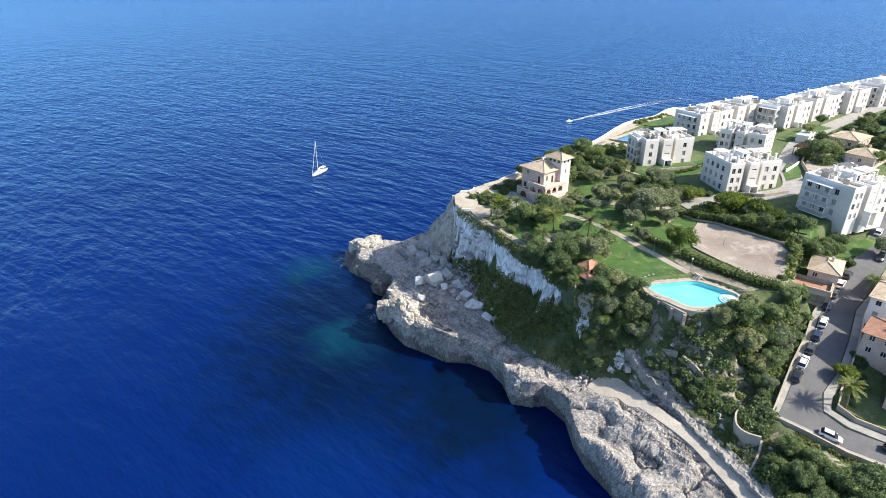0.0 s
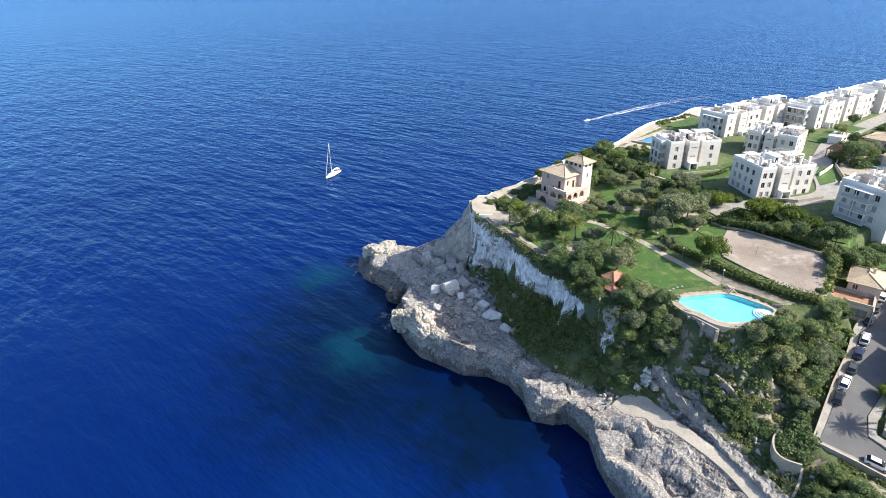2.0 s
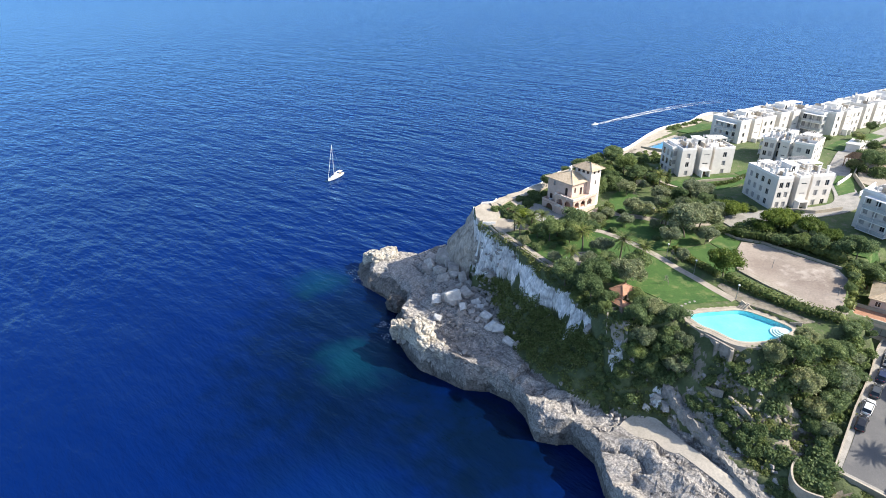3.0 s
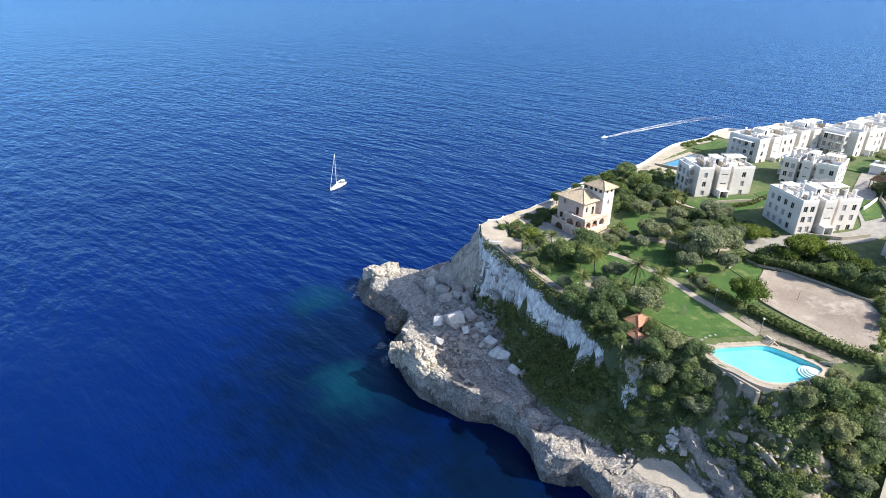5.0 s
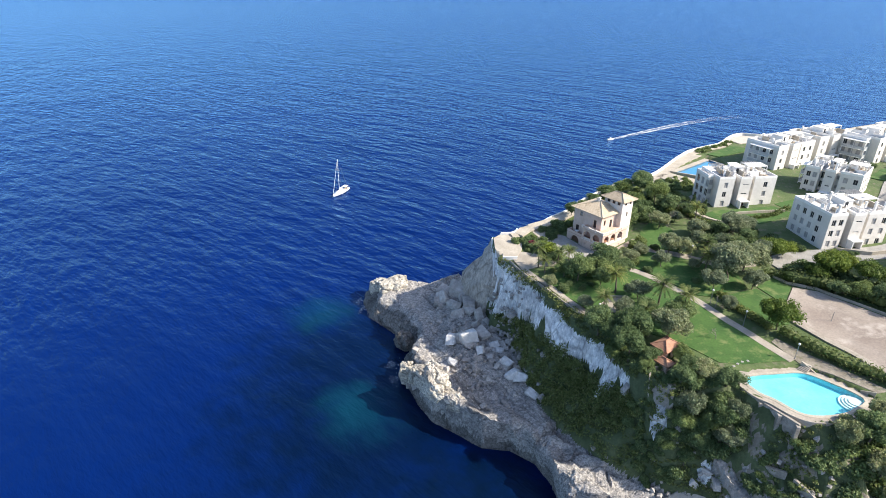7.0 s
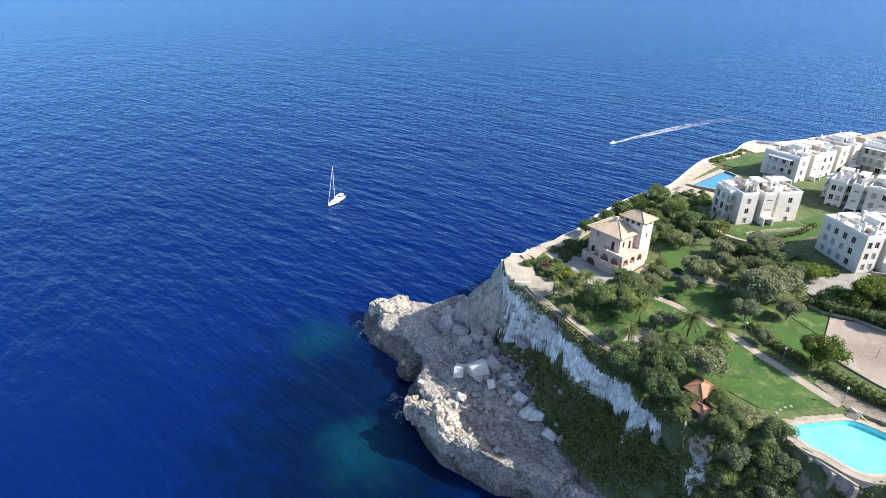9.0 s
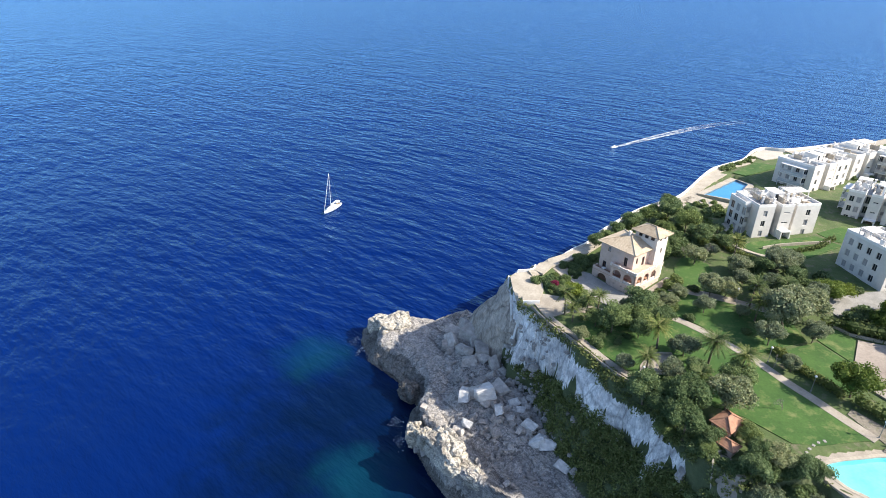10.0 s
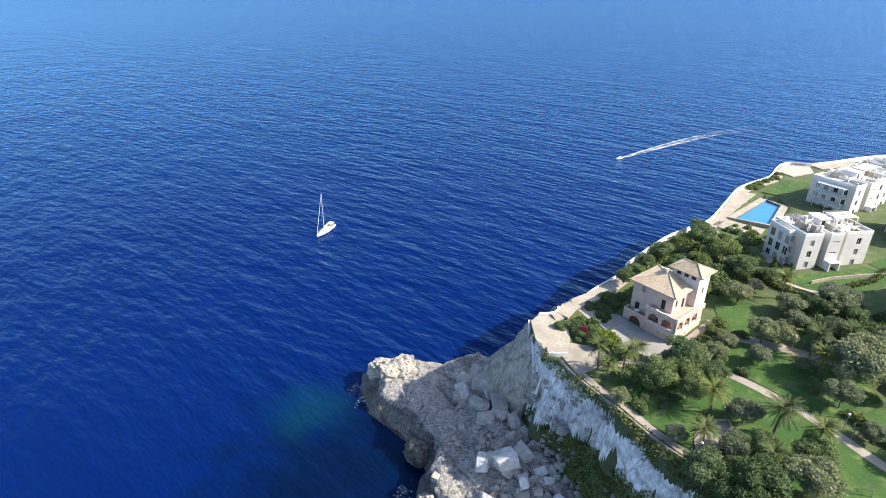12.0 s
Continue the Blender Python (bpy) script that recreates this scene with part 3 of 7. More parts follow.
    mark = np.array([fractal(a, b, 0, 0.22, 3) for a, b, e in c * (sea_face[:, None])])
    slot[sea_face & (c[:, 2] + 2.2 * mark < np.interp(c[:, 0], [-46, -36, -24, -14, 10], [4.8, 5.2, 4.4, 2.8, 3.0]))] = 5
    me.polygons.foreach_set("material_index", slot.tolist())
    me.polygons.foreach_set("use_smooth", ((slot >= 2) & (slot < 5)).tolist())
    return tagged(new("ground", me), "limestone headland with grey rock shelf, pale cliff and green plateau", "ground", kind="structure")


ground = build_land()

bm = bmesh.new()
rings = [[bm.verts.new((math.cos(math.pi * k / 48) * r, math.sin(math.pi * k / 48) * r, z)) for k in range(96)] for r, z in ((500, 0), (1500, 0), (2600, 0), (3700, 22), (4850, 68))]
bm.faces.new(rings[0])
for a, b in zip(rings, rings[1:]):
    for k in range(96):
        bm.faces.new((a[k], b[k], b[(k + 1) % 96], a[(k + 1) % 96]))
sea = tagged(part("water", bm, M_SEA), "deep blue sea with small wind waves", "sea", kind="structure")


def drape(name, poly, offset, material, label, category, step=1.0, flat=None, kind="structure"):
    """A thin sheet that follows the land inside an outline."""
    bm = bmesh.new()
    f = bm.faces.new([bm.verts.new((x, y, 0)) for x, y in poly])
    xs, ys = [p[0] for p in poly], [p[1] for p in poly]
    for axis, lo, hi in ((0, min(xs), max(xs)), (1, min(ys), max(ys))):
        c = lo + step
        while c < hi:
            co, no = [0, 0, 0], [0, 0, 0]
            co[axis], no[axis] = c, 1
            bmesh.ops.bisect_plane(bm, geom=bm.verts[:] + bm.edges[:] + bm.faces[:], plane_co=co, plane_no=no)
            c += step
    vs = list(bm.verts)
    px, py = np.array([v.co.x for v in vs]), np.array([v.co.y for v in vs])
    hz = height(px, py) if flat is None else np.full(len(vs), flat)
    for v, h in zip(vs, hz):
        v.co.z = h + offset
    bmesh.ops.recalc_face_normals(bm, faces=bm.faces)
    if sum(f.normal.z for f in bm.faces) < 0:
        bmesh.ops.reverse_faces(bm, faces=bm.faces)
    bm.edges.ensure_lookup_table()
    rim = bmesh.ops.extrude_edge_only(bm, edges=[e for e in bm.edges if e.is_boundary])
    for v in [g for g in rim["geom"] if isinstance(g, bmesh.types.BMVert)]:
        v.co.z -= 0.5
    return tagged(part(name, bm, material), label, category, kind=kind)



# ---- vegetation ----
M_SCRUBLEAF = foliage("wild scrub leaves", (0.093, 0.128, 0.041), (0.186, 0.226, 0.081), (0.209, 0.220, 0.104))
M_BARE = surface("pale grey bare branches", (0.22, 0.19, 0.16), (0.34, 0.30, 0.25), 1.5, 6.0, 0.95, 0.3, 0.01)


def leaf_quads(rng, centers, size, up=0.35):
    """Many small leaf clumps, each a four-sided patch with its own turn."""
    n = len(centers)
    d = rng.normal(size=(n, 3))
    d[:, 2] = np.abs(d[:, 2]) + up
    d /= np.linalg.norm(d, axis=1)[:, None]
    a = np.cross(d, rng.normal(size=(n, 3)))
    a /= np.linalg.norm(a, axis=1)[:, None]
    b = np.cross(d, a)
    s = size * rng.uniform(0.6, 1.35, (n, 1))
    w = s * rng.uniform(0.45, 0.8, (n, 1))
    v = np.stack([centers - a * s, centers - b * w + d * s * 0.15, centers + a * s, centers + b * w + d * s * 0.15], 1)
    return v.reshape(-1, 3)


def quads_object(name, verts, material, parent=None, extra=None):
    """A mesh of loose four-sided patches; extra: other faces (verts, faces) joined to it."""
    n = len(verts) // 4
    vs, fs = verts.tolist(), np.arange(4 * n).reshape(-1, 4).tolist()
    if extra:
        k = len(vs)
        vs += extra[0]
        fs += [[i + k for i in f] for f in extra[1]]
    me = bpy.data.meshes.new(name)
    me.from_pydata(vs, [], fs)
    me.materials.append(material)
    ob = new(name, me)
    if parent is not None:
        ob.parent = parent
    return ob


def lump(rng, c, r, squash=0.8):
    """A rough dense core of foliage, as verts and faces."""
    bm = bmesh.new()
    bmesh.ops.create_icosphere(bm, subdivisions=1, radius=r)
    k = rng.uniform(0.7, 1.1, len(bm.verts))
    vs = [[c[0] + v.co.x * f, c[1] + v.co.y * f, c[2] + v.co.z * f * squash] for v, f in zip(bm.verts, k)]
    fs = [[v.index for v in f.verts] for f in bm.faces]
    bm.free()
    return vs, fs


def crown_data(rng, lobes, per, size, up=0.35):
    pts, vs, fs = [], [], []
    for c, r in lobes:
        d = rng.normal(size=(per, 3))
        d[:, 2] = d[:, 2] * 0.9 + 0.25
        d /= np.linalg.norm(d, axis=1)[:, None]
        pts.append(np.array(c) + d * r * rng.uniform(0.72, 1.1, (per, 1)) * (1, 1, 0.85))
        v, f = lump(rng, c, r * 0.74)
        fs += [[i + len(vs) for i in g] for g in f]
        vs += v
    return leaf_quads(rng, np.concatenate(pts), size, up), (vs, fs)


def make_tree(name, seed, h, r, material, label, trunk_h=0.36, lobes_n=20, per=300, size=0.165, flat=0.7, lean=0.3):
    """A broadleaf tree: forked tapered trunk and a crown of many leaf clumps in uneven lobes."""
    rng = np.random.default_rng(seed)
    root = base(name, Matrix(), label, "tree", "garden trees")
    bm = bmesh.new()
    t = h * trunk_h
    top = Vector((rng.normal() * lean, rng.normal() * lean, t))
    add_tube(bm, (0, 0, -0.6), top * 0.5, 0.05 * h * 0.55, 0.04 * h * 0.55, 7)
    add_tube(bm, top * 0.5, top, 0.04 * h * 0.55, 0.03 * h * 0.55, 7)
    lobes = []
    for k in range(lobes_n):
        a = 2 * math.pi * (k / lobes_n) + rng.uniform(-0.4, 0.4)
        q = rng.uniform(0.25, 0.72) * r if k < lobes_n - 2 else rng.uniform(0, 0.3) * r
        z = t + (h - t) * (rng.uniform(0.2, 0.6) if k < lobes_n - 2 else rng.uniform(0.55, 0.72))
        c = (math.cos(a) * q + top.x, math.sin(a) * q + top.y, z)
        lobes.append((c, r * rng.uniform(0.24, 0.4)))
        if k % 2 == 0:
            add_tube(bm, top, Vector(c) * 0.92, 0.024 * h * 0.5, 0.008 * h * 0.5, 5)
    part("trunk", bm, M_TRUNK, root)
    v, extra = crown_data(rng, lobes, per, size)
    quads_object("crown", v, material, root, extra)
    return root


def make_palm(seed, h, spread, label, lean=0.4):
    rng = np.random.default_rng(seed)
    root = base("palm_tree", Matrix(), label, "palm tree", "palm trees")
    bm = bmesh.new()
    top = Vector((rng.normal() * lean, rng.normal() * lean, h))
    prev = Vector((0, 0, -0.5))
    for k in range(1, 7):
        u = k / 6
        p = Vector((top.x * u * u, top.y * u * u, h * u))
        add_tube(bm, prev, p, 0.26 - 0.02 * k, 0.25 - 0.02 * k, 8)
        prev = p
    bmesh.ops.create_icosphere(bm, subdivisions=2, radius=0.42, matrix=Matrix.Translation(top))
    part("trunk", bm, M_TRUNK, root)
    vs, fs = [], []
    n = 58
    for k in range(n):
        a, up = k * 2.399, rng.uniform(-0.3, 1.35) if k > 8 else rng.uniform(0.9, 1.4)
        d = Vector((math.cos(a), math.sin(a), 0))
        side = Vector((-d.y, d.x, 0))
        length = spread * rng.uniform(0.8, 1.1)
        pts = []
        for j in range(7):
            u = j / 6
            pts.append(top + d * length * u * math.cos(up * (1 - u * 0.6)) + Vector((0, 0, length * (math.sin(up) * u - 0.45 * u * u))))
        for j in range(6):
            for s in (-1, 1):
                for q in range(2):
                    p0 = pts[j].lerp(pts[j + 1], q * 0.5)
                    p1 = pts[j].lerp(pts[j + 1], q * 0.5 + 0.3)
                    w = 0.36 * (1 - abs((j + q * 0.5) / 6 - 0.4) * 1.1)
                    out = (side * s * w + (pts[j + 1] - pts[j]).normalized() * w * 0.7 - Vector((0, 0, 0.25 * w)))
                    i = len(vs)
                    vs += [list(p0), list(p1), list(p1 + out * 0.95), list(p0 + out)]
                    fs.append([i, i + 1, i + 2, i + 3])
    me = bpy.data.meshes.new("fronds")
    me.from_pydata(vs, [], fs)
    me.materials.append(M_PALM)
    new("fronds", me).parent = root
    return root


def make_bare(seed, h, r, label):
    rng = np.random.default_rng(seed)
    root = base("bare_tree", Matrix(), label, "tree", "garden trees")
    bm = bmesh.new()

    def grow(p, d, length, rad, depth):
        q = p + d * length
        add_tube(bm, p, q, rad, rad * 0.6, 5)
        if depth:
            for _ in range(3):
                e = (d + Vector(rng.normal(size=3)) * 0.5 + Vector((0, 0, 0.15))).normalized()
                grow(q, e, length * rng.uniform(0.6, 0.85), rad * 0.6, depth - 1)

    grow(Vector((0, 0, -0.3)), Vector((0, 0, 1)), h * 0.33, 0.11, 4)
    part("trunk", bm, M_BARE, root)
    return root




def make_shrub(seed, r, material, label, category="shrub", group="shrubs"):
    rng = np.random.default_rng(seed)
    lobes = []
    for k in range(6):
        a, q = rng.uniform(0, 6.28), rng.uniform(0.1, 0.6) * r
        lobes.append(((math.cos(a) * q, math.sin(a) * q, r * rng.uniform(0.2, 0.55)), r * rng.uniform(0.35, 0.55)))
    v, extra = crown_data(rng, lobes, 320, 0.15)
    ob = quads_object("shrub", v, material, None, extra)
    return tagged(ob, label, category, group)


def scatter(proto, spots, nominal, seed, sink=0.15, zs=None):
    """Stand copies of the prototypes on the land: spots of (x, y, crown radius)."""
    rng = np.random.default_rng(seed)
    used = set()
    for k, (x, y, r) in enumerate(spots):
        p = proto[int(rng.integers(len(proto)))]
        s = r / nominal * rng.uniform(0.92, 1.08)
        m = pose(x, y, height1(x, y) - sink, 0, 0, rng.uniform(0, 360)) @ Matrix.Diagonal((s, s, s * rng.uniform(0.9, 1.15), 1))
        if p not in used:
            used.add(p)
            p.matrix_basis = m
        else:
            q = copy_thing(p, Matrix())
            q.matrix_basis = m
    for p in proto:
        if p not in used:
            for o in (*p.children_recursive, p):
                bpy.data.objects.remove(o)


leafy = "dark green broadleaf garden tree with a rounded crown"
TREES = [make_tree("broadleaf_tree", s, 6.5, 3.6, M_TREE, leafy) for s in (1, 2, 3, 4)]
OLIVES = [make_tree("olive_tree", s, 5.6, 3.4, M_OLIVE, "grey-green olive tree with a loose crown", 0.35) for s in (11, 12, 13)]
GARDEN_TREES = [(24.0, 138.0, 4.0), (26.8, 134.2, 3.4), (15.7, 131.1, 4.2), (21.2, 129.5, 2.8), (18.9, 111.7, 3.8), (26.5, 108.6, 4.2), (24.2, 103.2, 3.8), (21.9, 107.9, 3.4), (36.2, 114.7, 4.3), (21.3, 106, 2.6),
                (34.2, 184, 3.6), (39.9, 185.3, 4.2), (43.3, 178.0, 4.6), (46.5, 173.4, 3.8), (28.8, 180.5, 3.6), (16.5, 168.0, 2.6), (36.9, 168.9, 2.6), (43, 194.5, 3.0), (20.5, 172, 2.4), (53, 180, 2.0), (31, 174, 3.0)]
OLIVE_SPOTS = [(25.1, 117.2, 3.0), (33.0, 109.8, 4.0), (44.3, 146.9, 3.0), (64.2, 144.3, 3.2), (62.4, 158.1, 3.0), (37.8, 139.6, 2.6), (52.4, 144.5, 2.8), (49.3, 121.1, 2.2), (45.4, 139.0, 2.2), (29.6, 141.2, 2.8), (25.4, 139.8, 2.6), (20.5, 139.2, 2.4), (33.4, 145.4, 2.2), (41.4, 147.2, 3.8), (8.3, 128.0, 2.2), (29.4, 124.2, 3.1), (15.9, 119.2, 2.4), (53.2, 133.9, 5.6), (58.0, 139.6, 5.2), (47.8, 129, 3.4), (57.2, 130.5, 3.2), (51.6, 157.1, 3.6), (60.8, 160.3, 3.8), (65.5, 161.9, 3.0),
               (41.5, 161.7, 3.2), (50.8, 152.4, 2.8), (54.8, 148.6, 2.9), (45.3, 149.8, 2.4), (47, 167, 2.4)]
SLOPE_TREES = [(32.5, 95.6, 3.0), (36.6, 96.9, 3.3), (40.7, 95.4, 3.3), (35.4, 93.2, 3.4), (39.5, 91.9, 3.4), (43.1, 91.6, 3.0), (32.9, 91.6, 3.0), (41.9, 89.2, 2.8), (37.6, 89.7, 2.6), (58.9, 85.5, 3.6), (62.8, 86.4, 4.0), (64.5, 83.2, 3.8), (68.6, 84.6, 3.9),
               (72.2, 86.9, 3.6), (69.7, 88.7, 3.2), (66.9, 80.5, 3.4), (70.0, 82.0, 3.3), (73.2, 84.6, 3.2), (75.8, 88.2, 3.2), (66.0, 89.6, 2.6), (73.8, 90.3, 2.7), (77.0, 91.3, 2.2), (65.4, 77.5, 2.3), (67.1, 76.4, 2.4)]
COURT_TREES = [(83.3, 125.4, 3.3), (87.2, 123.2, 3.3), (90.2, 121.1, 3.8), (93.1, 118.8, 3.8), (98.6, 121.6, 3.6), (103, 124, 3.0), (85.0, 111.6, 1.7), (88.6, 116.3, 2.0), (82.4, 107.4, 1.6), (76.7, 99.2, 1.4), (79, 127, 2.8), (75, 129.2, 2.6)]
FAR_TREES = [(121.8, 180.2, 4.6), (128.4, 185.8, 4.2), (130.8, 181.8, 3.4), (119.6, 184.1, 2.8), (123.9, 212.9, 2.4), (138.1, 219.8, 2.6), (149.8, 232, 2.8), (134, 190, 3.6), (140.2, 203.1, 2.4), (152.0, 207.2, 2.8), (158, 199.6, 3.2), (113.7, 122.2, 3.2), (166, 228, 3.0), (176, 240, 3.0), (160, 214, 2.6), (150, 184, 3.4), (154, 190, 3.0), (140, 184, 3.2), (166, 200, 3.6), (178, 216, 3.4), (182, 210, 3.0), (196, 238, 3.4), (170, 190, 3.6), (152, 176, 3.4), (140, 174, 3.2), (186, 238, 3.2), (208, 256, 3.6)]
NEAR_TREES = [(65.7, 60.8, 2.6), (68.6, 57.1, 3.2), (70.9, 53.1, 3.6), (65.0, 53.5, 2.9), (75.6, 52.3, 3.8), (62.2, 56.2, 2.3), (67.2, 50.1, 3.0), (62.2, 48.5, 2.6), (72.3, 47.4, 3.8), (80.5, 48.5, 3.6)]
MORE_TREES = [(34.5, 98, 2.4), (27.0, 101, 2.2), (34.4, 101.6, 2.2), (30.8, 90.4, 1.9), (36.6, 90.4, 2.5), (34.4, 89.0, 1.8), (26.6, 98.6, 2.0), (27.6, 109.4, 2.4), (101, 121, 3.0), (97, 118.4, 3.4), (93, 118, 2.6), (51, 186, 2.6), (46, 186, 3.0), (33, 164, 3.0), (28, 163, 2.6), (24, 166, 2.6), (37, 172, 3.2), (28, 170, 3.0), (24, 112, 2.6), (30, 118, 2.6), (12.5, 133, 2.8), (18, 134, 3.2), (22, 133.5, 3.0), (10, 139.5, 2.2), (48, 176, 3.0), (52, 170, 2.6), (38, 176, 3.0), (24.5, 176, 2.6),
              (56, 158, 3.0), (63, 155, 2.8), (60, 149, 3.0), (78.6, 92.4, 2.0), (80.2, 96, 2.0), (76.2, 93.4, 2.4), (90, 125, 3.0), (95, 121.5, 2.6)]
scatter(TREES, GARDEN_TREES + MORE_TREES + SLOPE_TREES[::2] + COURT_TREES + FAR_TREES[::2] + NEAR_TREES, 3.6, 5)
scatter(OLIVES, OLIVE_SPOTS + SLOPE_TREES[1::2] + FAR_TREES[1::2], 3.4, 6)
BRIGHT_TREES = [make_tree("young_pine", s, 6.0, 3.8, M_BRIGHT, "yellow-green umbrella pine with a dense crown", 0.36, 20, 320, 0.16) for s in (31, 32)]
scatter(BRIGHT_TREES, [(57.3, 114.7, 4.2), (77.1, 137.1, 4.6), (83.7, 133.2, 4.8), (81.0, 140.0, 4.0), (73.2, 135.1, 3.2), (66.7, 145.9, 3.6), (70.6, 147.6, 3.4), (87.3, 128.6, 3.6), (8.5, 145.0, 2.8), (84.3, 78.9, 2.8)], 3.8, 8)
PALMS = [make_palm(41, 6.2, 3.0, "tall palm with a slender trunk and drooping fronds"), make_palm(42, 5.2, 3.2, "palm with a thick grey-green head of fronds")]
scatter(PALMS, [(48.5, 142.2, 2.9), (48.2, 137.6, 2.6), (57.3, 145.6, 2.9), (33.7, 122.1, 3.4), (38.0, 117.8, 2.7), (7.6, 134.6, 2.4), (6.0, 137.1, 2.4), (24.4, 126.3, 2.9), (10.8, 136.6, 2.7), (20.7, 118.6, 2.6), (81.4, 71.7, 3.2), (28.5, 113, 2.6), (14, 140, 2.4),
                (101.6, 104.5, 2.6), (52, 164, 2.8), (133, 207, 2.6)], 3.0, 9, 0.0)


def make_cypress(seed, h, r):
    """A slim dark column of foliage on a short trunk."""
    rng = np.random.default_rng(seed)
    root = base("cypress", Matrix(), "slim dark green cypress beside the garden path", "tree", "garden trees")
    bm = bmesh.new()
    add_tube(bm, (0, 0, -0.4), (0, 0, h * 0.5), 0.14, 0.06, 7)
    part("trunk", bm, M_TRUNK, root)
    lobes = [((rng.normal() * 0.12, rng.normal() * 0.12, h * (0.12 + 0.8 * k / 13)), r * (0.75 + 0.35 * math.sin(math.pi * min(1, k / 9))) * (1 - 0.62 * max(0, k - 5) / 8)) for k in range(14)]
    v, extra = crown_data(rng, lobes, 170, 0.16, 0.1)
    quads_object("crown", v, M_TREE, root, extra)
    return root


cypress = make_cypress(58, 6.4, 0.9)
cypress.matrix_basis = pose(53.5, 173.3, height1(53.5, 173.3) - 0.1)
cypress = make_cypress(59, 5.6, 0.8)
cypress.matrix_basis = pose(56.4, 171.2, height1(56.4, 171.2) - 0.1)
BARE = [make_bare(51, 4.6, 2.6, "leafless pale tree on the lawn")]
scatter(BARE, [(44.3, 163.9, 2.9), (46.4, 122.0, 2.0), (43.3, 110.3, 1.7), (40, 165, 2.0)], 2.6, 10, 0.0)
SHRUBS = [make_shrub(s, 1.6, M_TREE, "dense green garden shrub with small leaves") for s in (61, 62, 63)]
SHRUB_SPOTS = [(45.1, 83.6, 2.0), (47.7, 81.7, 2.0), (50.7, 79.0, 2.3), (52.4, 76.3, 2.4), (51.8, 74.8, 2.2), (54.1, 76.7, 2.0), (53.2, 73.9, 1.8), (49.1, 78.8, 1.8), (62.5, 69.0, 2.6), (65.0, 71.9, 2.0), (66.5, 74.7, 2.0), (55.2, 75.1, 1.4), (30.5, 91.4, 1.8),
               (23.4, 107.0, 2.4), (25.6, 100.4, 2.2), (29.6, 103.6, 2.4), (0.6, 150.6, 2.0), (3.4, 149.0, 2.2), (5.4, 146.8, 2.1), (10.2, 143.0, 2.1), (14.6, 138.4, 1.6), (22.5, 137, 2.0), (3.5, 146.6, 1.2), (8.0, 153.0, 1.6), (52.5, 83.5, 2.2), (47.3, 85.6, 2.0), (51.7, 85.4, 1.8)]
scatter(SHRUBS, SHRUB_SPOTS + [(34, 137, 1.6), (38, 150, 1.8), (12, 126.5, 1.6), (23, 114.5, 1.8), (26, 116, 1.6), (44.5, 133, 1.5), (88, 148, 1.3), (94, 171, 1.5), (76, 151, 1.8), (104, 118, 1.8)], 1.6, 11, 0.2)




def thicket(protos, nominal, outline, n, small, large, seed, joined=""):
    """Undergrowth: shrubs standing close together inside an outline."""
    rng = np.random.default_rng(seed)
    poly = np.array(outline, float)
    lo, hi = poly.min(0), poly.max(0)
    spots = []
    while len(spots) < n:
        x, y = rng.uniform(lo, hi)
        if inside(np.array([x]), np.array([y]), poly)[0]:
            spots.append((x, y, rng.uniform(small, large)))
    if joined:
        pts = []
        for x, y, r in spots:
            d = rng.normal(size=(int(130 * r * r) + 60, 3))
            d /= np.linalg.norm(d, axis=1)[:, None]
            d[:, 2] = np.abs(d[:, 2])
            pts.append(np.array((x, y, height1(x, y))) + d * r * rng.uniform(0.5, 1.1, (len(d), 1)))
        return tagged(quads_object("shrubbery", leaf_quads(rng, np.concatenate(pts), 0.30), M_TREE), joined, "shrubbery", kind="stuff")
    for x, y, r in spots:
        q = copy_thing(protos[int(rng.integers(len(protos)))], Matrix())
        s = r / nominal
        q.matrix_basis = pose(x, y, height1(x, y) - 0.2, 0, 0, rng.uniform(0, 360)) @ Matrix.Diagonal((s, s, s * rng.uniform(0.8, 1.2), 1))


thicket(SHRUBS, 1.6, [(56, 84), (62, 87), (72, 91), (78, 94), (78, 89), (73, 82), (68, 77), (64, 79), (58, 83)], 42, 1.2, 2.4, 701, "dense grey-green shrubs below the pool terrace")
thicket(SHRUBS, 1.6, [(17, 112.5), (22, 112), (30, 106), (43, 100), (44, 96), (37, 95), (28, 97), (24, 104), (20, 109)], 34, 1.0, 2.0, 702)
thicket(SHRUBS, 1.6, [(25.5, 98.5), (28, 97.5), (27.5, 94.6), (32.2, 91.6), (31.5, 88.6), (28, 88.4), (24.6, 92), (23.5, 97)], 24, 0.9, 1.8, 721)
thicket(SHRUBS, 1.6, [(69.5, 232), (75, 238), (83, 244.5), (87, 250), (88.5, 249), (84, 243), (76, 235.8), (70.5, 230)], 16, 0.7, 1.5, 720, "low green shrubs beside the apartment pool")
thicket(SHRUBS, 1.6, [(31, 87.6), (38, 89), (44.5, 88.4), (45, 91), (42.5, 97), (33.5, 97), (32, 93)], 34, 1.5, 2.7, 718)
thicket(SHRUBS, 1.6, [(20, 173), (26, 181), (40, 192), (50, 194), (52, 184), (50, 172), (42, 168), (33, 168), (28, 170)], 30, 1.2, 2.4, 703, "dense green shrubs behind the villa")
thicket(SHRUBS, 1.6, [(46, 152), (50, 165), (62, 165), (72, 158), (70, 148), (60, 144), (55, 146)], 30, 1.0, 2.2, 704, "grey-green shrubs below the apartment blocks")
thicket(SHRUBS, 1.6, [(66, 137), (73, 134), (84, 128), (91, 121), (96, 124), (88, 132), (78, 142), (70, 142)], 26, 1.2, 2.4, 705, "dark green shrubs behind the sandy court")
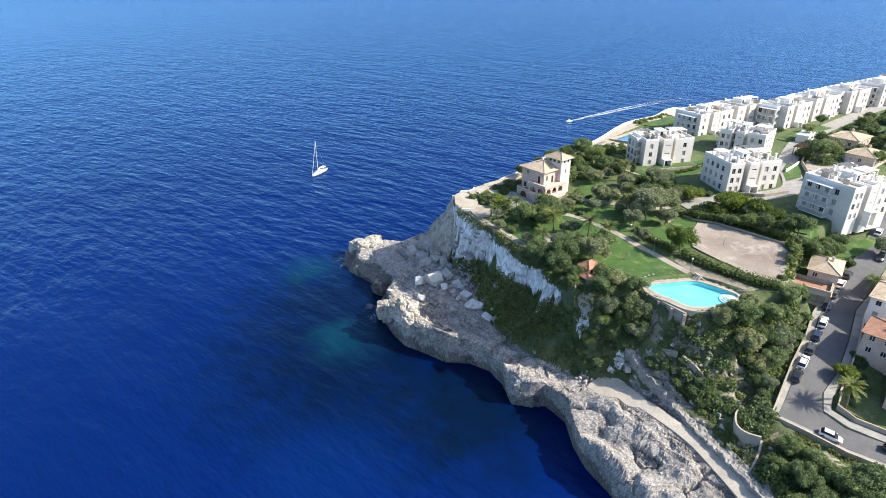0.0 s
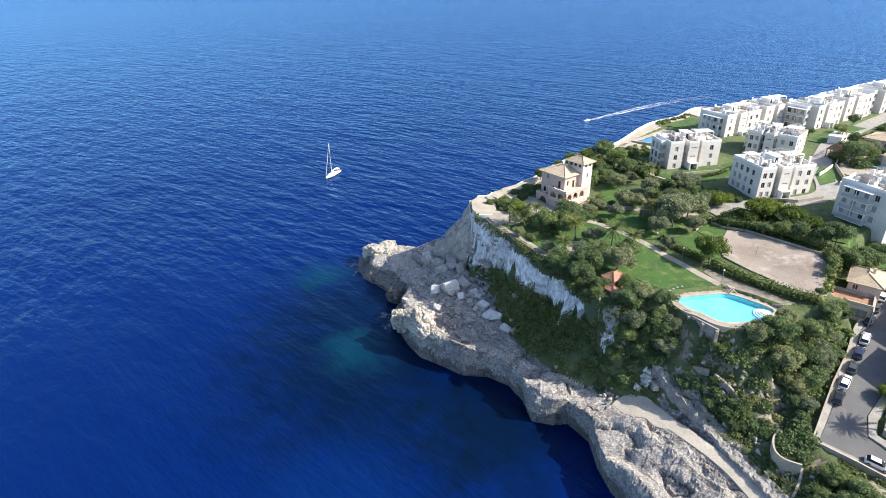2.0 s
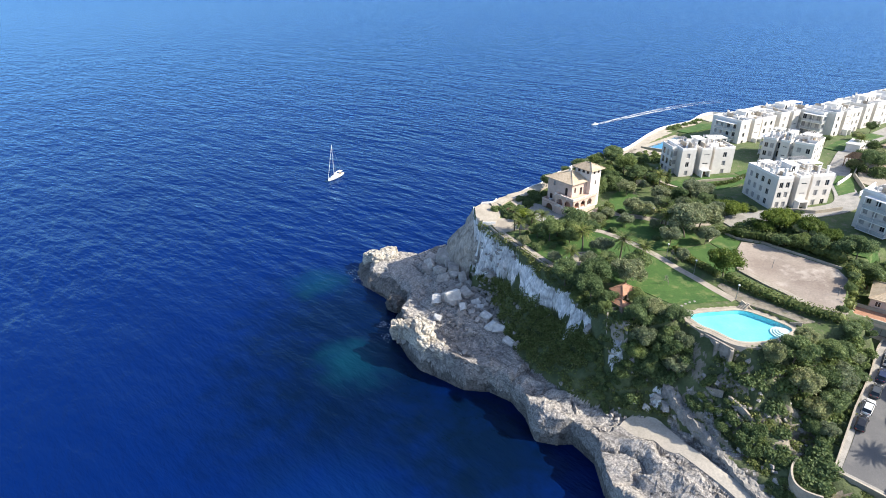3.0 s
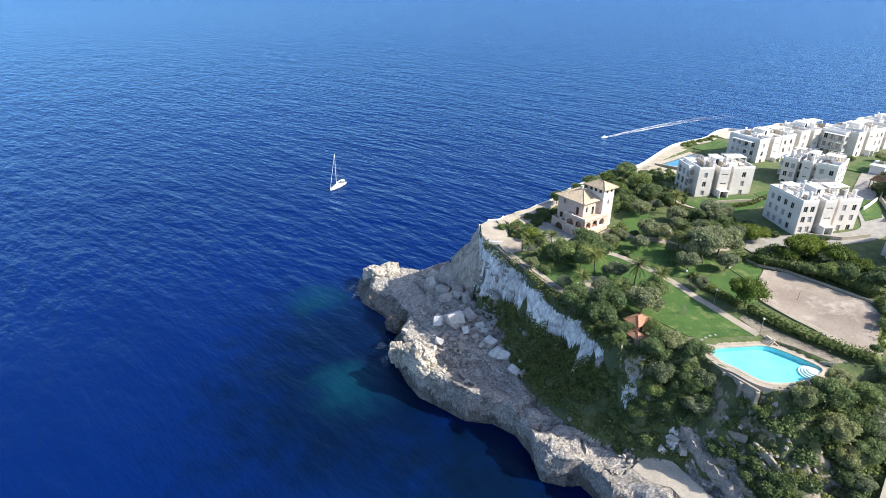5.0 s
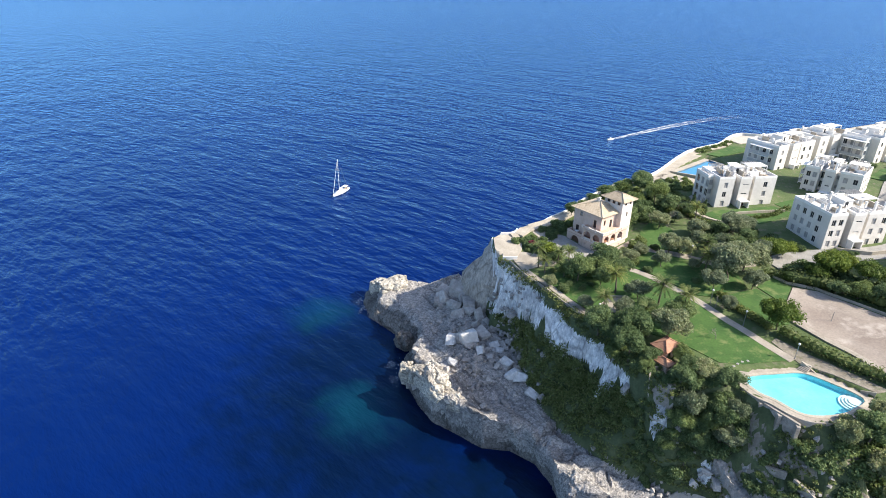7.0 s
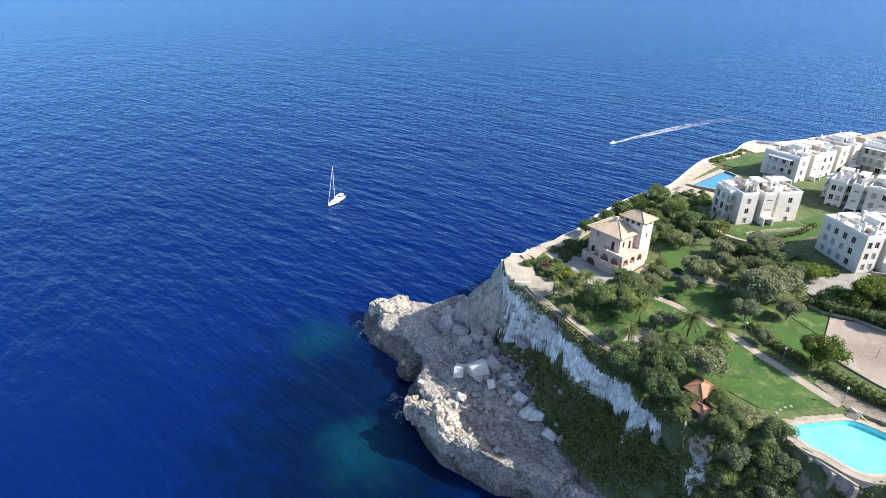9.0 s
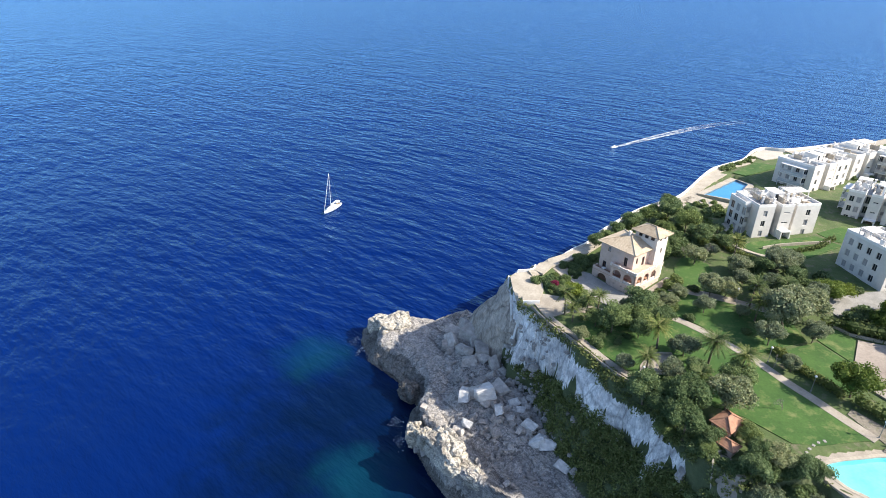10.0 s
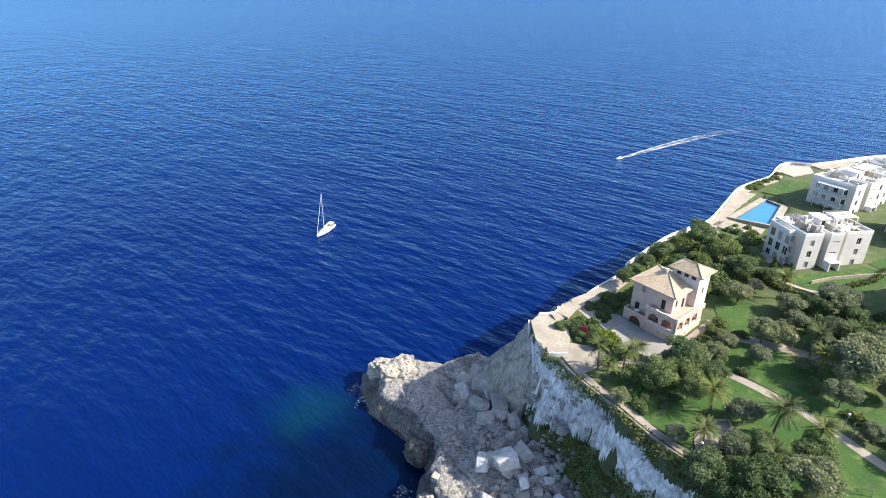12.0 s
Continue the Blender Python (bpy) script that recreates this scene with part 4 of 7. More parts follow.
thicket(SHRUBS, 1.6, [(58, 56), (66, 61), (76, 55), (82, 50), (78, 42), (64, 44)], 30, 1.5, 2.8, 706, "wild green shrubs below the street corner")
thicket(SHRUBS, 1.6, [(3, 136), (9, 128), (14, 124), (18, 128), (20, 134), (12, 139)], 10, 0.6, 1.3, 707)
thicket(SHRUBS, 1.6, [(44, 88), (52, 84), (60, 74), (58, 70), (50, 78), (43, 86)], 16, 0.7, 1.5, 708)
thicket(SHRUBS, 1.6, [(27, 158), (33, 164), (40, 168), (46, 172), (40, 182), (32, 180), (24, 172), (20, 166)], 34, 1.6, 2.8, 709, "dense green shrubs between the villa and the sea wall")
thicket(SHRUBS, 1.6, [(2, 149), (5, 157), (8, 152), (12, 145.6), (9, 143.6), (4, 146.4)], 16, 1.1, 2.0, 710)
thicket(SHRUBS, 1.6, [(7.6, 152), (9.6, 159), (14, 162.5), (15.8, 159.4), (11.6, 157), (10.6, 151)], 16, 0.8, 1.5, 725)
thicket(SHRUBS, 1.6, [(6.5, 157.5), (10, 163), (16, 166), (20, 165), (12, 158)], 12, 1.2, 2.2, 714)
thicket(SHRUBS, 1.6, [(125, 176), (118, 186), (134, 206), (170, 236), (200, 262), (230, 262), (200, 230), (160, 190)], 70, 1.6, 3.4, 711, "dense green shrubbery of the distant gardens")
thicket(SHRUBS, 1.6, [(50, 196), (55, 202), (64, 195), (58, 188)], 12, 0.8, 1.6, 712, "low green shrubs near the promenade")
thicket(SHRUBS, 1.6, [(108, 224), (125, 236), (140, 250), (170, 278), (185, 288), (178, 276), (150, 252), (120, 228)], 24, 1.0, 2.0, 713, "low green shrubs along the sea promenade")
thicket(SHRUBS, 1.6, [(73, 91), (80, 97.5), (83, 97.6), (80, 90), (76, 86)], 22, 1.2, 2.2, 715)
thicket(SHRUBS, 1.6, [(24.2, 142.6), (27, 138.6), (31, 141.5), (36.5, 151), (34.8, 154)], 18, 1.1, 2.0, 716)
thicket(SHRUBS, 1.6, [(54.6, 63), (57, 61.5), (57.2, 68.6), (60, 73), (57, 75), (53.6, 70)], 16, 0.8, 1.6, 717)
M_BLOOM = foliage("crimson blossom", (0.16, 0.02, 0.05), (0.30, 0.04, 0.10))
thicket(SHRUBS, 1.6, [(58.6, 69), (60.6, 71.4), (64, 74), (67, 70), (64, 65), (61.4, 63.8), (59, 64.8)], 24, 1.2, 2.2, 722, "dark green shrubs inside the curved wall")
thicket(SHRUBS, 1.6, [(51, 79), (56.6, 71.5), (61.6, 75.5), (60, 83), (54, 84)], 18, 1.0, 1.9, 723, "low green shrubs on the dry slope")
thicket(SHRUBS, 1.6, [(57.4, 57.2), (61.8, 62.6), (66.6, 61), (64, 52), (60, 50)], 18, 1.2, 2.0, 724, "wild green shrubs beside the low pale wall")
thicket(SHRUBS, 1.6, [(81.5, 73), (84.5, 77.5), (90.5, 86.5), (93.4, 86), (88, 77), (84.6, 72)], 12, 0.8, 1.7, 719)
bloom = make_shrub(64, 1.3, M_BLOOM, "crimson flowering bougainvillea bush", "flowering shrub")
bloom.matrix_basis = pose(4.6, 148.6, height1(4.6, 148.6) + 0.9)


def scrub_cover():
    """Wild low scrub over the slope between the rock shelf and the plateau's edge."""
    rng = np.random.default_rng(77)
    c = np.stack([rng.uniform(-8, 84, 13000), rng.uniform(40, 142, 13000)], 1)
    x, y = c[:, 0], c[:, 1]
    df, dr = nearest(x, y, FOOT)[0], nearest(x, y, RIM)[0]
    s = df / (df + dr)
    ok = inside(x, y, FOOT) & ~inside(x, y, RIM)
    sheer = (x < 24) & (s > np.interp(x, CLIFF_X, CLIFF_LOW)) & (s < np.interp(x, [6, 14, 24], [0.9, 0.86, 0.83]))
    sparse = (x > 38) & (rng.uniform(size=len(x)) > 0.34)
    edge = (x < 25) & (x > -2) & (np.abs(s - np.interp(x, CLIFF_X, CLIFF_LOW)) < 0.03)
    ok &= (~sheer | edge) & ~sparse & (s > 0.06) & ~((x < 0) & (s < 0.45))
    near_rim = ~ok & inside(x, y, RIM) & (dr < np.where(x < 18, 0.35, 1.2)) & (x < 40) & (y < 140) & (y > 92)
    c = c[ok | near_rim]
    # a thick fringe where the scrub meets the bare cliff
    f = np.stack([rng.uniform(-4, 25, 6500), rng.uniform(97, 142, 6500)], 1)
    df, dr = nearest(f[:, 0], f[:, 1], FOOT)[0], nearest(f[:, 0], f[:, 1], RIM)[0]
    low = np.interp(f[:, 0], CLIFF_X, CLIFF_LOW)
    band = df / (df + dr) - low
    c = np.concatenate([c, f[inside(f[:, 0], f[:, 1], FOOT) & ~inside(f[:, 0], f[:, 1], RIM) & (band < 0.015) & (band > -0.08)]])
    z = height(c[:, 0], c[:, 1])
    pts, size = [], []
    for (px, py), pz in zip(c, z):
        r = rng.uniform(0.8, 1.7) if px < 27 else rng.uniform(0.5, 1.2)
        k = int(26 * r * r) + 14
        d = rng.normal(size=(k, 3))
        d /= np.linalg.norm(d, axis=1)[:, None]
        d[:, 2] = np.abs(d[:, 2]) * 0.8
        pts.append(np.array((px, py, pz)) + d * r * rng.uniform(0.6, 1.05, (k, 1)))
    return tagged(quads_object("scrub", leaf_quads(rng, np.concatenate(pts), 0.24), M_SCRUBLEAF), "wild dark green scrub on the steep slope", "scrub", kind="stuff")


scrub_cover()


def hedge(line, width, high, label):
    rng = np.random.default_rng(int(line[0][0] * 10))
    pts, vs, fs = [], [], []
    for (ax, ay), (bx, by) in zip(line, line[1:]):
        n = max(2, int(math.hypot(bx - ax, by - ay) / 1.1))
        for k in range(n):
            u = (k + 0.5) / n
            x, y = ax + (bx - ax) * u, ay + (by - ay) * u
            z = height1(x, y)
            m = 90
            d = rng.uniform(-1, 1, (m, 3))
            f = np.argmax(np.abs(d), 1)
            d[np.arange(m), f] = np.sign(d[np.arange(m), f])
            pts.append(np.array((x, y, z + high / 2)) + d * (width / 2 * 1.1, width / 2 * 1.1, high / 2) * rng.uniform(0.9, 1.08, (m, 1)))
            v, g = lump(rng, (x, y, z + high / 2), 1.0, 1.0)
            v = [[x + (a - x) * width * 0.52, y + (b - y) * width * 0.52, z + high / 2 + (c - z - high / 2) * high * 0.45] for a, b, c in v]
            fs += [[i + len(vs) for i in q] for q in g]
            vs += v
    return tagged(quads_object("hedge", leaf_quads(rng, np.concatenate(pts), 0.22), M_HEDGE, None, (vs, fs)), label, "hedge")


hedge([(57.5, 113), (63, 106.5), (70, 100.5), (76, 96.5)], 2.6, 2.4, "clipped green hedge along the pool side of the court")
hedge([(66.5, 135), (72, 132.8), (80, 127.2), (86.5, 119.5)], 3.0, 3.4, "tall dark hedge behind the sandy court")
hedge([(86.6, 117.4), (86.2, 112.6), (83.4, 107.8), (80.2, 103.4)], 2.2, 2.2, "dense green shrubs between the court and the cottage")
hedge([(48.5, 127.5), (51.5, 121), (56, 114.5)], 1.6, 1.6, "dark hedge beside the garden path")
hedge([(50.6, 176), (53, 169), (58.4, 163.8)], 1.4, 1.3, "low green hedge beside the apartment garden")
hedge([(62, 166), (68, 168.6), (77.5, 172.4), (83.6, 178)], 1.2, 1.1, "low green hedge beside the apartment garden")
hedge([(60, 134), (63, 137.5), (66.5, 135.5)], 1.6, 2.0, "dark hedge round a square of lawn")

# ---- buildings ----
M_PALE = surface("pale stucco", (0.70, 0.63, 0.57), (0.78, 0.71, 0.65), 0.3, 1.5, 0.85, 0.15, 0.01, (0.66, 0.57, 0.50))
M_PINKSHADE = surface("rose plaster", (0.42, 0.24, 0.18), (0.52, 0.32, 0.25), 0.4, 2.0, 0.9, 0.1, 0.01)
M_FRAME = surface("pale grey window frames", (0.40, 0.38, 0.36), (0.52, 0.50, 0.47), 0.6, 6.0, 0.7, 0.1, 0.005)
M_RAILGLASS = surface("pale balcony panels", (0.42, 0.43, 0.44), (0.52, 0.53, 0.54), 0.5, 3.0, 0.15, 0)


def wall_side(bm, o, u, width, z0, z1, ops, depth):
    """One side of a block with openings (u0, u1, v0, v1) sunk into it; u runs along the wall, its outside on the right hand of u."""
    o, u = Vector((*o, 0)), Vector((*u, 0))
    back = Vector((-u.y, u.x, 0)) * depth

    def p(a, z, d=0):
        return bm.verts.new(o + u * a + Vector((0, 0, z)) + (back if d else Vector()))

    us = sorted({0, width, *(v for q in ops for v in q[:2])})
    zs = sorted({z0, z1, *(v for q in ops for v in q[2:])})
    for a, b in zip(us, us[1:]):
        for c, d in zip(zs, zs[1:]):
            m, k = (a + b) / 2, (c + d) / 2
            if not any(q[0] < m < q[1] and q[2] < k < q[3] for q in ops):
                bm.faces.new((p(a, c), p(b, c), p(b, d), p(a, d)))
    for a, b, c, d in ops:
        for (a1, c1), (a2, c2) in (((a, c), (b, c)), ((b, c), (b, d)), ((b, d), (a, d)), ((a, d), (a, c))):
            bm.faces.new((p(a1, c1), p(a1, c1, 1), p(a2, c2, 1), p(a2, c2)))


def side_frame(side, x0, x1, y0, y1):
    return {"f": ((x0, y0), (1, 0), x1 - x0), "r": ((x1, y0), (0, 1), y1 - y0), "b": ((x1, y1), (-1, 0), x1 - x0), "l": ((x0, y1), (0, -1), y1 - y0)}[side]


def block(root, x0, x1, y0, y1, z0, z1, mat, ops=None, depth=0.22, panes=(0.5,), rng=None, name="wall", frame_mat=None, cap=True, door=False):
    """A walled block with sunk windows, each a frame with its pane."""
    ops = ops or {}
    bm = bmesh.new()
    for side in "frbl":
        o, u, w = side_frame(side, x0, x1, y0, y1)
        wall_side(bm, o, u, w, z0, z1, ops.get(side, []), depth)
    if cap:
        bm.faces.new([bm.verts.new((x, y, z1)) for x, y in ((x0, y0), (x1, y0), (x1, y1), (x0, y1))])
    bmesh.ops.remove_doubles(bm, verts=bm.verts, dist=0.001)
    wall = part(name, bm, mat, root)
    for side, some in ops.items():
        o, u, w = side_frame(side, x0, x1, y0, y1)
        ov, uv = Vector((*o, 0)), Vector((*u, 0))
        back = Vector((-u[1], u[0], 0))
        for a, b, c, d in some:
            win = window(root, ov + uv * a + back * (depth - 0.05), uv, b - a, c, d, mat if frame_mat is None else frame_mat, rng)
    return wall


def window(root, o, u, w, z0, z1, frame_mat, rng):
    """A frame of four bars and a middle bar, with a pane or closed shutters in it."""
    rot = math.atan2(u.y, u.x)
    m = Matrix.Translation((o.x, o.y, 0)) @ Matrix.Rotation(rot, 4, "Z")
    bm = bmesh.new()
    f = 0.07
    for a, b, c, d in ((0, w, z0, z0 + f), (0, w, z1 - f, z1), (0, f, z0 + f, z1 - f), (w - f, w, z0 + f, z1 - f), (w / 2 - f / 2, w / 2 + f / 2, z0 + f, z1 - f)):
        add_box(bm, a, b, -0.04, 0.04, c, d)
    bm.transform(m)
    ob = part("window", bm, frame_mat, root)
    bm = bmesh.new()
    shut = rng.uniform() < (0.12 if frame_mat is M_BROWN else 0.6)
    if shut:
        n = max(4, int((z1 - z0) / 0.22))
        rows = []
        for k in range(n):
            c, e = z0 + (z1 - z0) * k / n, z0 + (z1 - z0) * (k + 1) / n
            rows += [[bm.verts.new((a, q, b)) for a in (0.02, w - 0.02)] for q, b in ((-0.01, c), (0.04, e))]
        for p, q in zip(rows, rows[1:]):
            bm.faces.new((p[0], p[1], q[1], q[0]))
        bm.transform(m)
        part("shutter", bm, M_SHUTTER, ob, "closed grey slatted shutters")
    else:
        add_box(bm, 0.02, w - 0.02, 0.0, 0.03, z0 + 0.02, z1 - 0.02)
        bm.transform(m)
        part("pane", bm, M_GLASSDARK, ob)
    return ob


def parapet(root, x0, x1, y0, y1, z, high=0.75, t=0.22, mat=None):
    bm = bmesh.new()
    add_box(bm, x0, x1, y0, y0 + t, z, z + high)
    add_box(bm, x0, x1, y1 - t, y1, z, z + high)
    add_box(bm, x0, x0 + t, y0 + t, y1 - t, z, z + high)
    add_box(bm, x1 - t, x1, y0 + t, y1 - t, z, z + high)
    return part("parapet", bm, mat or M_WHITE, root)


def storeys(us, w, z0, n=3, sill=0.95, high=1.45, floor=3.0):
    return [(a, a + w, z0 + k * floor + sill, z0 + k * floor + sill + high) for k in range(n) for a in us]


def apartment(x, y, rot, w=18.0, d=16.0, z=35.4, wing=4.0, wing_back=4.0, seed=0, balconies="l", near=True, cols=2):
    """A white three-storey block of flats with stepped bays, a porch, balconies and walled roof terraces."""
    rng = np.random.default_rng(seed)
    root = base("apartment_building", pose(x, y, z, 0, 0, rot), "white three-storey apartment block with flat roof terraces", "apartment building", "white apartment blocks")
    h = 9.6
    b1, b2, b3 = w * 0.27, w * 0.36, w * 0.62
    tall = {"sill": 0.75, "high": 1.7}
    left = {"f": storeys([b1 * 0.16, b1 * 0.58] if near and cols > 1 else [b1 * 0.36], 1.2, 0, **tall)}
    if wing == 0:
        left["l"] = storeys([1.6, 4.2, 7.0, 9.8], 1.25, 0, **tall)
    block(root, 0, b1, 0, d, -4, h, M_STUCCO, left, rng=rng, frame_mat=M_FRAME)
    block(root, b1, b2, 2.2, d, -4, h - 0.5, M_STUCCO, {"f": storeys([0.15], b2 - b1 - 0.3, 0, sill=0.3, high=2.2)}, rng=rng, frame_mat=M_FRAME)
    slits = [(0.9, b3 - b2 - 2.0, k * 3 + 1.7, k * 3 + 2.1) for k in (1, 2)]
    block(root, b2, b3 - 1.2, -0.4, d, -4, h, M_STUCCO, {"f": slits}, rng=rng, frame_mat=M_FRAME)
    block(root, b3 - 1.2, b3, 1.8, d, -4, h - 0.4, M_STUCCO, {"f": storeys([0.2], 0.8, 0, sill=1.0, high=1.1)}, rng=rng, frame_mat=M_FRAME)
    right = storeys([w * 0.07, w * 0.24] if cols > 1 else [w * 0.17], 1.25, 0, **tall)
    block(root, b3, w, 0.0, d, -4, h, M_STUCCO, {"f": right, "r": storeys([1.5, 4.5, 8, 11], 1.3, 0, **tall)}, rng=rng, frame_mat=M_FRAME)
    if wing:
        ws = [wing * 0.12, wing * 0.58] if wing > 5 else [wing * 0.28]
        block(root, -wing, 0, wing_back, d - 1, -4, h - 0.3, M_STUCCO, {"f": storeys(ws, 1.4, 0, **tall), "l": storeys([1.0, 3.8, 6.6], 1.6, 0, sill=0.3, high=2.2)}, rng=rng, frame_mat=M_FRAME)
    # string courses and parapets
    for x0, x1, y0, zz in ((0, b1, 0, h), (b2, b3 - 1.2, -0.4, h), (b3, w, 0, h)) + (((-wing, 0, wing_back, h - 0.3),) if wing else ()):
        parapet(root, x0, x1, y0, d - (1 if x0 < 0 else 0), zz - 0.01)
    # roof terraces: floors, stair heads, sun roofs on posts, pergolas, partition walls, chimneys, boxes
    part("roof_terrace", box(0.3, b1 - 0.3, 0.3, d * 0.45, h, h + 0.04), M_METAL if seed % 3 else M_TERRACE, root)
    part("roof_terrace", box(b3 + 0.3, w - 0.3, d * 0.5, d - 0.3, h, h + 0.04), M_TERRACE, root)
    bm = bmesh.new()
    add_box(bm, b2 + 0.4, b3 - 1.6, 4.5, 9.0, h - 0.1, h + 2.3, 0.04)
    add_box(bm, b2 + 0.2, b3 - 1.4, 4.3, 9.2, h + 2.3, h + 2.45)
    part("stair_head", bm, M_WHITE, root)
    part("stair_door", box(b2 + 0.8, b2 + 1.7, 4.44, 4.5, h, h + 2.0), M_GLASSDARK, root)

    def sun_roof(x0, x1, y0, y1, solid):
        bm = bmesh.new()
        if solid:
            add_box(bm, x0, x1, y0, y1, h + 2.2, h + 2.36, 0.03)
        else:
            add_box(bm, x0 - 0.1, x1 + 0.1, y0 + 0.1, y0 + 0.25, h + 2.1, h + 2.25)
        ob = part("sun_roof" if solid else "pergola", bm, M_WHITE if solid else M_SHUTTER, root)
        if not solid:
            part("beam", box(x0 - 0.1, x1 + 0.1, y1 - 0.25, y1 - 0.1, h + 2.1, h + 2.25), M_SHUTTER, ob)
            for a in np.arange(x0, x1, 0.55):
                part("slat", box(a, a + 0.12, y0, y1, h + 2.25, h + 2.4), M_SHUTTER, ob)
        for px in (x0 + 0.12, x1 - 0.12):
            for py in (y0 + 0.17, y1 - 0.17):
                part("post", box(px - 0.09, px + 0.09, py - 0.09, py + 0.09, h - 0.05, h + 2.2), M_WHITE, ob)

    sun_roof(b3 + 0.4, w - 0.4, 5.0, 9.2, True)
    if near:
        sun_roof(0.5, b1 - 0.4, d * 0.55, d * 0.8, seed % 2 == 0)
        sun_roof(b3 + 0.6, w - 1.2, d - 4.4, d - 1.2, False)
        if wing > 2:
            sun_roof(-wing + 0.3, -0.3, wing_back + 3, wing_back + 6, seed % 2 == 1)
    for k in range(16 if near else 9):
        px, py = rng.uniform(0.6, w - 1.6), rng.uniform(1.0, d - 2.5)
        a = rng.uniform(1.2, 3.4)
        hh = h + rng.uniform(0.9, 1.9)
        part("partition_wall", box(px, min(px + a, w - 0.3), py, py + 0.18, h - 0.05, hh) if k % 2 else box(px, px + 0.18, py, min(py + a, d - 0.4), h - 0.05, hh), M_WHITE if k % 4 else M_TERRACE, root)
    for k in range(9 if near else 6):
        px, py = rng.uniform(0.8, w - 1.2), rng.uniform(0.8, d - 1.2)
        top, q = h + rng.uniform(1.5, 2.7), rng.uniform(0.4, 0.62)
        bm = box(px, px + q, py, py + q, h - 0.05, top, 0.03)
        add_box(bm, px - 0.08, px + q + 0.08, py - 0.08, py + q + 0.08, top + 0.05, top + 0.15)
        part("chimney", bm, M_WHITE, root)
    for k in range(10 if near else 5):
        px, py = rng.uniform(0.8, w - 1.6), rng.uniform(0.8, d - 1.6)
        part("roof_box", box(px, px + rng.uniform(0.6, 1.3), py, py + rng.uniform(0.5, 1.1), h - 0.05, h + rng.uniform(0.4, 1.0), 0.03), (M_METAL, M_TILE, M_SHUTTER, M_TERRACE)[k % 4], root)
    # porch
    cx = (b2 + b3 - 1.2) / 2
    bm = bmesh.new()
    add_box(bm, cx - 1.5, cx + 1.5, -2.3, -0.4, 2.7, 2.95, 0.03)
    add_box(bm, cx - 1.5, cx - 1.2, -2.3, -0.4, -1.5, 2.7)
    add_box(bm, cx + 1.2, cx + 1.5, -2.3, -0.4, -1.5, 2.7)
    part("porch", bm, M_WHITE, root)
    part("door", box(cx - 0.7, cx + 0.7, -0.46, -0.4, 0.0, 2.3), M_BROWN, root)
    # balconies
    for side in balconies:
        for k in range(3):
            zz = k * 3.0
            x0 = -wing - 2.0 if side == "l" else w
            y0, y1 = (d * 0.35, d * 0.85) if near else (2, d - 3)
            slab = part("balcony", box(x0, x0 + 2.0, y0, y1, zz - 0.2, zz), M_WHITE, root)
            xo = x0 if side == "l" else x0 + 1.95
            part("railing", box(xo, xo + 0.05, y0, y1, zz + 0.05, zz + 1.0), M_RAILGLASS, slab)
            part("railing", box(x0 + 0.05, x0 + 1.95, y0, y0 + 0.05, zz + 0.05, zz + 1.0), M_RAILGLASS, slab)
            for py in (y0 + 0.1, (y0 + y1) / 2, y1 - 0.2):
                part("column", box(xo, xo + 0.16, py, py + 0.16, zz, zz + 2.8), M_WHITE, slab)
        part("balcony_roof", box(x0 - 0.1, x0 + 2.1, y0 - 0.2, y1 + 0.2, 8.8, 8.98, 0.03), M_WHITE, root)
    return root


apartment(61.3, 177.4, 12, 18.5, 11.5, 34.9, 2.0, 3.2, 1, "", cols=1)
apartment(81.3, 150.8, 15, 18.0, 14, 34.6, 0, 0, 2, "")
apartment(104.6, 126.2, 27, 17.0, 15, 35.8, 0, 0, 3, "l")
apartment(92.9, 193.7, -38, 16.0, 13, 35.4, 0, 0, 4, "l")
apartment(91.2, 211.3, 33, 20.0, 13, 36.6, 0, 0, 5, "l", False)
apartment(111.6, 226.4, 31, 19.0, 13, 36.8, 2.5, 3.0, 6, "r", False)
apartment(131.3, 224.9, 36, 19.0, 13, 37.4, 3.0, 3.0, 7, "l", False)
apartment(150.0, 239.6, 35, 20.0, 13, 37.8, 0, 3.0, 8, "r", False)
apartment(173.5, 255.5, 36, 18.0, 14, 38.2, 3.0, 3.0, 9, "l", False)
apartment(197.0, 271.0, 36, 18.0, 14, 38.6, 0, 3.0, 10, "l", False)
apartment(218.0, 287.0, 36, 18.0, 14, 38.8, 3.0, 3.0, 14, "l", False)


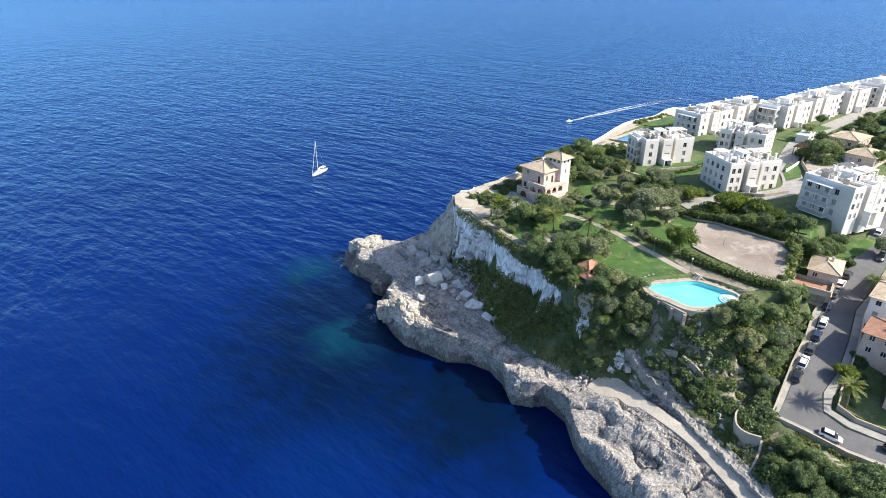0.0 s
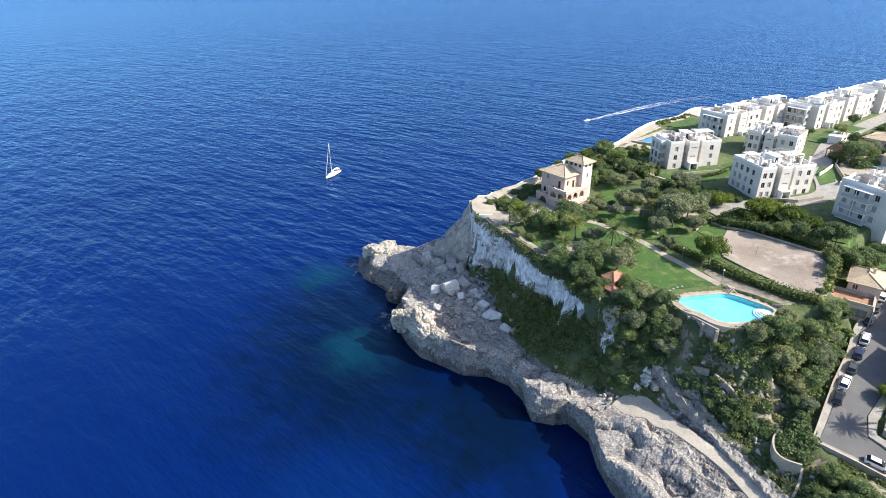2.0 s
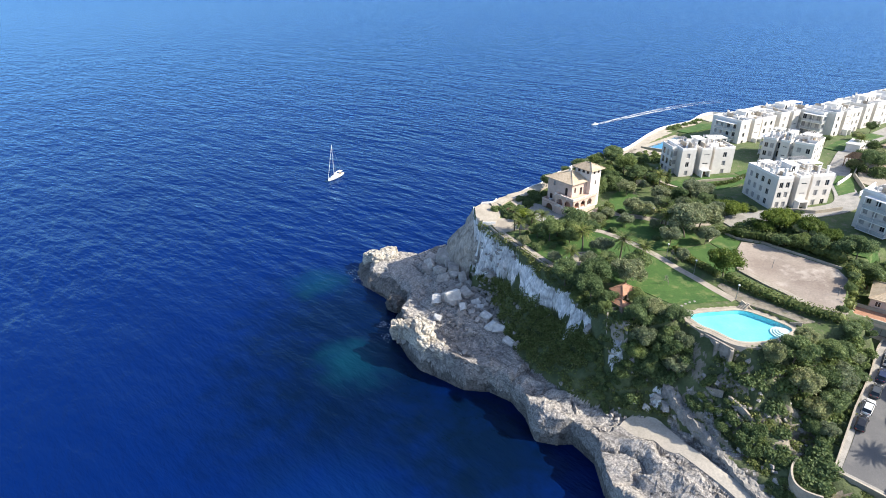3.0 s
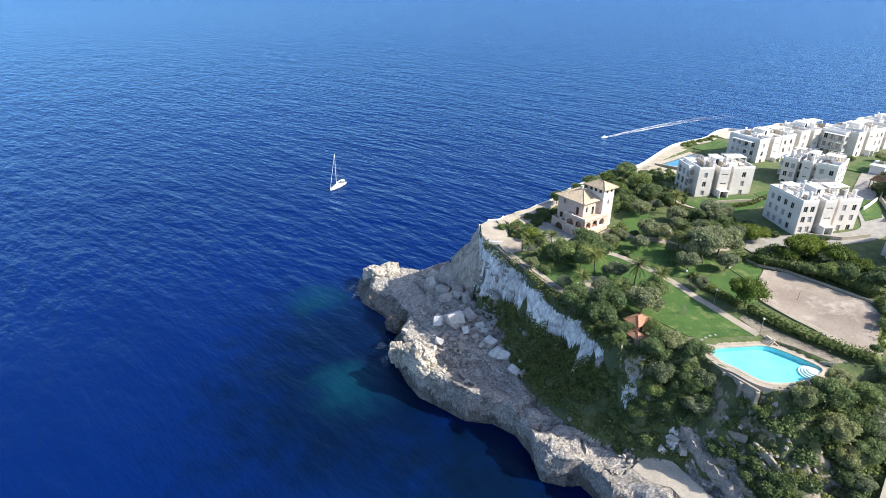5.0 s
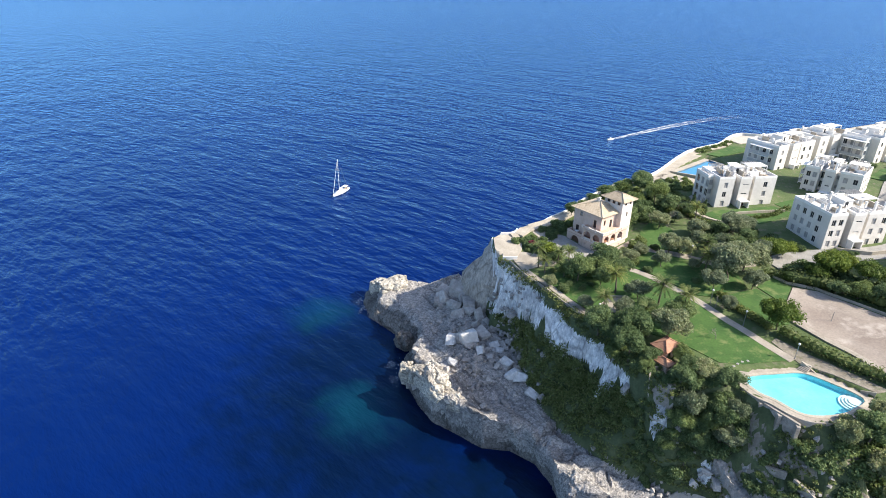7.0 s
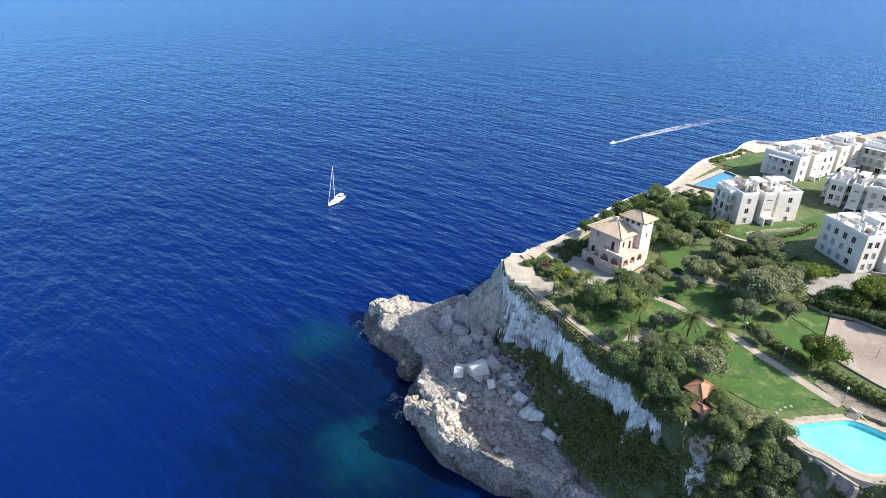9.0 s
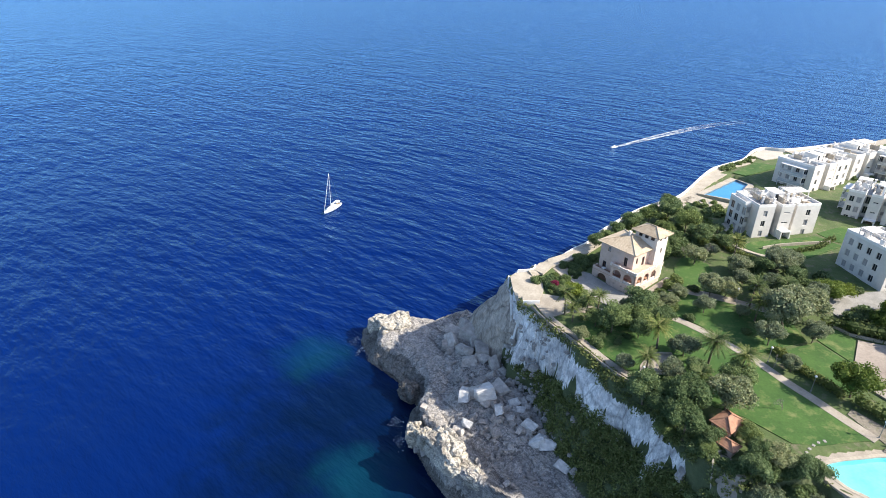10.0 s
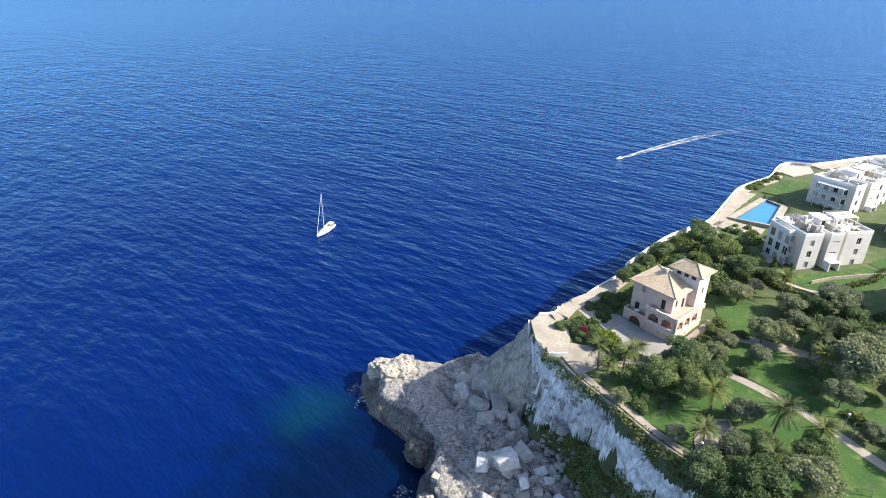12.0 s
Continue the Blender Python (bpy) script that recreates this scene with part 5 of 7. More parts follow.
def hip_roof(root, x0, x1, y0, y1, z, rise, over=0.55, mat=None, name="roof", thick=0.14):
    """A hipped roof of tile courses with ridge and hip caps over a thin eaves board."""
    x0, x1, y0, y1 = x0 - over, x1 + over, y0 - over, y1 + over
    w, d = x1 - x0, y1 - y0
    if w >= d:
        r0, r1 = Vector((x0 + d / 2, (y0 + y1) / 2, z + rise)), Vector((x1 - d / 2, (y0 + y1) / 2, z + rise))
    else:
        r0, r1 = Vector(((x0 + x1) / 2, y0 + w / 2, z + rise)), Vector(((x0 + x1) / 2, y1 - w / 2, z + rise))
    c = [Vector(p) for p in ((x0, y0, z), (x1, y0, z), (x1, y1, z), (x0, y1, z))]
    planes = [(c[0], c[1], r1, r0), (c[1], c[2], r1, r1), (c[2], c[3], r0, r1), (c[3], c[0], r0, r0)] if w >= d else [(c[0], c[1], r0, r0), (c[1], c[2], r1, r0), (c[2], c[3], r1, r1), (c[3], c[0], r0, r1)]
    bm = bmesh.new()
    bm.faces.new([bm.verts.new(p - Vector((0, 0, thick))) for p in c[::-1]])
    for k in range(4):
        a, b = c[k], c[(k + 1) % 4]
        bm.faces.new([bm.verts.new(p) for p in (a - Vector((0, 0, thick)), b - Vector((0, 0, thick)), b, a)])
    for a, b, e, f in planes:
        n = max(4, int(((a + b) / 2 - (e + f) / 2).length / 0.42))
        nrm = (b - a).cross(f - a).normalized()
        for k in range(n):
            u, v = k / n, (k + 1) / n
            p, q, s, t = a.lerp(f, u), b.lerp(e, u), b.lerp(e, v), a.lerp(f, v)
            lift = nrm * 0.035
            if (p - q).length < 0.05:
                continue
            bm.faces.new([bm.verts.new(i) for i in (p + lift, q + lift, s, t)])
            bm.faces.new([bm.verts.new(i) for i in (p, q, q + lift, p + lift)])
    roof = part(name, bm, mat or M_TILE, root)
    bm = bmesh.new()
    for a, b in ((c[0], planes[0][3]), (c[1], planes[0][2]), (c[2], planes[2][3] if w >= d else r1), (c[3], r0 if w >= d else r1), (r0, r1)):
        if (a - b).length > 0.1:
            add_tube(bm, a + Vector((0, 0, 0.05)), b + Vector((0, 0, 0.05)), 0.13, 0.13, 6)
    part("ridge_cap", bm, mat or M_TILE, roof)
    return roof


def arch_wall(root, o, u, width, z0, z1, arches, t, mat, name="arcade"):
    """A wall with open round arches (centre, half width, foot, spring)."""
    pts = [(0, z0)]
    for c, r, foot, spring in arches:
        pts += [(c - r, foot), (c - r, spring)] + [(c - r * math.cos(math.pi * k / 8), spring + r * math.sin(math.pi * k / 8)) for k in range(1, 8)] + [(c + r, spring), (c + r, foot)]
    pts += [(width, z0), (width, z1), (0, z1)]
    o, u = Vector((*o, 0)), Vector((*u, 0))
    back = Vector((-u.y, u.x, 0)) * t
    bm = bmesh.new()
    f = bm.faces.new([bm.verts.new(o + u * a + Vector((0, 0, z))) for a, z in pts])
    r = bmesh.ops.extrude_face_region(bm, geom=[f])
    for v in [g for g in r["geom"] if isinstance(g, bmesh.types.BMVert)]:
        v.co += back
    bmesh.ops.triangulate(bm, faces=[g for g in bm.faces if len(g.verts) > 4])
    bmesh.ops.recalc_face_normals(bm, faces=bm.faces)
    return part(name, bm, mat, root)


VILLA = pose(23.3, 147.1, 31.2, 0, 0, 43.0)


def build_villa():
    """The villa: local x runs along its sunny side from the front corner, local y along the shaded side."""
    rng = np.random.default_rng(90)
    root = base("villa", VILLA, "pale pink stucco villa with arcaded loggia and square tower", "villa")
    M, brown = M_CREAM, M_BROWN
    # base and loggia
    vents = [(1.3, 1.75, 0.7, 1.15), (3.4, 3.85, 0.7, 1.15), (5.5, 5.95, 0.7, 1.15)]
    block(root, 0, 10.4, 0.02, 7.3, -5, 2.2, M, {"l": vents, "f": [(0.7, 1.7, -0.6, 1.5), (4.2, 4.65, 0.7, 1.15), (7.2, 7.65, 0.7, 1.15)]}, rng=rng, name="base_wall")
    arch_wall(root, (0, 0), (1, 0), 10.4, 2.2, 5.2, [(1.75, 1.0, 2.2, 3.75), (4.55, 1.0, 2.2, 3.75), (7.5, 1.0, 2.2, 3.75)], 0.4, M)
    arch_wall(root, (0, 7.3), (0, -1), 7.3, 2.2, 5.2, [(1.9, 1.25, 2.2, 3.5), (5.1, 1.25, 2.2, 3.5)], 0.4, M)
    part("string_course", box(-0.1, 10.5, -0.1, 7.4, 2.02, 2.2), M_PALE, root)
    part("loggia_floor", box(0.4, 10.0, 0.4, 7.2, 2.2, 2.28), M_TERRACOTTA, root)
    for a, b in ((0.75, 2.75), (3.55, 5.55), (6.5, 8.5)):
        part("loggia_parapet", box(a + 0.02, b - 0.02, 0.08, 0.3, 2.2, 2.75), M_PALE, root)
    for a, b in ((0.95, 3.45), (4.15, 6.65)):
        part("loggia_parapet", box(0.08, 0.3, a + 0.02, b - 0.02, 2.2, 2.75), M_PALE, root)
    block(root, 2.0, 10.3, 2.4, 7.25, 2.2, 5.15, M_PINKSHADE, {"f": [(1, 2.2, 2.3, 4.6), (4.5, 5.7, 2.3, 4.6)], "l": [(1.5, 2.8, 2.3, 4.6)]}, rng=rng, name="inner_wall", frame_mat=brown)
    part("terrace_slab", box(-0.3, 10.7, -0.3, 7.55, 5.2, 5.42, 0.04), M_FLOOR, root)
    # open balustrade: piers, a low kerb and a rail
    bm = bmesh.new()
    add_box(bm, -0.2, 10.6, -0.2, 0.02, 5.42, 5.95)
    add_box(bm, -0.2, 0.02, 0.02, 7.45, 5.42, 5.95)
    add_box(bm, 0.02, 1.9, 7.23, 7.45, 5.42, 5.95)
    part("parapet", bm, M_CREAM, root)
    bm = bmesh.new()
    add_box(bm, -0.26, 10.66, -0.26, 0.08, 5.98, 6.1)
    add_box(bm, -0.26, 0.08, 0.08, 7.5, 5.98, 6.1)
    part("coping", bm, M_PALE, root)
    for k in range(4):
        part("parapet_pier", box(-0.28, 0.12, k * 2.45 - 0.28, k * 2.45 + 0.12, 5.4, 6.25, 0.02), M_PALE, root)
    for k in range(1, 5):
        part("parapet_pier", box(k * 2.65 - 0.28, k * 2.65 + 0.12, -0.28, 0.12, 5.4, 6.25, 0.02), M_PALE, root)
    # upper storey
    block(root, 2.0, 11.6, 2.6, 12.5, 5.2, 9.75, M, {"l": [(2.2, 3.1, 7.6, 8.9), (7.2, 8.2, 5.5, 7.9)], "f": [(1.1, 1.8, 6.6, 8.2), (3.6, 4.6, 5.5, 7.9)]}, rng=rng, name="upper_wall", frame_mat=brown)
    block(root, 2.0, 11.6, 7.32, 12.5, -5, 5.2, M, {"l": [(1.1, 2.2, 2.3, 4.5)]}, rng=rng, name="wall", frame_mat=brown)
    hip_roof(root, 2.0, 11.6, 2.6, 12.5, 9.75, 2.0, 0.8)
    # tower
    block(root, 8.4, 12.9, 1.1, 7.4, -5, 13.1, M_PALE, {"l": [(0.9 + k * 1.75, 1.95 + k * 1.75, 11.7, 12.6) for k in range(3)], "f": [(2.0, 2.7, 8.2, 9.6), (1.0, 1.9, 11.7, 12.6), (2.9, 3.8, 11.7, 12.6)]}, rng=rng, name="tower", frame_mat=brown)
    hip_roof(root, 8.4, 12.9, 1.1, 7.4, 13.1, 1.5, 0.85)
    # low annex with a roof terrace over a cellar door
    arch_wall(root, (0.2, 12.9), (0, -1), 5.5, -5, 2.2, [(3.1, 1.5, -5, 0.35)], 0.5, M, "annex_wall")
    block(root, 0.75, 2.0, 7.4, 12.9, -5, 2.15, M_PINKSHADE, None, rng=rng, name="annex")
    part("cellar_door", box(0.66, 0.74, 8.4, 11.2, -0.5, 1.6), M_BROWN, root)
    part("annex_floor", box(0.2, 2.0, 7.4, 12.9, 2.2, 2.28), M_TERRACOTTA, root)
    bm = bmesh.new()
    add_box(bm, 0.2, 0.42, 7.4, 12.9, 2.28, 3.0)
    add_box(bm, 0.42, 2.0, 12.68, 12.9, 2.28, 3.0)
    part("annex_parapet", bm, M, root)
    bm = bmesh.new()
    add_box(bm, 6.4, 6.9, 7.6, 8.1, 11.2, 12.7)
    add_box(bm, 6.3, 7.0, 7.5, 8.2, 12.7, 12.82)
    part("chimney", bm, M_PALE, root)
    return root


build_villa()

t = base("round_table", VILLA @ pose(1.2, 10.2, 2.28), "white round garden table on the annex terrace", "table")
bm = bmesh.new()
bmesh.ops.create_cone(bm, cap_ends=True, segments=20, radius1=0.6, radius2=0.6, depth=0.06, matrix=Matrix.Translation((0, 0, 0.72)))
part("tabletop", bm, M_WHITE, t)
bm = bmesh.new()
add_tube(bm, (0, 0, 0), (0, 0, 0.7), 0.25, 0.06, 8)
part("foot", bm, M_WHITE, t)


def house(x, y, z, rot, w, d, h, mat, roof_mat, label, seed, storeys_n=1, rise=1.6, chim=True):
    rng = np.random.default_rng(seed)
    root = base("house", pose(x, y, z, 0, 0, rot), label, "house")
    us = [1.0 + k * 2.6 for k in range(int((w - 1.5) / 2.6))]
    vs = [1.2 + k * 2.8 for k in range(int((d - 1.5) / 2.8))]
    op = {"f": storeys(us, 1.1, 0, storeys_n, 0.95, 1.3, 2.9), "l": storeys(vs, 1.1, 0, storeys_n, 0.95, 1.3, 2.9), "r": storeys(vs, 1.1, 0, storeys_n, 0.95, 1.3, 2.9)}
    block(root, 0, w, 0, d, -3, h, mat, op, rng=rng, frame_mat=M_WHITE if mat is not M_WHITE else M_SHUTTER)
    hip_roof(root, 0, w, 0, d, h, rise, 0.5, roof_mat)
    if chim:
        part("chimney", box(w * 0.6, w * 0.6 + 0.6, d * 0.5, d * 0.5 + 0.6, h + rise * 0.5, h + rise + 0.9, 0.03), mat, root)
    return root


def road_house():
    """The house beside the court: a hipped cottage behind a roof terrace over two garages."""
    rng = np.random.default_rng(120)
    root = house(87.5, 107.5, 27.9, -33, 6.6, 9.6, 2.9, M_CREAM, M_TILE, "rose cottage with a hipped sandy tile roof over garages", 121)
    block(root, -2.6, 6.0, -6.0, -0.02, -5, -0.1, M_CREAM, {"f": [(0.5, 3.7, -3.2, -0.9), (4.6, 7.8, -3.2, -0.9)]}, rng=rng, depth=0.9, name="garage", frame_mat=M_BROWN)
    part("terrace_floor", box(-2.3, 5.7, -5.7, -0.1, -0.1, -0.04), M_TERRACOTTA, root)
    parapet(root, -2.6, 6.0, -6.0, -0.02, -0.11, 0.85, 0.3, M_TERRACE)
    part("side_wall", box(6.05, 6.3, -7.5, 9.0, -5, 0.2), M_TERRACE, root)
    part("side_wall", box(-2.9, -2.65, -8.5, 2.0, -5, 0.3), M_TERRACE, root)
    return root


road_house()
house(110.4, 112.1, 26.2, 228, 10, 9, 3.3, M_WHITE, M_TILE, "low white street house with a tiled roof", 133)
house(102.1, 102.2, 24.5, 228, 9.5, 9, 5.8, M_WHITE, M_TILE, "white two-storey street house with sandy tile roof", 130, 2)
house(94.6, 90.6, 21.8, 228, 8.5, 9, 5.6, M_CREAM, M_TERRACOTTA, "pink two-storey street house with white windows", 131, 2)
house(95.4, 80.4, 18.6, 232, 10, 9, 5.4, M_CREAM, M_TERRACOTTA, "pink street house with terracotta roof", 132, 2)
house(143, 192, height1(143, 192) + 0.4, 40, 12, 10, 3.4, M_CREAM, M_TILE, "rose bungalow with a pale tiled roof", 134)
house(160, 184, height1(160, 184), 40, 11, 10, 6.2, M_WHITE, M_TERRACOTTA, "white two-storey villa with terracotta roof", 135, 2)
house(172, 206, height1(172, 206), 40, 11, 10, 6.2, M_CREAM, M_TERRACOTTA, "rose two-storey villa among garden trees", 136, 2)
house(188, 226, height1(188, 226), 40, 12, 10, 6.2, M_WHITE, M_TILE, "white villa with sandy tile roof", 137, 2)


house(168, 180, height1(168, 180), 40, 12, 10, 6.2, M_CREAM, M_TILE, "rose two-storey villa with a sandy tile roof", 138, 2)
house(137, 171, height1(137, 171) + 0.6, 40, 11, 9, 3.4, M_CREAM, M_TILE, "rose bungalow beside the drive with sandy tiles", 139)
house(206, 244, height1(206, 244), 40, 12, 10, 6.2, M_WHITE, M_TERRACOTTA, "white villa with a terracotta roof among trees", 141, 2)


def garden_house():
    root = base("garden_house", pose(31.0, 101.8, height1(31, 101) + 0.1, 0, 0, 40), "small garden house with orange terracotta hipped roof", "garden house")
    rng = np.random.default_rng(140)
    block(root, 0, 4.6, 0, 3.4, -1.5, 2.4, M_CREAM, {"f": [(0.8, 1.7, 0.6, 1.9), (2.8, 3.7, 0.1, 2.0)]}, rng=rng, frame_mat=M_BROWN)
    hip_roof(root, 0, 4.6, 0, 3.4, 2.4, 1.2, 0.35, M_TERRACOTTA)
    block(root, -2.4, -0.05, -2.2, 0.8, -1.5, 1.2, M_CREAM, {"f": [(0.7, 1.6, 0.0, 0.9)]}, rng=rng, name="lean_to", frame_mat=M_BROWN)
    hip_roof(root, -2.4, -0.3, -2.2, 0.8, 1.2, 0.8, 0.3, M_TERRACOTTA)
    return root


garden_house()

# ---- lawns, paths, road, walls ----


def strip(line, width):
    """The outline of a band along a line."""
    p = [Vector(a) for a in line]
    left, right = [], []
    for k, a in enumerate(p):
        d = (p[min(k + 1, len(p) - 1)] - p[max(k - 1, 0)]).normalized()
        n = Vector((-d.y, d.x)) * width / 2
        left.append(tuple(a + n))
        right.append(tuple(a - n))
    return left + right[::-1]


def smooth_line(line, n=5, closed=False):
    """A curve through the points."""
    p = [Vector(a) for a in line]
    out = []
    m = len(p)
    for k in range(m if closed else m - 1):
        a, b, c, d = (p[(k + j) % m] if closed else p[min(max(k + j, 0), m - 1)] for j in (-1, 0, 1, 2))
        for j in range(n):
            t = j / n
            out.append(tuple(0.5 * ((2 * b) + (c - a) * t + (2 * a - 5 * b + 4 * c - d) * t * t + (3 * b - a - 3 * c + d) * t ** 3)))
    return out if closed else out + [tuple(p[-1])]


def offset_ring(ring, dist):
    p = [Vector(a) for a in ring]
    area = sum(a.x * b.y - b.x * a.y for a, b in zip(p, p[1:] + p[:1]))
    s = 1 if area > 0 else -1
    out = []
    for k, a in enumerate(p):
        d = (p[(k + 1) % len(p)] - p[k - 1]).normalized()
        out.append(tuple(a + Vector((d.y, -d.x)) * dist * s))
    return out


def wall_line(name, line, width, high, mat, label, foot=1.0, kind="", level=None, category="wall", cope=None):
    """A wall along a line, its top following the land unless a level is given."""
    root = None
    bm = bmesh.new()
    p = [Vector(a) for a in line]
    rows = []
    for k, a in enumerate(p):
        d = (p[min(k + 1, len(p) - 1)] - p[max(k - 1, 0)]).normalized()
        n = Vector((-d.y, d.x)) * width / 2
        z = height1(a.x, a.y)
        top = (level if level is not None else z) + high
        rows.append([bm.verts.new((*(a + n * s), zz)) for s, zz in ((1, z - foot), (1, top), (-1, top), (-1, z - foot))])
    for r, s in zip(rows, rows[1:]):
        for k in range(4):
            bm.faces.new((r[k], r[(k + 1) % 4], s[(k + 1) % 4], s[k]))
    bm.faces.new(rows[0][::-1])
    bm.faces.new(rows[-1])
    bmesh.ops.recalc_face_normals(bm, faces=bm.faces)
    es = [e for e in bm.edges if abs(e.verts[0].co.z - e.verts[1].co.z) < 0.8]
    ob = tagged(part(name, bm, mat), label, category, kind=kind)
    return ob


wall_line("round_wall", smooth_line([(29.4, 99.6), (27.7, 98.6), (27.2, 96), (27.9, 93.9), (29.6, 92.8), (31.4, 93.4)], 4), 0.3, 0.7, M_TERRACE, "low round wall of the terrace below the garden house", 0.8)
drape("round_terrace", smooth_line([(29.4, 99.2), (27.9, 98.4), (27.5, 96), (28.1, 94.1), (29.6, 93.2), (31.4, 93.8), (32, 97.5)], 3, True), 0.0, M_PATH, "small paved terrace below the garden house", "terrace", 0.8)
LAWN = "mown green lawn of the villa garden"
drape("lawn", [(6, 133), (9, 128), (13, 123.5), (20, 116.3), (26, 113), (36, 108), (42, 102.5), (46.5, 102.4), (54, 104), (56, 104.2), (50, 113), (46.5, 117.5), (43.4, 122.6),
               (40.5, 126.6), (37, 130.2), (33.5, 133.8), (30.4, 136.6), (27.6, 137.6), (20, 136.5), (12, 135.5)], 0.12, M_LAWN, LAWN, "lawn")
drape("lawn", [(31, 138.8), (35.5, 135.3), (39, 131.6), (43, 127), (47, 126.5), (49, 128), (56.5, 131), (56, 138), (53, 141), (44, 145), (37, 148.3), (33.5, 146)], 0.12, M_LAWN, LAWN, "lawn")
drape("lawn", [(35, 151.5), (44, 148.6), (46, 152), (45, 162), (40, 166), (36, 160)], 0.12, M_LAWN, LAWN, "lawn")
drape("lawn", [(58.9, 131.5), (63.6, 136.8), (67, 132.4), (62.5, 124.5)], 0.14, M_LAWN, "bright green square of turf beside the court", "lawn")
GREEN = "green lawn beside the white apartment blocks"
drape("lawn", [(57, 172), (60.6, 174.8), (79.5, 179), (84, 173.5), (72, 166.5), (62, 166)], 0.12, M_LAWN, GREEN, "lawn")
drape("lawn", [(80.5, 181), (90, 186), (94, 182), (88, 174.5), (83, 176)], 0.12, M_LAWN, GREEN, "lawn")
drape("lawn", [(73.2, 228.6), (76.7, 225.7), (94.2, 239), (86.9, 243.2)], 0.3, M_LAWN, GREEN, "lawn", 3)
drape("lawn", [(70, 154), (72, 160), (73.5, 158), (75, 152), (79, 149)], 0.12, M_LAWN, GREEN, "lawn")
drape("lawn", [(89, 128), (92, 131), (99.8, 123), (116, 130.5), (117, 128.5), (108, 121.3), (97, 119.5), (91, 123.5)], 0.3, M_LAWN, GREEN, "lawn")
drape("lawn", [(104, 160), (107, 170), (112, 178), (116, 176), (110, 163)], 0.3, M_LAWN, GREEN, "lawn", 2)
drape("lawn", [(121, 207), (130, 217), (150, 231), (153, 227), (135, 213), (125, 203)], 0.3, M_LAWN, GREEN, "lawn", 3)
drape("court", [(61.5, 117.5), (62.6, 124.2), (67.2, 132), (72, 130.4), (84.4, 117.2), (84.6, 112.4), (79, 102.6), (78.2, 99.4), (75.2, 98.4)], 0.25, M_COURT, "bare sandy sports court", "court")
drape("court_kerb", strip(smooth_line([(62.2, 117.6), (66.2, 111.6), (69.6, 107.4), (72.2, 103), (76.0, 98.6), (78.6, 100.6)]), 1.3), 0.3, M_PATH, "pale worn strip along the sandy court", "ground strip")
drape("path", [(57.6, 103.6), (62.6, 100.8), (68.4, 96.2), (71, 97), (66.5, 101.4), (60, 107), (56, 111.6), (54.6, 110.2)], 0.12, M_DRY, "worn brown ground between the pool and the hedge", "path")
P1 = "pale sandy garden path across the lawn"
drape("path", strip(smooth_line([(27.5, 138.8), (31, 137.2), (34.5, 134.2), (38, 130.6), (41.2, 126.9), (44.1, 123), (47.2, 117.9), (50.3, 113.6), (53.6, 108.6), (56.6, 104.4)]), 1.9), 0.17, M_PATH, P1, "path")
drape("path", strip(smooth_line([(32.6, 150.6), (39.3, 148), (44.3, 145.9), (49.6, 143.2), (54.9, 141.5), (62, 143)]), 2.5), 0.17, M_PATH, P1, "path")
drape("path", strip(smooth_line([(-0.2, 141.3), (2.2, 136.2), (5.2, 132), (9.2, 127.4), (13, 122), (16.3, 118.2), (20, 115)]), 1.5), 0.22, M_PATH, "pale path along the cliff edge", "path", 0.7)
drape("patio", [(22.2, 123.9), (26.7, 124.1), (26.5, 118.6), (19.3, 117.4), (19.9, 120.5)], 0.25, M_PATH, "sandy garden patio with a low wall", "patio")
drape("forecourt", [(23.2, 146.8), (14.2, 156.8), (10.5, 158), (7.8, 154.5), (10.2, 150.6), (13.0, 145.4), (16.6, 142.4), (20.2, 141.6), (22.8, 143.5)], 0.14, M_PAVE, "grey paved forecourt below the villa", "forecourt")
drape("plaza", [(-1.0, 142.2), (1.2, 145.4), (5.6, 144.6), (9.6, 142.4), (16, 140.2), (15.4, 138.4), (7.4, 138.2), (3.4, 136), (0.8, 138.4)], 0.14, M_PATH, "pale gravel garden square beside the terrace", "forecourt")
drape("path", [(9.2, 155.8), (7.2, 153.6), (4.6, 157.6), (6.2, 160.2), (9.4, 158.8)], 0.14, M_PATH, "pale path between the villa and the upper terrace", "path")
drape("terrace", [(23.6, 146.5), (24.8, 145.2), (34.6, 154.4), (33.2, 155.6)], 0.12, M_PATH, "pale paving along the sunny side of the villa", "terrace")
drape("lawn", [(50.5, 127.5), (58.5, 131), (62, 124.2), (60.8, 117), (57.8, 116), (53.5, 121.5)], 0.1, M_LAWN, LAWN, "lawn")
drape("lawn", [(25.6, 142.6), (30, 139.6), (33, 146.4), (35, 151), (44, 148.4), (36.4, 158), (30, 150)], 0.1, M_LAWN, LAWN, "lawn")
drape("driveway", strip(smooth_line([(66, 143), (72, 145.6), (80, 147.4), (92, 148.6), (102, 152.6), (107, 162), (110.5, 175), (119, 189.5), (134, 210.5), (170, 246), (206, 279)]), 6.4), 0.25, M_PAVE, "pale paved drive between the apartment blocks", "driveway", 2)
drape("promenade", strip(smooth_line(outward(SEA_WALL[9:16], -1.8)[::-1]), 2.8), 0.2, M_TERRACE, "cream stone sea promenade behind the low parapet", "promenade", 2)
drape("promenade", [(50.5, 205.5), (57.5, 216), (66, 228.8), (70.5, 226.5), (55, 207.5), (53, 203.5)], 0.24, M_TERRACE, "cream stone sun deck between the pool and the sea", "promenade", 2)
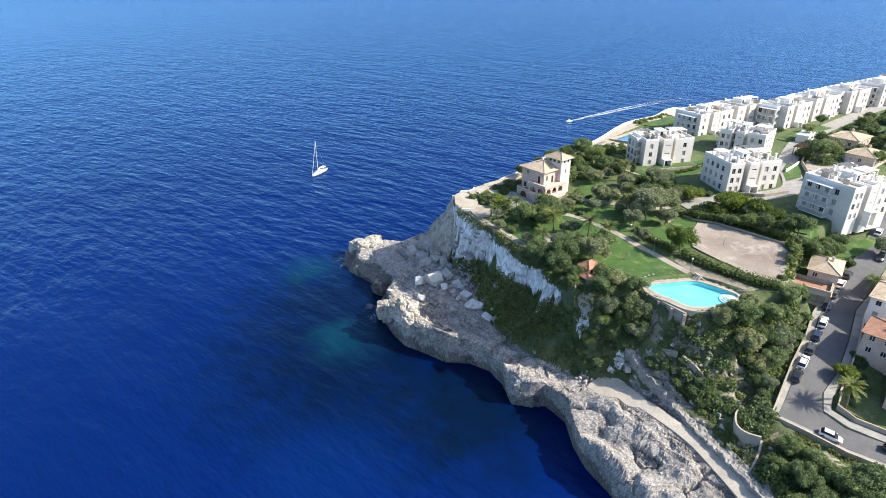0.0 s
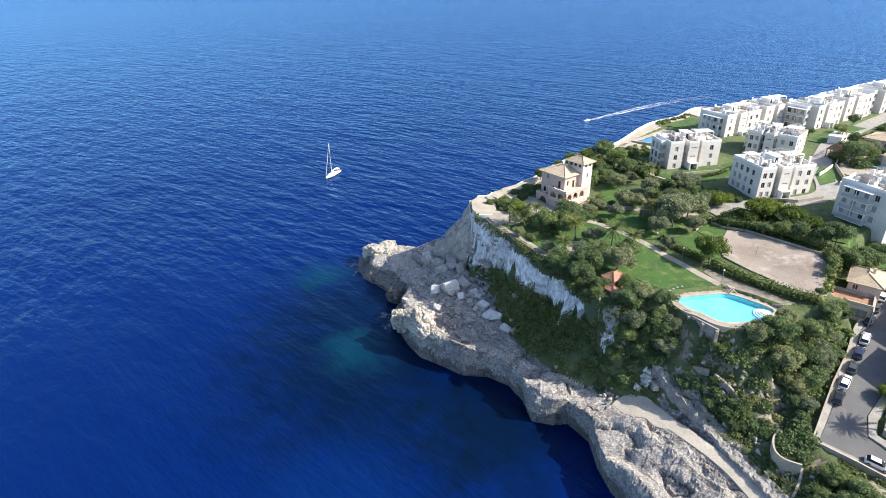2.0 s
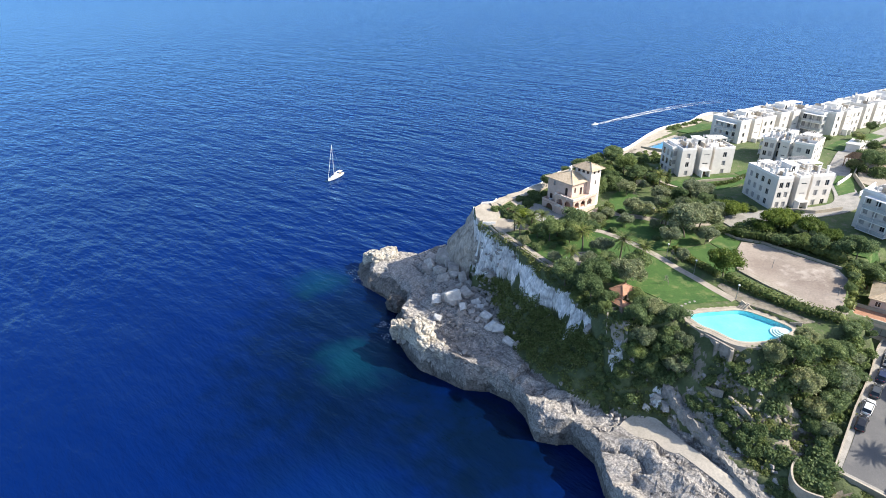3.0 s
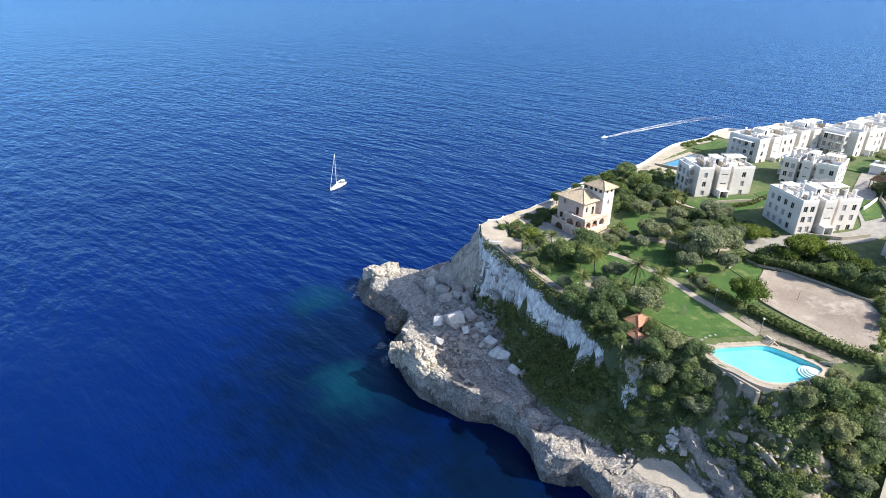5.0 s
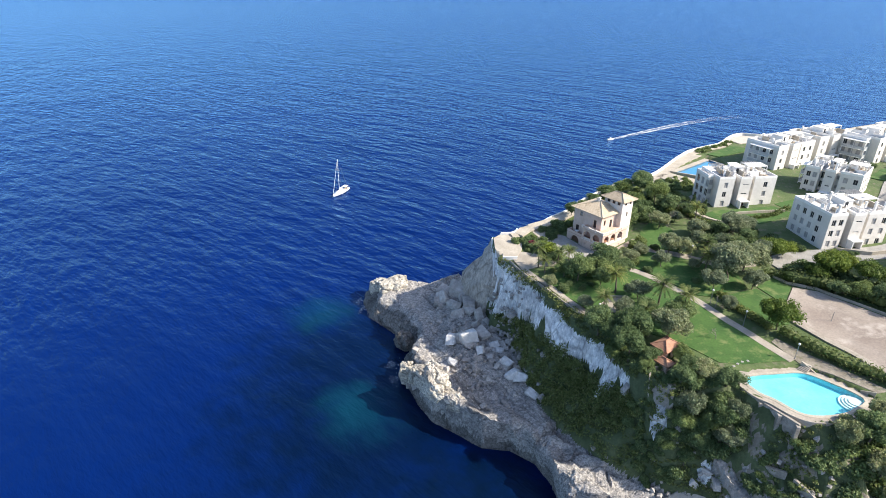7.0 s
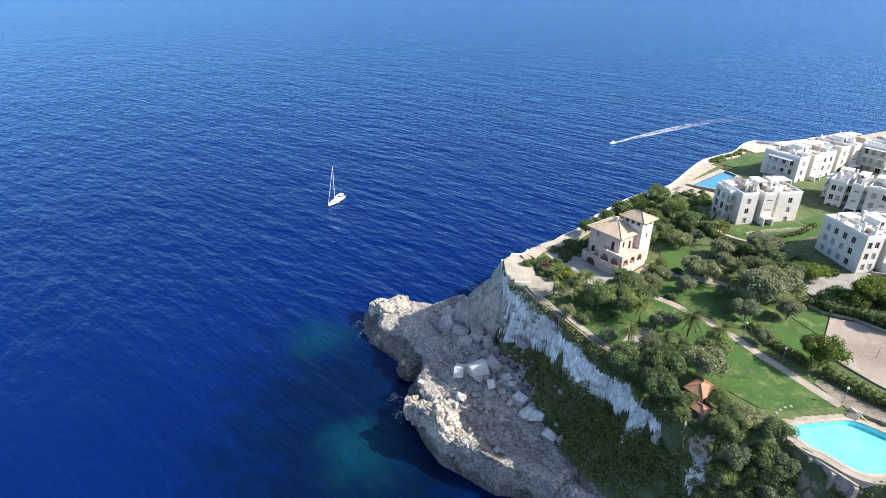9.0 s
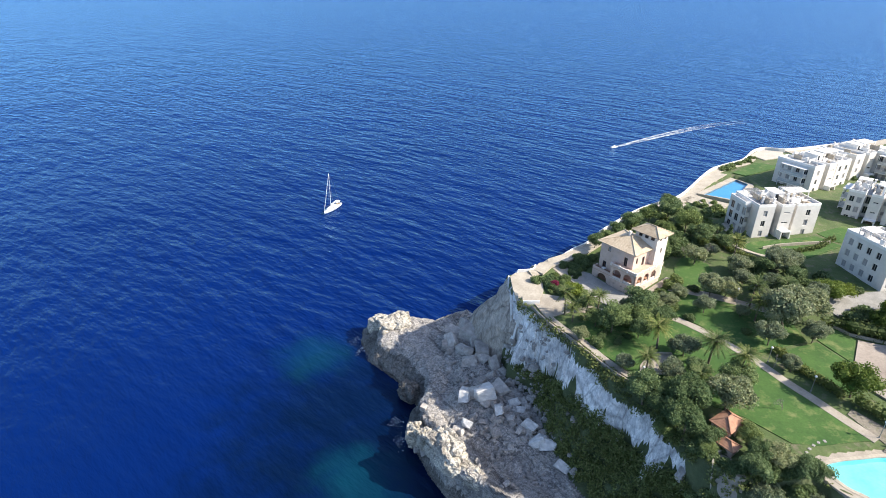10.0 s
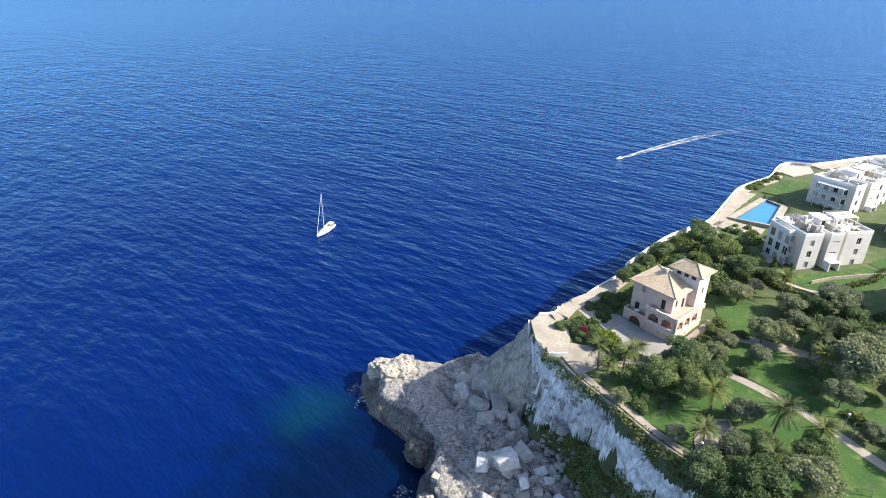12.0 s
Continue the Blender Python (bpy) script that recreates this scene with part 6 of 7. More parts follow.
drape("sand_terrace", [(91.4, 247), (88.6, 253), (91.6, 257.5), (97.5, 261.5), (103.4, 260), (101.2, 252.5)], 0.26, M_SAND, "pale sandy terrace above the sea wall", "terrace", 2)
wall_line("parapet_wall", smooth_line(SEA_WALL[3:][::-1], 4), 0.3, 1.1, M_WHITE, "low white parapet along the sea cliff")
ROAD = [(86.5, 96.5), (81.8, 89.3), (75.7, 81.3), (70.5, 74.0), (66.8, 69.1), (72.0, 66.1), (77.6, 62.1), (84.1, 58.7), (101.9, 47.4), (103.3, 53.9), (88.4, 62.5), (79.2, 66.8), (76.3, 70.3), (78.2, 75.0), (83.4, 80.2), (89.8, 89.1),
        (96.0, 98.9), (104.6, 107.3), (110.9, 114.7), (125.4, 133.8), (150, 155), (146, 160), (122.4, 139.2), (109.7, 124.3), (98.7, 110.8)]
drape("road", ROAD, 0.28, M_ASPHALT, "grey asphalt street sloping down to a junction", "road", 1.5)
SIDE = "narrow raised concrete pavement with a kerb"
drape("pavement", strip([(89.0, 63.2), (80.3, 67.8), (77.4, 70.8), (79.2, 74.6), (84.4, 79.8), (90.8, 88.7), (97.0, 98.4), (105.7, 106.8), (111.9, 114.1)], 1.7), 0.42, M_PAVE, SIDE, "pavement", 1.5)
drape("pavement", strip([(98.0, 111.0), (86.0, 96.9), (81.4, 89.9), (75.1, 81.7), (70.0, 74.4), (66.2, 69.0), (71.6, 65.6), (77.0, 61.5), (83.6, 58.2)], 1.1), 0.42, M_PAVE, SIDE, "pavement", 1.5)
wall_line("street_wall", [(87.6, 99.6), (85.2, 96.9), (80.5, 89.7), (74.3, 81.7), (69.1, 74.2), (65.1, 68.5), (71.1, 64.8), (76.5, 60.7), (82.2, 57.8), (101.8, 45.7)], 0.35, 1.25, M_TERRACE, "cream rendered wall along the street edge", 4.0)
wall_line("garden_wall", [(102.4, 56.0), (89.4, 64.5), (81.8, 68.4), (79.6, 71.4), (81.7, 74.4)], 0.3, 1.4, M_TERRACE, "cream garden wall at the street corner", 1.0)
wall_line("court_wall", [(58.6, 132), (63.6, 137.4), (66.4, 133.8), (72.2, 131.4), (85.4, 117.4)], 0.3, 0.6, M_TERRACE, "low pale wall behind the sandy court", 1.0)
wall_line("rim_wall", smooth_line([(-1.6, 139.4), (1.2, 134.8), (4.2, 130.8), (8.2, 126), (12, 120.8), (15.3, 117), (19.2, 113.6)], 4), 0.35, 0.6, M_STONEWALL, "low stone wall along the cliff path")
wall_line("patio_wall", [(22.2, 124.2), (26.9, 124.4), (26.8, 118.6)], 0.35, 0.7, M_TERRACE, "low pale wall round the garden patio")
embankment = wall_line("stone_embankment", smooth_line([(40.4, 88.6), (42.8, 84.6), (46.2, 79.4), (49.6, 73), (52.4, 66), (56.2, 57.4), (60, 48)], 4), 3.2, 0.9, M_MASONRY, "rough grey stone embankment beside the sandy track", 2.0)
bm = bmesh.new()
bm.from_mesh(embankment.data)
bmesh.ops.subdivide_edges(bm, edges=bm.edges[:], cuts=7, use_grid_fill=True)
for v in bm.verts:
    q = v.co * 0.7
    v.co += Vector((noise.fractal(q, 1, 2, 3), noise.fractal(q + Vector((9, 0, 0)), 1, 2, 3), noise.fractal(q * 1.4 + Vector((0, 5, 0)), 1, 2, 3))) * 0.45
bm.to_mesh(embankment.data)
bm.free()
wall_line("curved_wall", smooth_line([(61.6, 63.4), (60, 60.6), (57.9, 57.9), (55.9, 56.1)], 4), 0.4, 0.7, M_TERRACE, "low pale wall running down the slope to the track", 1.2)
wall_line("curved_wall", smooth_line([(60.5, 71.8), (58.4, 69.2), (57.4, 66), (58.3, 63.9), (60.9, 62.7)], 6), 0.35, 0.5, M_TERRACE, "curved white retaining wall on the slope", 1.0, level=15.0)
wall_line("slope_wall", smooth_line([(61.0, 62.4), (59.6, 59.7), (57, 57.6), (54.8, 56)], 4), 0.3, 0.4, M_TERRACE, "narrow white wall running down the slope", 1.5)
drape("front_garden", [(80.2, 71.8), (82.4, 75.6), (86.6, 80.4), (92.4, 88.2), (98.2, 97.4), (102, 95.6), (98, 88), (93, 80), (88, 71), (84, 69)], 0.3, M_EARTH, "planted front gardens of the street houses", "front garden")
wall_line("garden_wall", [(81.9, 75.2), (85.8, 80.0), (91.8, 88.4), (97.6, 97.6)], 0.3, 1.1, M_CREAM, "rose garden wall along the pavement", 1.0)
RUIN = "broken low stone wall of an old terrace"
wall_line("ruined_wall", [(44.9, 86.5), (47.5, 84.4), (49.6, 83.1)], 0.5, 0.7, M_STONEWALL, RUIN, 1.0)
wall_line("ruined_wall", [(50.4, 82.2), (52.6, 80), (54.5, 77.8)], 0.5, 0.7, M_STONEWALL, RUIN, 1.0)
drape("sandy_track", strip(smooth_line([(29.5, 82.6), (38, 80.2), (44, 73.5), (49.3, 66), (53, 57.5), (56.5, 49), (62, 40)]), 2.9), 0.05, M_SAND, "pale trodden sandy track on the rock shelf", "track", 0.8)
drape("sand_patch", smooth_line([(30.3, 84.1), (33.6, 86.6), (38.0, 85.0), (40.5, 81.6), (42.6, 77.0), (40.4, 75.6), (38.1, 76.8), (36.4, 79.6), (33.4, 80.9), (31.4, 82.2)], 3, True), 0.07, M_SAND, "bright patch of pale sand", "sand", 0.8)

# villa terraces
wall_line("terrace_wall", smooth_line([(0.4, 141.0), (-4.6, 141.2), (-6.2, 146), (-7, 152.4), (-5.6, 154.4), (-0.8, 155.6), (1.0, 160.2), (7.2, 164.4), (13.2, 169.2), (18.3, 174.2)], 4), 0.4, 0.9, M_WHITE, "cream rendered parapet round the cliff terrace", 1.4)
drape("terrace", [(-6.6, 152.2), (-5.4, 154), (-0.8, 155), (1.6, 150.6), (1.6, 146.4), (0.2, 141.4), (-4.4, 141.6), (-5.9, 146.2)], 0.3, M_TERRACE, "cream paved viewing terrace on the cliff", "terrace")
drape("terrace", [(-0.6, 155.4), (1.4, 159.8), (7.4, 163.8), (13.4, 168.5), (18, 173), (19.6, 171), (14.6, 165.4), (8.4, 160.6), (4.2, 157.4), (1.8, 153.6)], 0.75, M_TERRACE, "cream paved upper terrace walk behind the parapet", "terrace")
drape("terrace", [(45.3, 189.1), (43.5, 195.6), (48.6, 199.2), (50.2, 192.5)], 0.2, M_PATH, "sandy terrace by the sea wall", "terrace")
drape("terrace", [(52.1, 198.2), (48.6, 202), (53.6, 206.4), (56.4, 203.4), (62.6, 199.4), (60, 196)], 0.2, M_TERRACE, "cream paving beside the sea pool", "terrace")
drape("terrace", [(53.6, 183.4), (56.9, 179.2), (62.2, 185.2), (59.0, 188.1)], 0.2, M_TERRACE, "cream paving beside the apartment block", "terrace")
drape("terrace", strip(smooth_line(outward(SEA_WALL[:7], -2.6)[::-1]), 4.4), 0.2, M_TERRACE, "cream stone terraces along the far sea wall", "terrace", 3)
drape("path", strip(smooth_line([(49.6, 179.6), (51.6, 176.6), (53.8, 173.6), (57.2, 169.2), (61, 166.6), (67.4, 164.8)]), 2.2), 0.16, M_TERRACE, "pale paved path in front of the apartment block", "path")
wall_line("garden_wall", [(48.8, 178.2), (50.8, 175.4), (53.2, 172), (56.6, 168), (60.4, 165.4)], 0.3, 0.9, M_TERRACE, "pale garden wall below the apartment block", 1.0)
wall_line("garden_wall", [(62, 170.8), (67.4, 172.7), (73.2, 173.8), (81.3, 175.0)], 0.3, 0.9, M_TERRACE, "pale garden wall before the apartment lawn", 1.0)
wall_line("garden_wall", [(84.5, 150), (92, 147.6), (100, 149.6)], 0.3, 1.2, M_TERRACE, "pale wall beside the paved drive", 1.0)
wall_line("garden_wall", [(112, 160), (117, 178), (125, 190)], 0.3, 1.4, M_TERRACE, "pale wall beside the paved drive", 1.0)
drape("forecourt", [(116, 172), (122, 186), (136, 200), (148, 196), (142, 180), (130, 164), (120, 160)], 0.2, M_PATH, "pale paved yard among the distant villas", "forecourt", 3)
drape("lawn", [(150, 204), (160, 218), (176, 232), (184, 228), (166, 206)], 0.2, M_LAWN, GREEN, "lawn", 3)
steps = base("terrace_steps", pose(0.4, 153.6, height1(0.4, 153.6) + 0.3, 0, 0, 28), "cream stone steps between the terraces", "steps")
for k in range(4):
    part("step", box(-1.6, 1.6, 0.32 * k, 0.32 * k + 1.2, -0.3, 0.12 * (k + 1), 0.02), M_TERRACE, steps)

# the swimming pool
POOL = smooth_line([(45.2, 97.7), (48, 99.3), (52.4, 100.4), (56.8, 101.3), (59.9, 100.1), (65.4, 95), (62.2, 91.7), (59, 89.9), (54.9, 88.9), (51.9, 89.4), (48.9, 92.5), (46.7, 94.2)], 4, True)


def ring_between(name, inner, outer, z, thick, mat, parent):
    bm = bmesh.new()
    rows = [[bm.verts.new((*p, zz)) for p in ring] for ring, zz in ((inner, z - thick), (inner, z), (outer, z), (outer, z - thick))]
    n = len(inner)
    for a, b in zip(rows, rows[1:] + rows[:1]):
        for k in range(n):
            bm.faces.new((a[k], a[(k + 1) % n], b[(k + 1) % n], b[k]))
    bmesh.ops.recalc_face_normals(bm, faces=bm.faces)
    return part(name, bm, mat, parent)


pool = base("swimming_pool", pose(0, 0, 0), "kidney-shaped turquoise swimming pool with pale coping", "swimming pool")
ring_between("coping", POOL, offset_ring(POOL, 0.7), 29.45, 0.25, M_TERRACE, pool)
ring_between("deck", offset_ring(POOL, 0.7), offset_ring(POOL, 2.0), 29.40, 7.5, M_PATH, pool)
bm = bmesh.new()
low = [bm.verts.new((*p, 28.3)) for p in POOL]
top = [bm.verts.new((*p, 29.3)) for p in POOL]
bm.faces.new(low)
for k in range(len(POOL)):
    bm.faces.new((low[k], low[(k + 1) % len(POOL)], top[(k + 1) % len(POOL)], top[k]))
bmesh.ops.recalc_face_normals(bm, faces=bm.faces)
part("basin", bm, M_POOLTILE, pool)
bm = bmesh.new()
f = bm.faces.new([bm.verts.new((*p, 29.2)) for p in offset_ring(POOL, 0.02)])
f.normal_update()
if f.normal.z < 0:
    bmesh.ops.reverse_faces(bm, faces=bm.faces)
wet = part("pool_water", bm, M_POOL, pool)
wet.visible_shadow = False
for k in range(4):
    bm = bmesh.new()
    bmesh.ops.create_cone(bm, cap_ends=True, segments=24, radius1=2.6 - 0.5 * k, radius2=2.6 - 0.5 * k, depth=0.3, matrix=Matrix.Translation((63.7, 94.1, 28.4 + 0.18 * k)))
    part("pool_step", bm, M_WHITE, pool)
wall_line("pool_rail", [(57.8, 103.3), (62.4, 99.9), (67.6, 95.4)], 0.25, 0.9, M_TERRACE, "low pale wall behind the pool")
# retaining wall with arched niches under the pool deck
niche = base("pool_retaining_wall", pose(0, 0, 0), "pale stone retaining wall with arched niche under the pool", "retaining wall")
arch_wall(niche, (46.6, 91.4), (0.62, -0.785), 6.6, 23.5, 29.1, [(1.6, 0.55, 23.5, 25.4), (4.4, 0.75, 23.5, 25.2)], 0.5, M_STONEWALL, "niche_wall")
for k, (px, py) in enumerate(((46.2, 91.8), (48.4, 88.9), (50.5, 86.3))):
    part("buttress", box(px - 0.35, px + 0.35, py - 0.45, py + 0.3, 22.5, 28.9, 0.05), M_STONEWALL, niche)
stair = base("pool_stairs", pose(57.4, 101.9, 29.4, 0, 0, -48), "stone garden steps down to the pool", "steps")
for k in range(6):
    part("step", box(-0.9, 0.9, 0.33 * k, 0.33 * k + 0.5, -0.4, 0.16 * (k + 1), 0.02), M_PATH, stair)

# the apartment pool by the sea
sea_pool = base("sea_pool", pose(0, 0, 0), "blue rectangular pool on the apartments' sea terrace", "swimming pool")
QUAD = [(56.3, 205.5), (72.4, 222.8), (74.8, 218.1), (64.5, 201.7)]
ring_between("coping", QUAD, offset_ring(QUAD, 2.2), 37.7, 3.5, M_TERRACE, sea_pool)
bm = bmesh.new()
low = [bm.verts.new((*p, 36.95)) for p in QUAD]
top = [bm.verts.new((*p, 37.6)) for p in QUAD]
bm.faces.new(low)
for k in range(4):
    bm.faces.new((low[k], low[(k + 1) % 4], top[(k + 1) % 4], top[k]))
bmesh.ops.recalc_face_normals(bm, faces=bm.faces)
part("basin", bm, M_POOLBLUE, sea_pool)
bm = bmesh.new()
f = bm.faces.new([bm.verts.new((*p, 37.4)) for p in QUAD])
f.normal_update()
if f.normal.z < 0:
    bmesh.ops.reverse_faces(bm, faces=bm.faces)
wet = part("pool_water", bm, M_POOL, sea_pool)
wet.visible_shadow = False

# a small pool among the distant villas
GARDEN_POOL = [(127.9, 176.4), (134.4, 181.3), (135.6, 178.4), (129.4, 173.6)]
lido_z = height1(131.8, 177.4)
lido = base("garden_pool", pose(0, 0, 0), "small turquoise garden pool with pale paving", "swimming pool")
ring_between("coping", GARDEN_POOL, offset_ring(GARDEN_POOL, 1.2), lido_z + 0.75, 1.6, M_TERRACE, lido)
bm = bmesh.new()
bm.faces.new([bm.verts.new((*p, lido_z + 0.5)) for p in GARDEN_POOL])
bmesh.ops.recalc_face_normals(bm, faces=bm.faces)
part("pool_water", bm, M_POOLTILE, lido)

# ---- boulders and rubble ----


M_BROKEN = surface("freshly broken white limestone", (0.56, 0.545, 0.53), (0.80, 0.785, 0.77), 0.3, 2.0, 0.9, 1.0, 0.25, (0.46, 0.44, 0.42), grain=(0.6, 1.12))


def boulder_mesh(seed, skin=None):
    """An angular block: the hull of scattered points, its edges broken."""
    rng = np.random.default_rng(seed)
    bm = bmesh.new()
    for k in range(8):
        corner = np.array([k & 1, k >> 1 & 1, k >> 2 & 1]) * 1.5 - 0.75
        bm.verts.new((corner * 0.95 + rng.uniform(-0.3, 0.3, 3)) * (1.0, 0.9, 0.8))
    for d in rng.normal(size=(5, 3)):
        bm.verts.new(d / np.linalg.norm(d) * 0.95 * (1.0, 0.9, 0.8))
    bmesh.ops.convex_hull(bm, input=bm.verts)
    bmesh.ops.delete(bm, geom=[v for v in bm.verts if not v.link_faces], context="VERTS")
    bmesh.ops.bevel(bm, geom=bm.edges[:], offset=0.035, segments=1, affect="EDGES")
    bmesh.ops.subdivide_edges(bm, edges=bm.edges[:], cuts=2, use_grid_fill=True)
    for v in bm.verts:
        v.co *= 1 + 0.07 * noise.fractal(v.co * 2.2 + Vector((seed, 0, 0)), 1.0, 2.0, 4)
    me = bpy.data.meshes.new("boulder")
    bm.to_mesh(me)
    bm.free()
    me.materials.append(skin or M_BOULDER)
    return me


ROCKS = [boulder_mesh(s) for s in range(6)]
WHITE_ROCKS = [boulder_mesh(s, M_BROKEN) for s in (2, 4, 5)]
FRESH = {(-11.1, 129.4), (-7.8, 125.0), (-1.1, 120.6), (0.6, 116.8), (2.8, 116.0), (5.7, 111.4), (-4.6, 128.1), (-2.9, 125.6), (-16.0, 130.0), (-15.0, 122.5), (33, 88.2), (36.2, 86.9)}
BIG = [(-11.1, 129.4, 3.9), (-16.0, 130.0, 2.8), (-7.6, 132.0, 2.6), (-7.8, 125.0, 2.2), (-5.4, 135.1, 1.7), (-4.6, 128.1, 1.6), (-1.1, 120.6, 1.9), (-2.9, 125.6, 1.3), (0.6, 116.8, 2.2), (2.8, 116.0, 2.3), (-0.7, 129.3, 1.2), (-3.2, 131.0, 1.1),
       (0.9, 126.6, 1.2), (2.5, 122.2, 1.0), (5.7, 111.4, 1.9), (7.8, 109.9, 1.0), (-15.9, 143.1, 2.4), (-18.2, 147.8, 2.2), (-22.3, 151.5, 2.3), (-17.6, 157.0, 4.6), (-12.5, 143.8, 2.2), (-14.2, 151.0, 3.0), (-7.0, 139.6, 1.4), (-10.2, 137.6, 1.4), (-20.6, 155.0, 3.0), (-11.9, 149.4, 2.6), (-13.8, 130.5, 2.6), (-10.5, 127.6, 1.7), (-24.6, 119.6, 1.7), (-26.6, 121.4, 1.3), (-16.2, 121.3, 1.3), (-8.4, 134.4, 1.5), (-12.4, 135.0, 1.7), (-15.2, 153.6, 4.4), (-21.4, 152.6, 3.2), (-12.6, 146.4, 3.4), (-16.8, 147.0, 2.6), (-9.6, 141.6, 2.4)]
SMALL = [(-3.3, 119.6, 1.1), (-5.0, 122.7, 1.1), (1.1, 120.8, 0.9), (-1.4, 127.1, 1.0), (-15.0, 122.5, 1.6), (-17.2, 121.7, 1.4), (-12, 155, 2.6), (-11, 148, 1.8), (-20, 115.6, 2.0), (-24, 120.5, 1.8), (-27.5, 126, 2.0), (-26, 128, 1.4), (18.6, 95.6, 0.9), (21, 93.6, 0.8), (27, 90.6, 0.8),
         (33, 88.2, 1.2), (36.2, 86.9, 1.2), (23.6, 99.4, 1.4), (38.5, 87.4, 1.1), (39.7, 85.7, 1.4), (46, 83.6, 0.9), (48.6, 81, 1.0), (53.5, 77.6, 0.9), (55.8, 70.6, 0.8), (55.6, 67.8, 0.8), (-9, 127, 1.2), (-13, 134, 1.0)]
rng_b = np.random.default_rng(303)
for x, y, r in BIG + SMALL:
    fresh = (x, y) in FRESH
    ob = new("boulder", (WHITE_ROCKS if fresh else ROCKS)[int(rng_b.integers(3 if fresh else 6))])
    ob.matrix_basis = pose(x, y, height1(x, y) + r * 0.36, *rng_b.uniform(-40, 40, 2), rng_b.uniform(0, 360)) @ Matrix.Diagonal((r, r * rng_b.uniform(0.7, 1.0), r * rng_b.uniform(0.7, 0.95), 1))
    tagged(ob, "white freshly broken limestone block below the cliff" if fresh else "large pale limestone block fallen on the shelf" if r > 1.9 else "angular grey limestone block on the rock shelf", "boulder", "fallen boulders")


def outcrop(x, y, z, size, turn, seed, label, skin=None):
    """A rounded knob of bedrock, its skin broken by clefts."""
    bm = bmesh.new()
    bmesh.ops.create_icosphere(bm, subdivisions=5, radius=1.0)
    off = Vector((seed * 7.3, 0, 0))
    for v in bm.verts:
        c = v.co.copy()
        box_like = c / max(abs(c.x), abs(c.y), abs(c.z))
        v.co = c.lerp(box_like, 0.38)
        v.co *= 1 + 0.2 * noise.fractal(c * 1.6 + off, 1.0, 2.0, 3) - 0.16 * max(0.0, 0.18 - abs(noise.fractal(c * 1.3 - off, 1.0, 2.0, 2))) / 0.18 + 0.04 * noise.fractal(c * 9 + off, 1.0, 2.0, 2)
    bm.transform(pose(x, y, z, 0, 0, turn) @ Matrix.Diagonal((*size, 1)))
    return tagged(part("rock_outcrop", bm, skin or M_ROCK), label, "rock", "rock outcrops")


outcrop(-18.9, 112.9, 9.6, (5.0, 3.4, 3.9), -46, 1, "sunlit rounded cream limestone knob on the lip of the shelf", M_SUNKNOB)
outcrop(-13.6, 108.6, 8.0, (3.6, 1.8, 2.2), -38, 2, "low pale limestone hump beside the larger knob", M_SUNKNOB)
outcrop(-27.4, 122.8, 3.4, (2.2, 1.9, 3.4), 10, 6, "cream limestone stack at the water's edge", M_SUNKNOB)
outcrop(-24.4, 119.6, 5.6, (1.9, 1.6, 3.0), 40, 7, "cream limestone stack at the water's edge", M_SUNKNOB)
outcrop(-31.6, 139.4, 2.0, (3.0, 2.3, 2.9), -30, 8, "low rounded dark rock washed by the sea", M_WETSHADE)
outcrop(-39.6, 163.4, 5.6, (5.4, 4.6, 3.6), 25, 3, "rounded cream limestone dome at the tip of the headland", M_SUNKNOB)
outcrop(-44.6, 165.6, 4.4, (3.8, 3.4, 3.0), -10, 4, "lower limestone dome at the tip of the headland", M_SUNKNOB)
outcrop(15.0, 88.6, 5.4, (3.4, 2.8, 3.4), 15, 5, "blunt limestone spur above the water")


def buttress():
    """A tall wedge of rock that carries the terrace corner and runs down to the shelf."""
    bm = bmesh.new()
    for p in ((-23, 160.5, 5.5), (-17.5, 151, 6.5), (-10.5, 144.6, 8), (-4, 142, 10), (-3, 158, 9), (-13, 165.5, 5), (-7.6, 152.6, 29.6), (-6.2, 146, 29.2), (-4, 143.4, 29), (-4, 154, 29.4), (-11, 148.4, 17)):
        bm.verts.new(p)
    bmesh.ops.convex_hull(bm, input=bm.verts)
    bmesh.ops.delete(bm, geom=[v for v in bm.verts if not v.link_faces], context="VERTS")
    bmesh.ops.subdivide_edges(bm, edges=bm.edges[:], cuts=9, use_grid_fill=True)
    for v in bm.verts:
        k = v.co * 0.16
        v.co += Vector((noise.fractal(k, 1, 2, 3), noise.fractal(k + Vector((7, 0, 0)), 1, 2, 3), 0.4 * noise.fractal(k * 3, 1, 2, 3))) * 1.5
    return tagged(part("rock_buttress", bm, M_BEIGE), "tall beige limestone buttress under the terrace corner", "rock", kind="structure")


buttress()


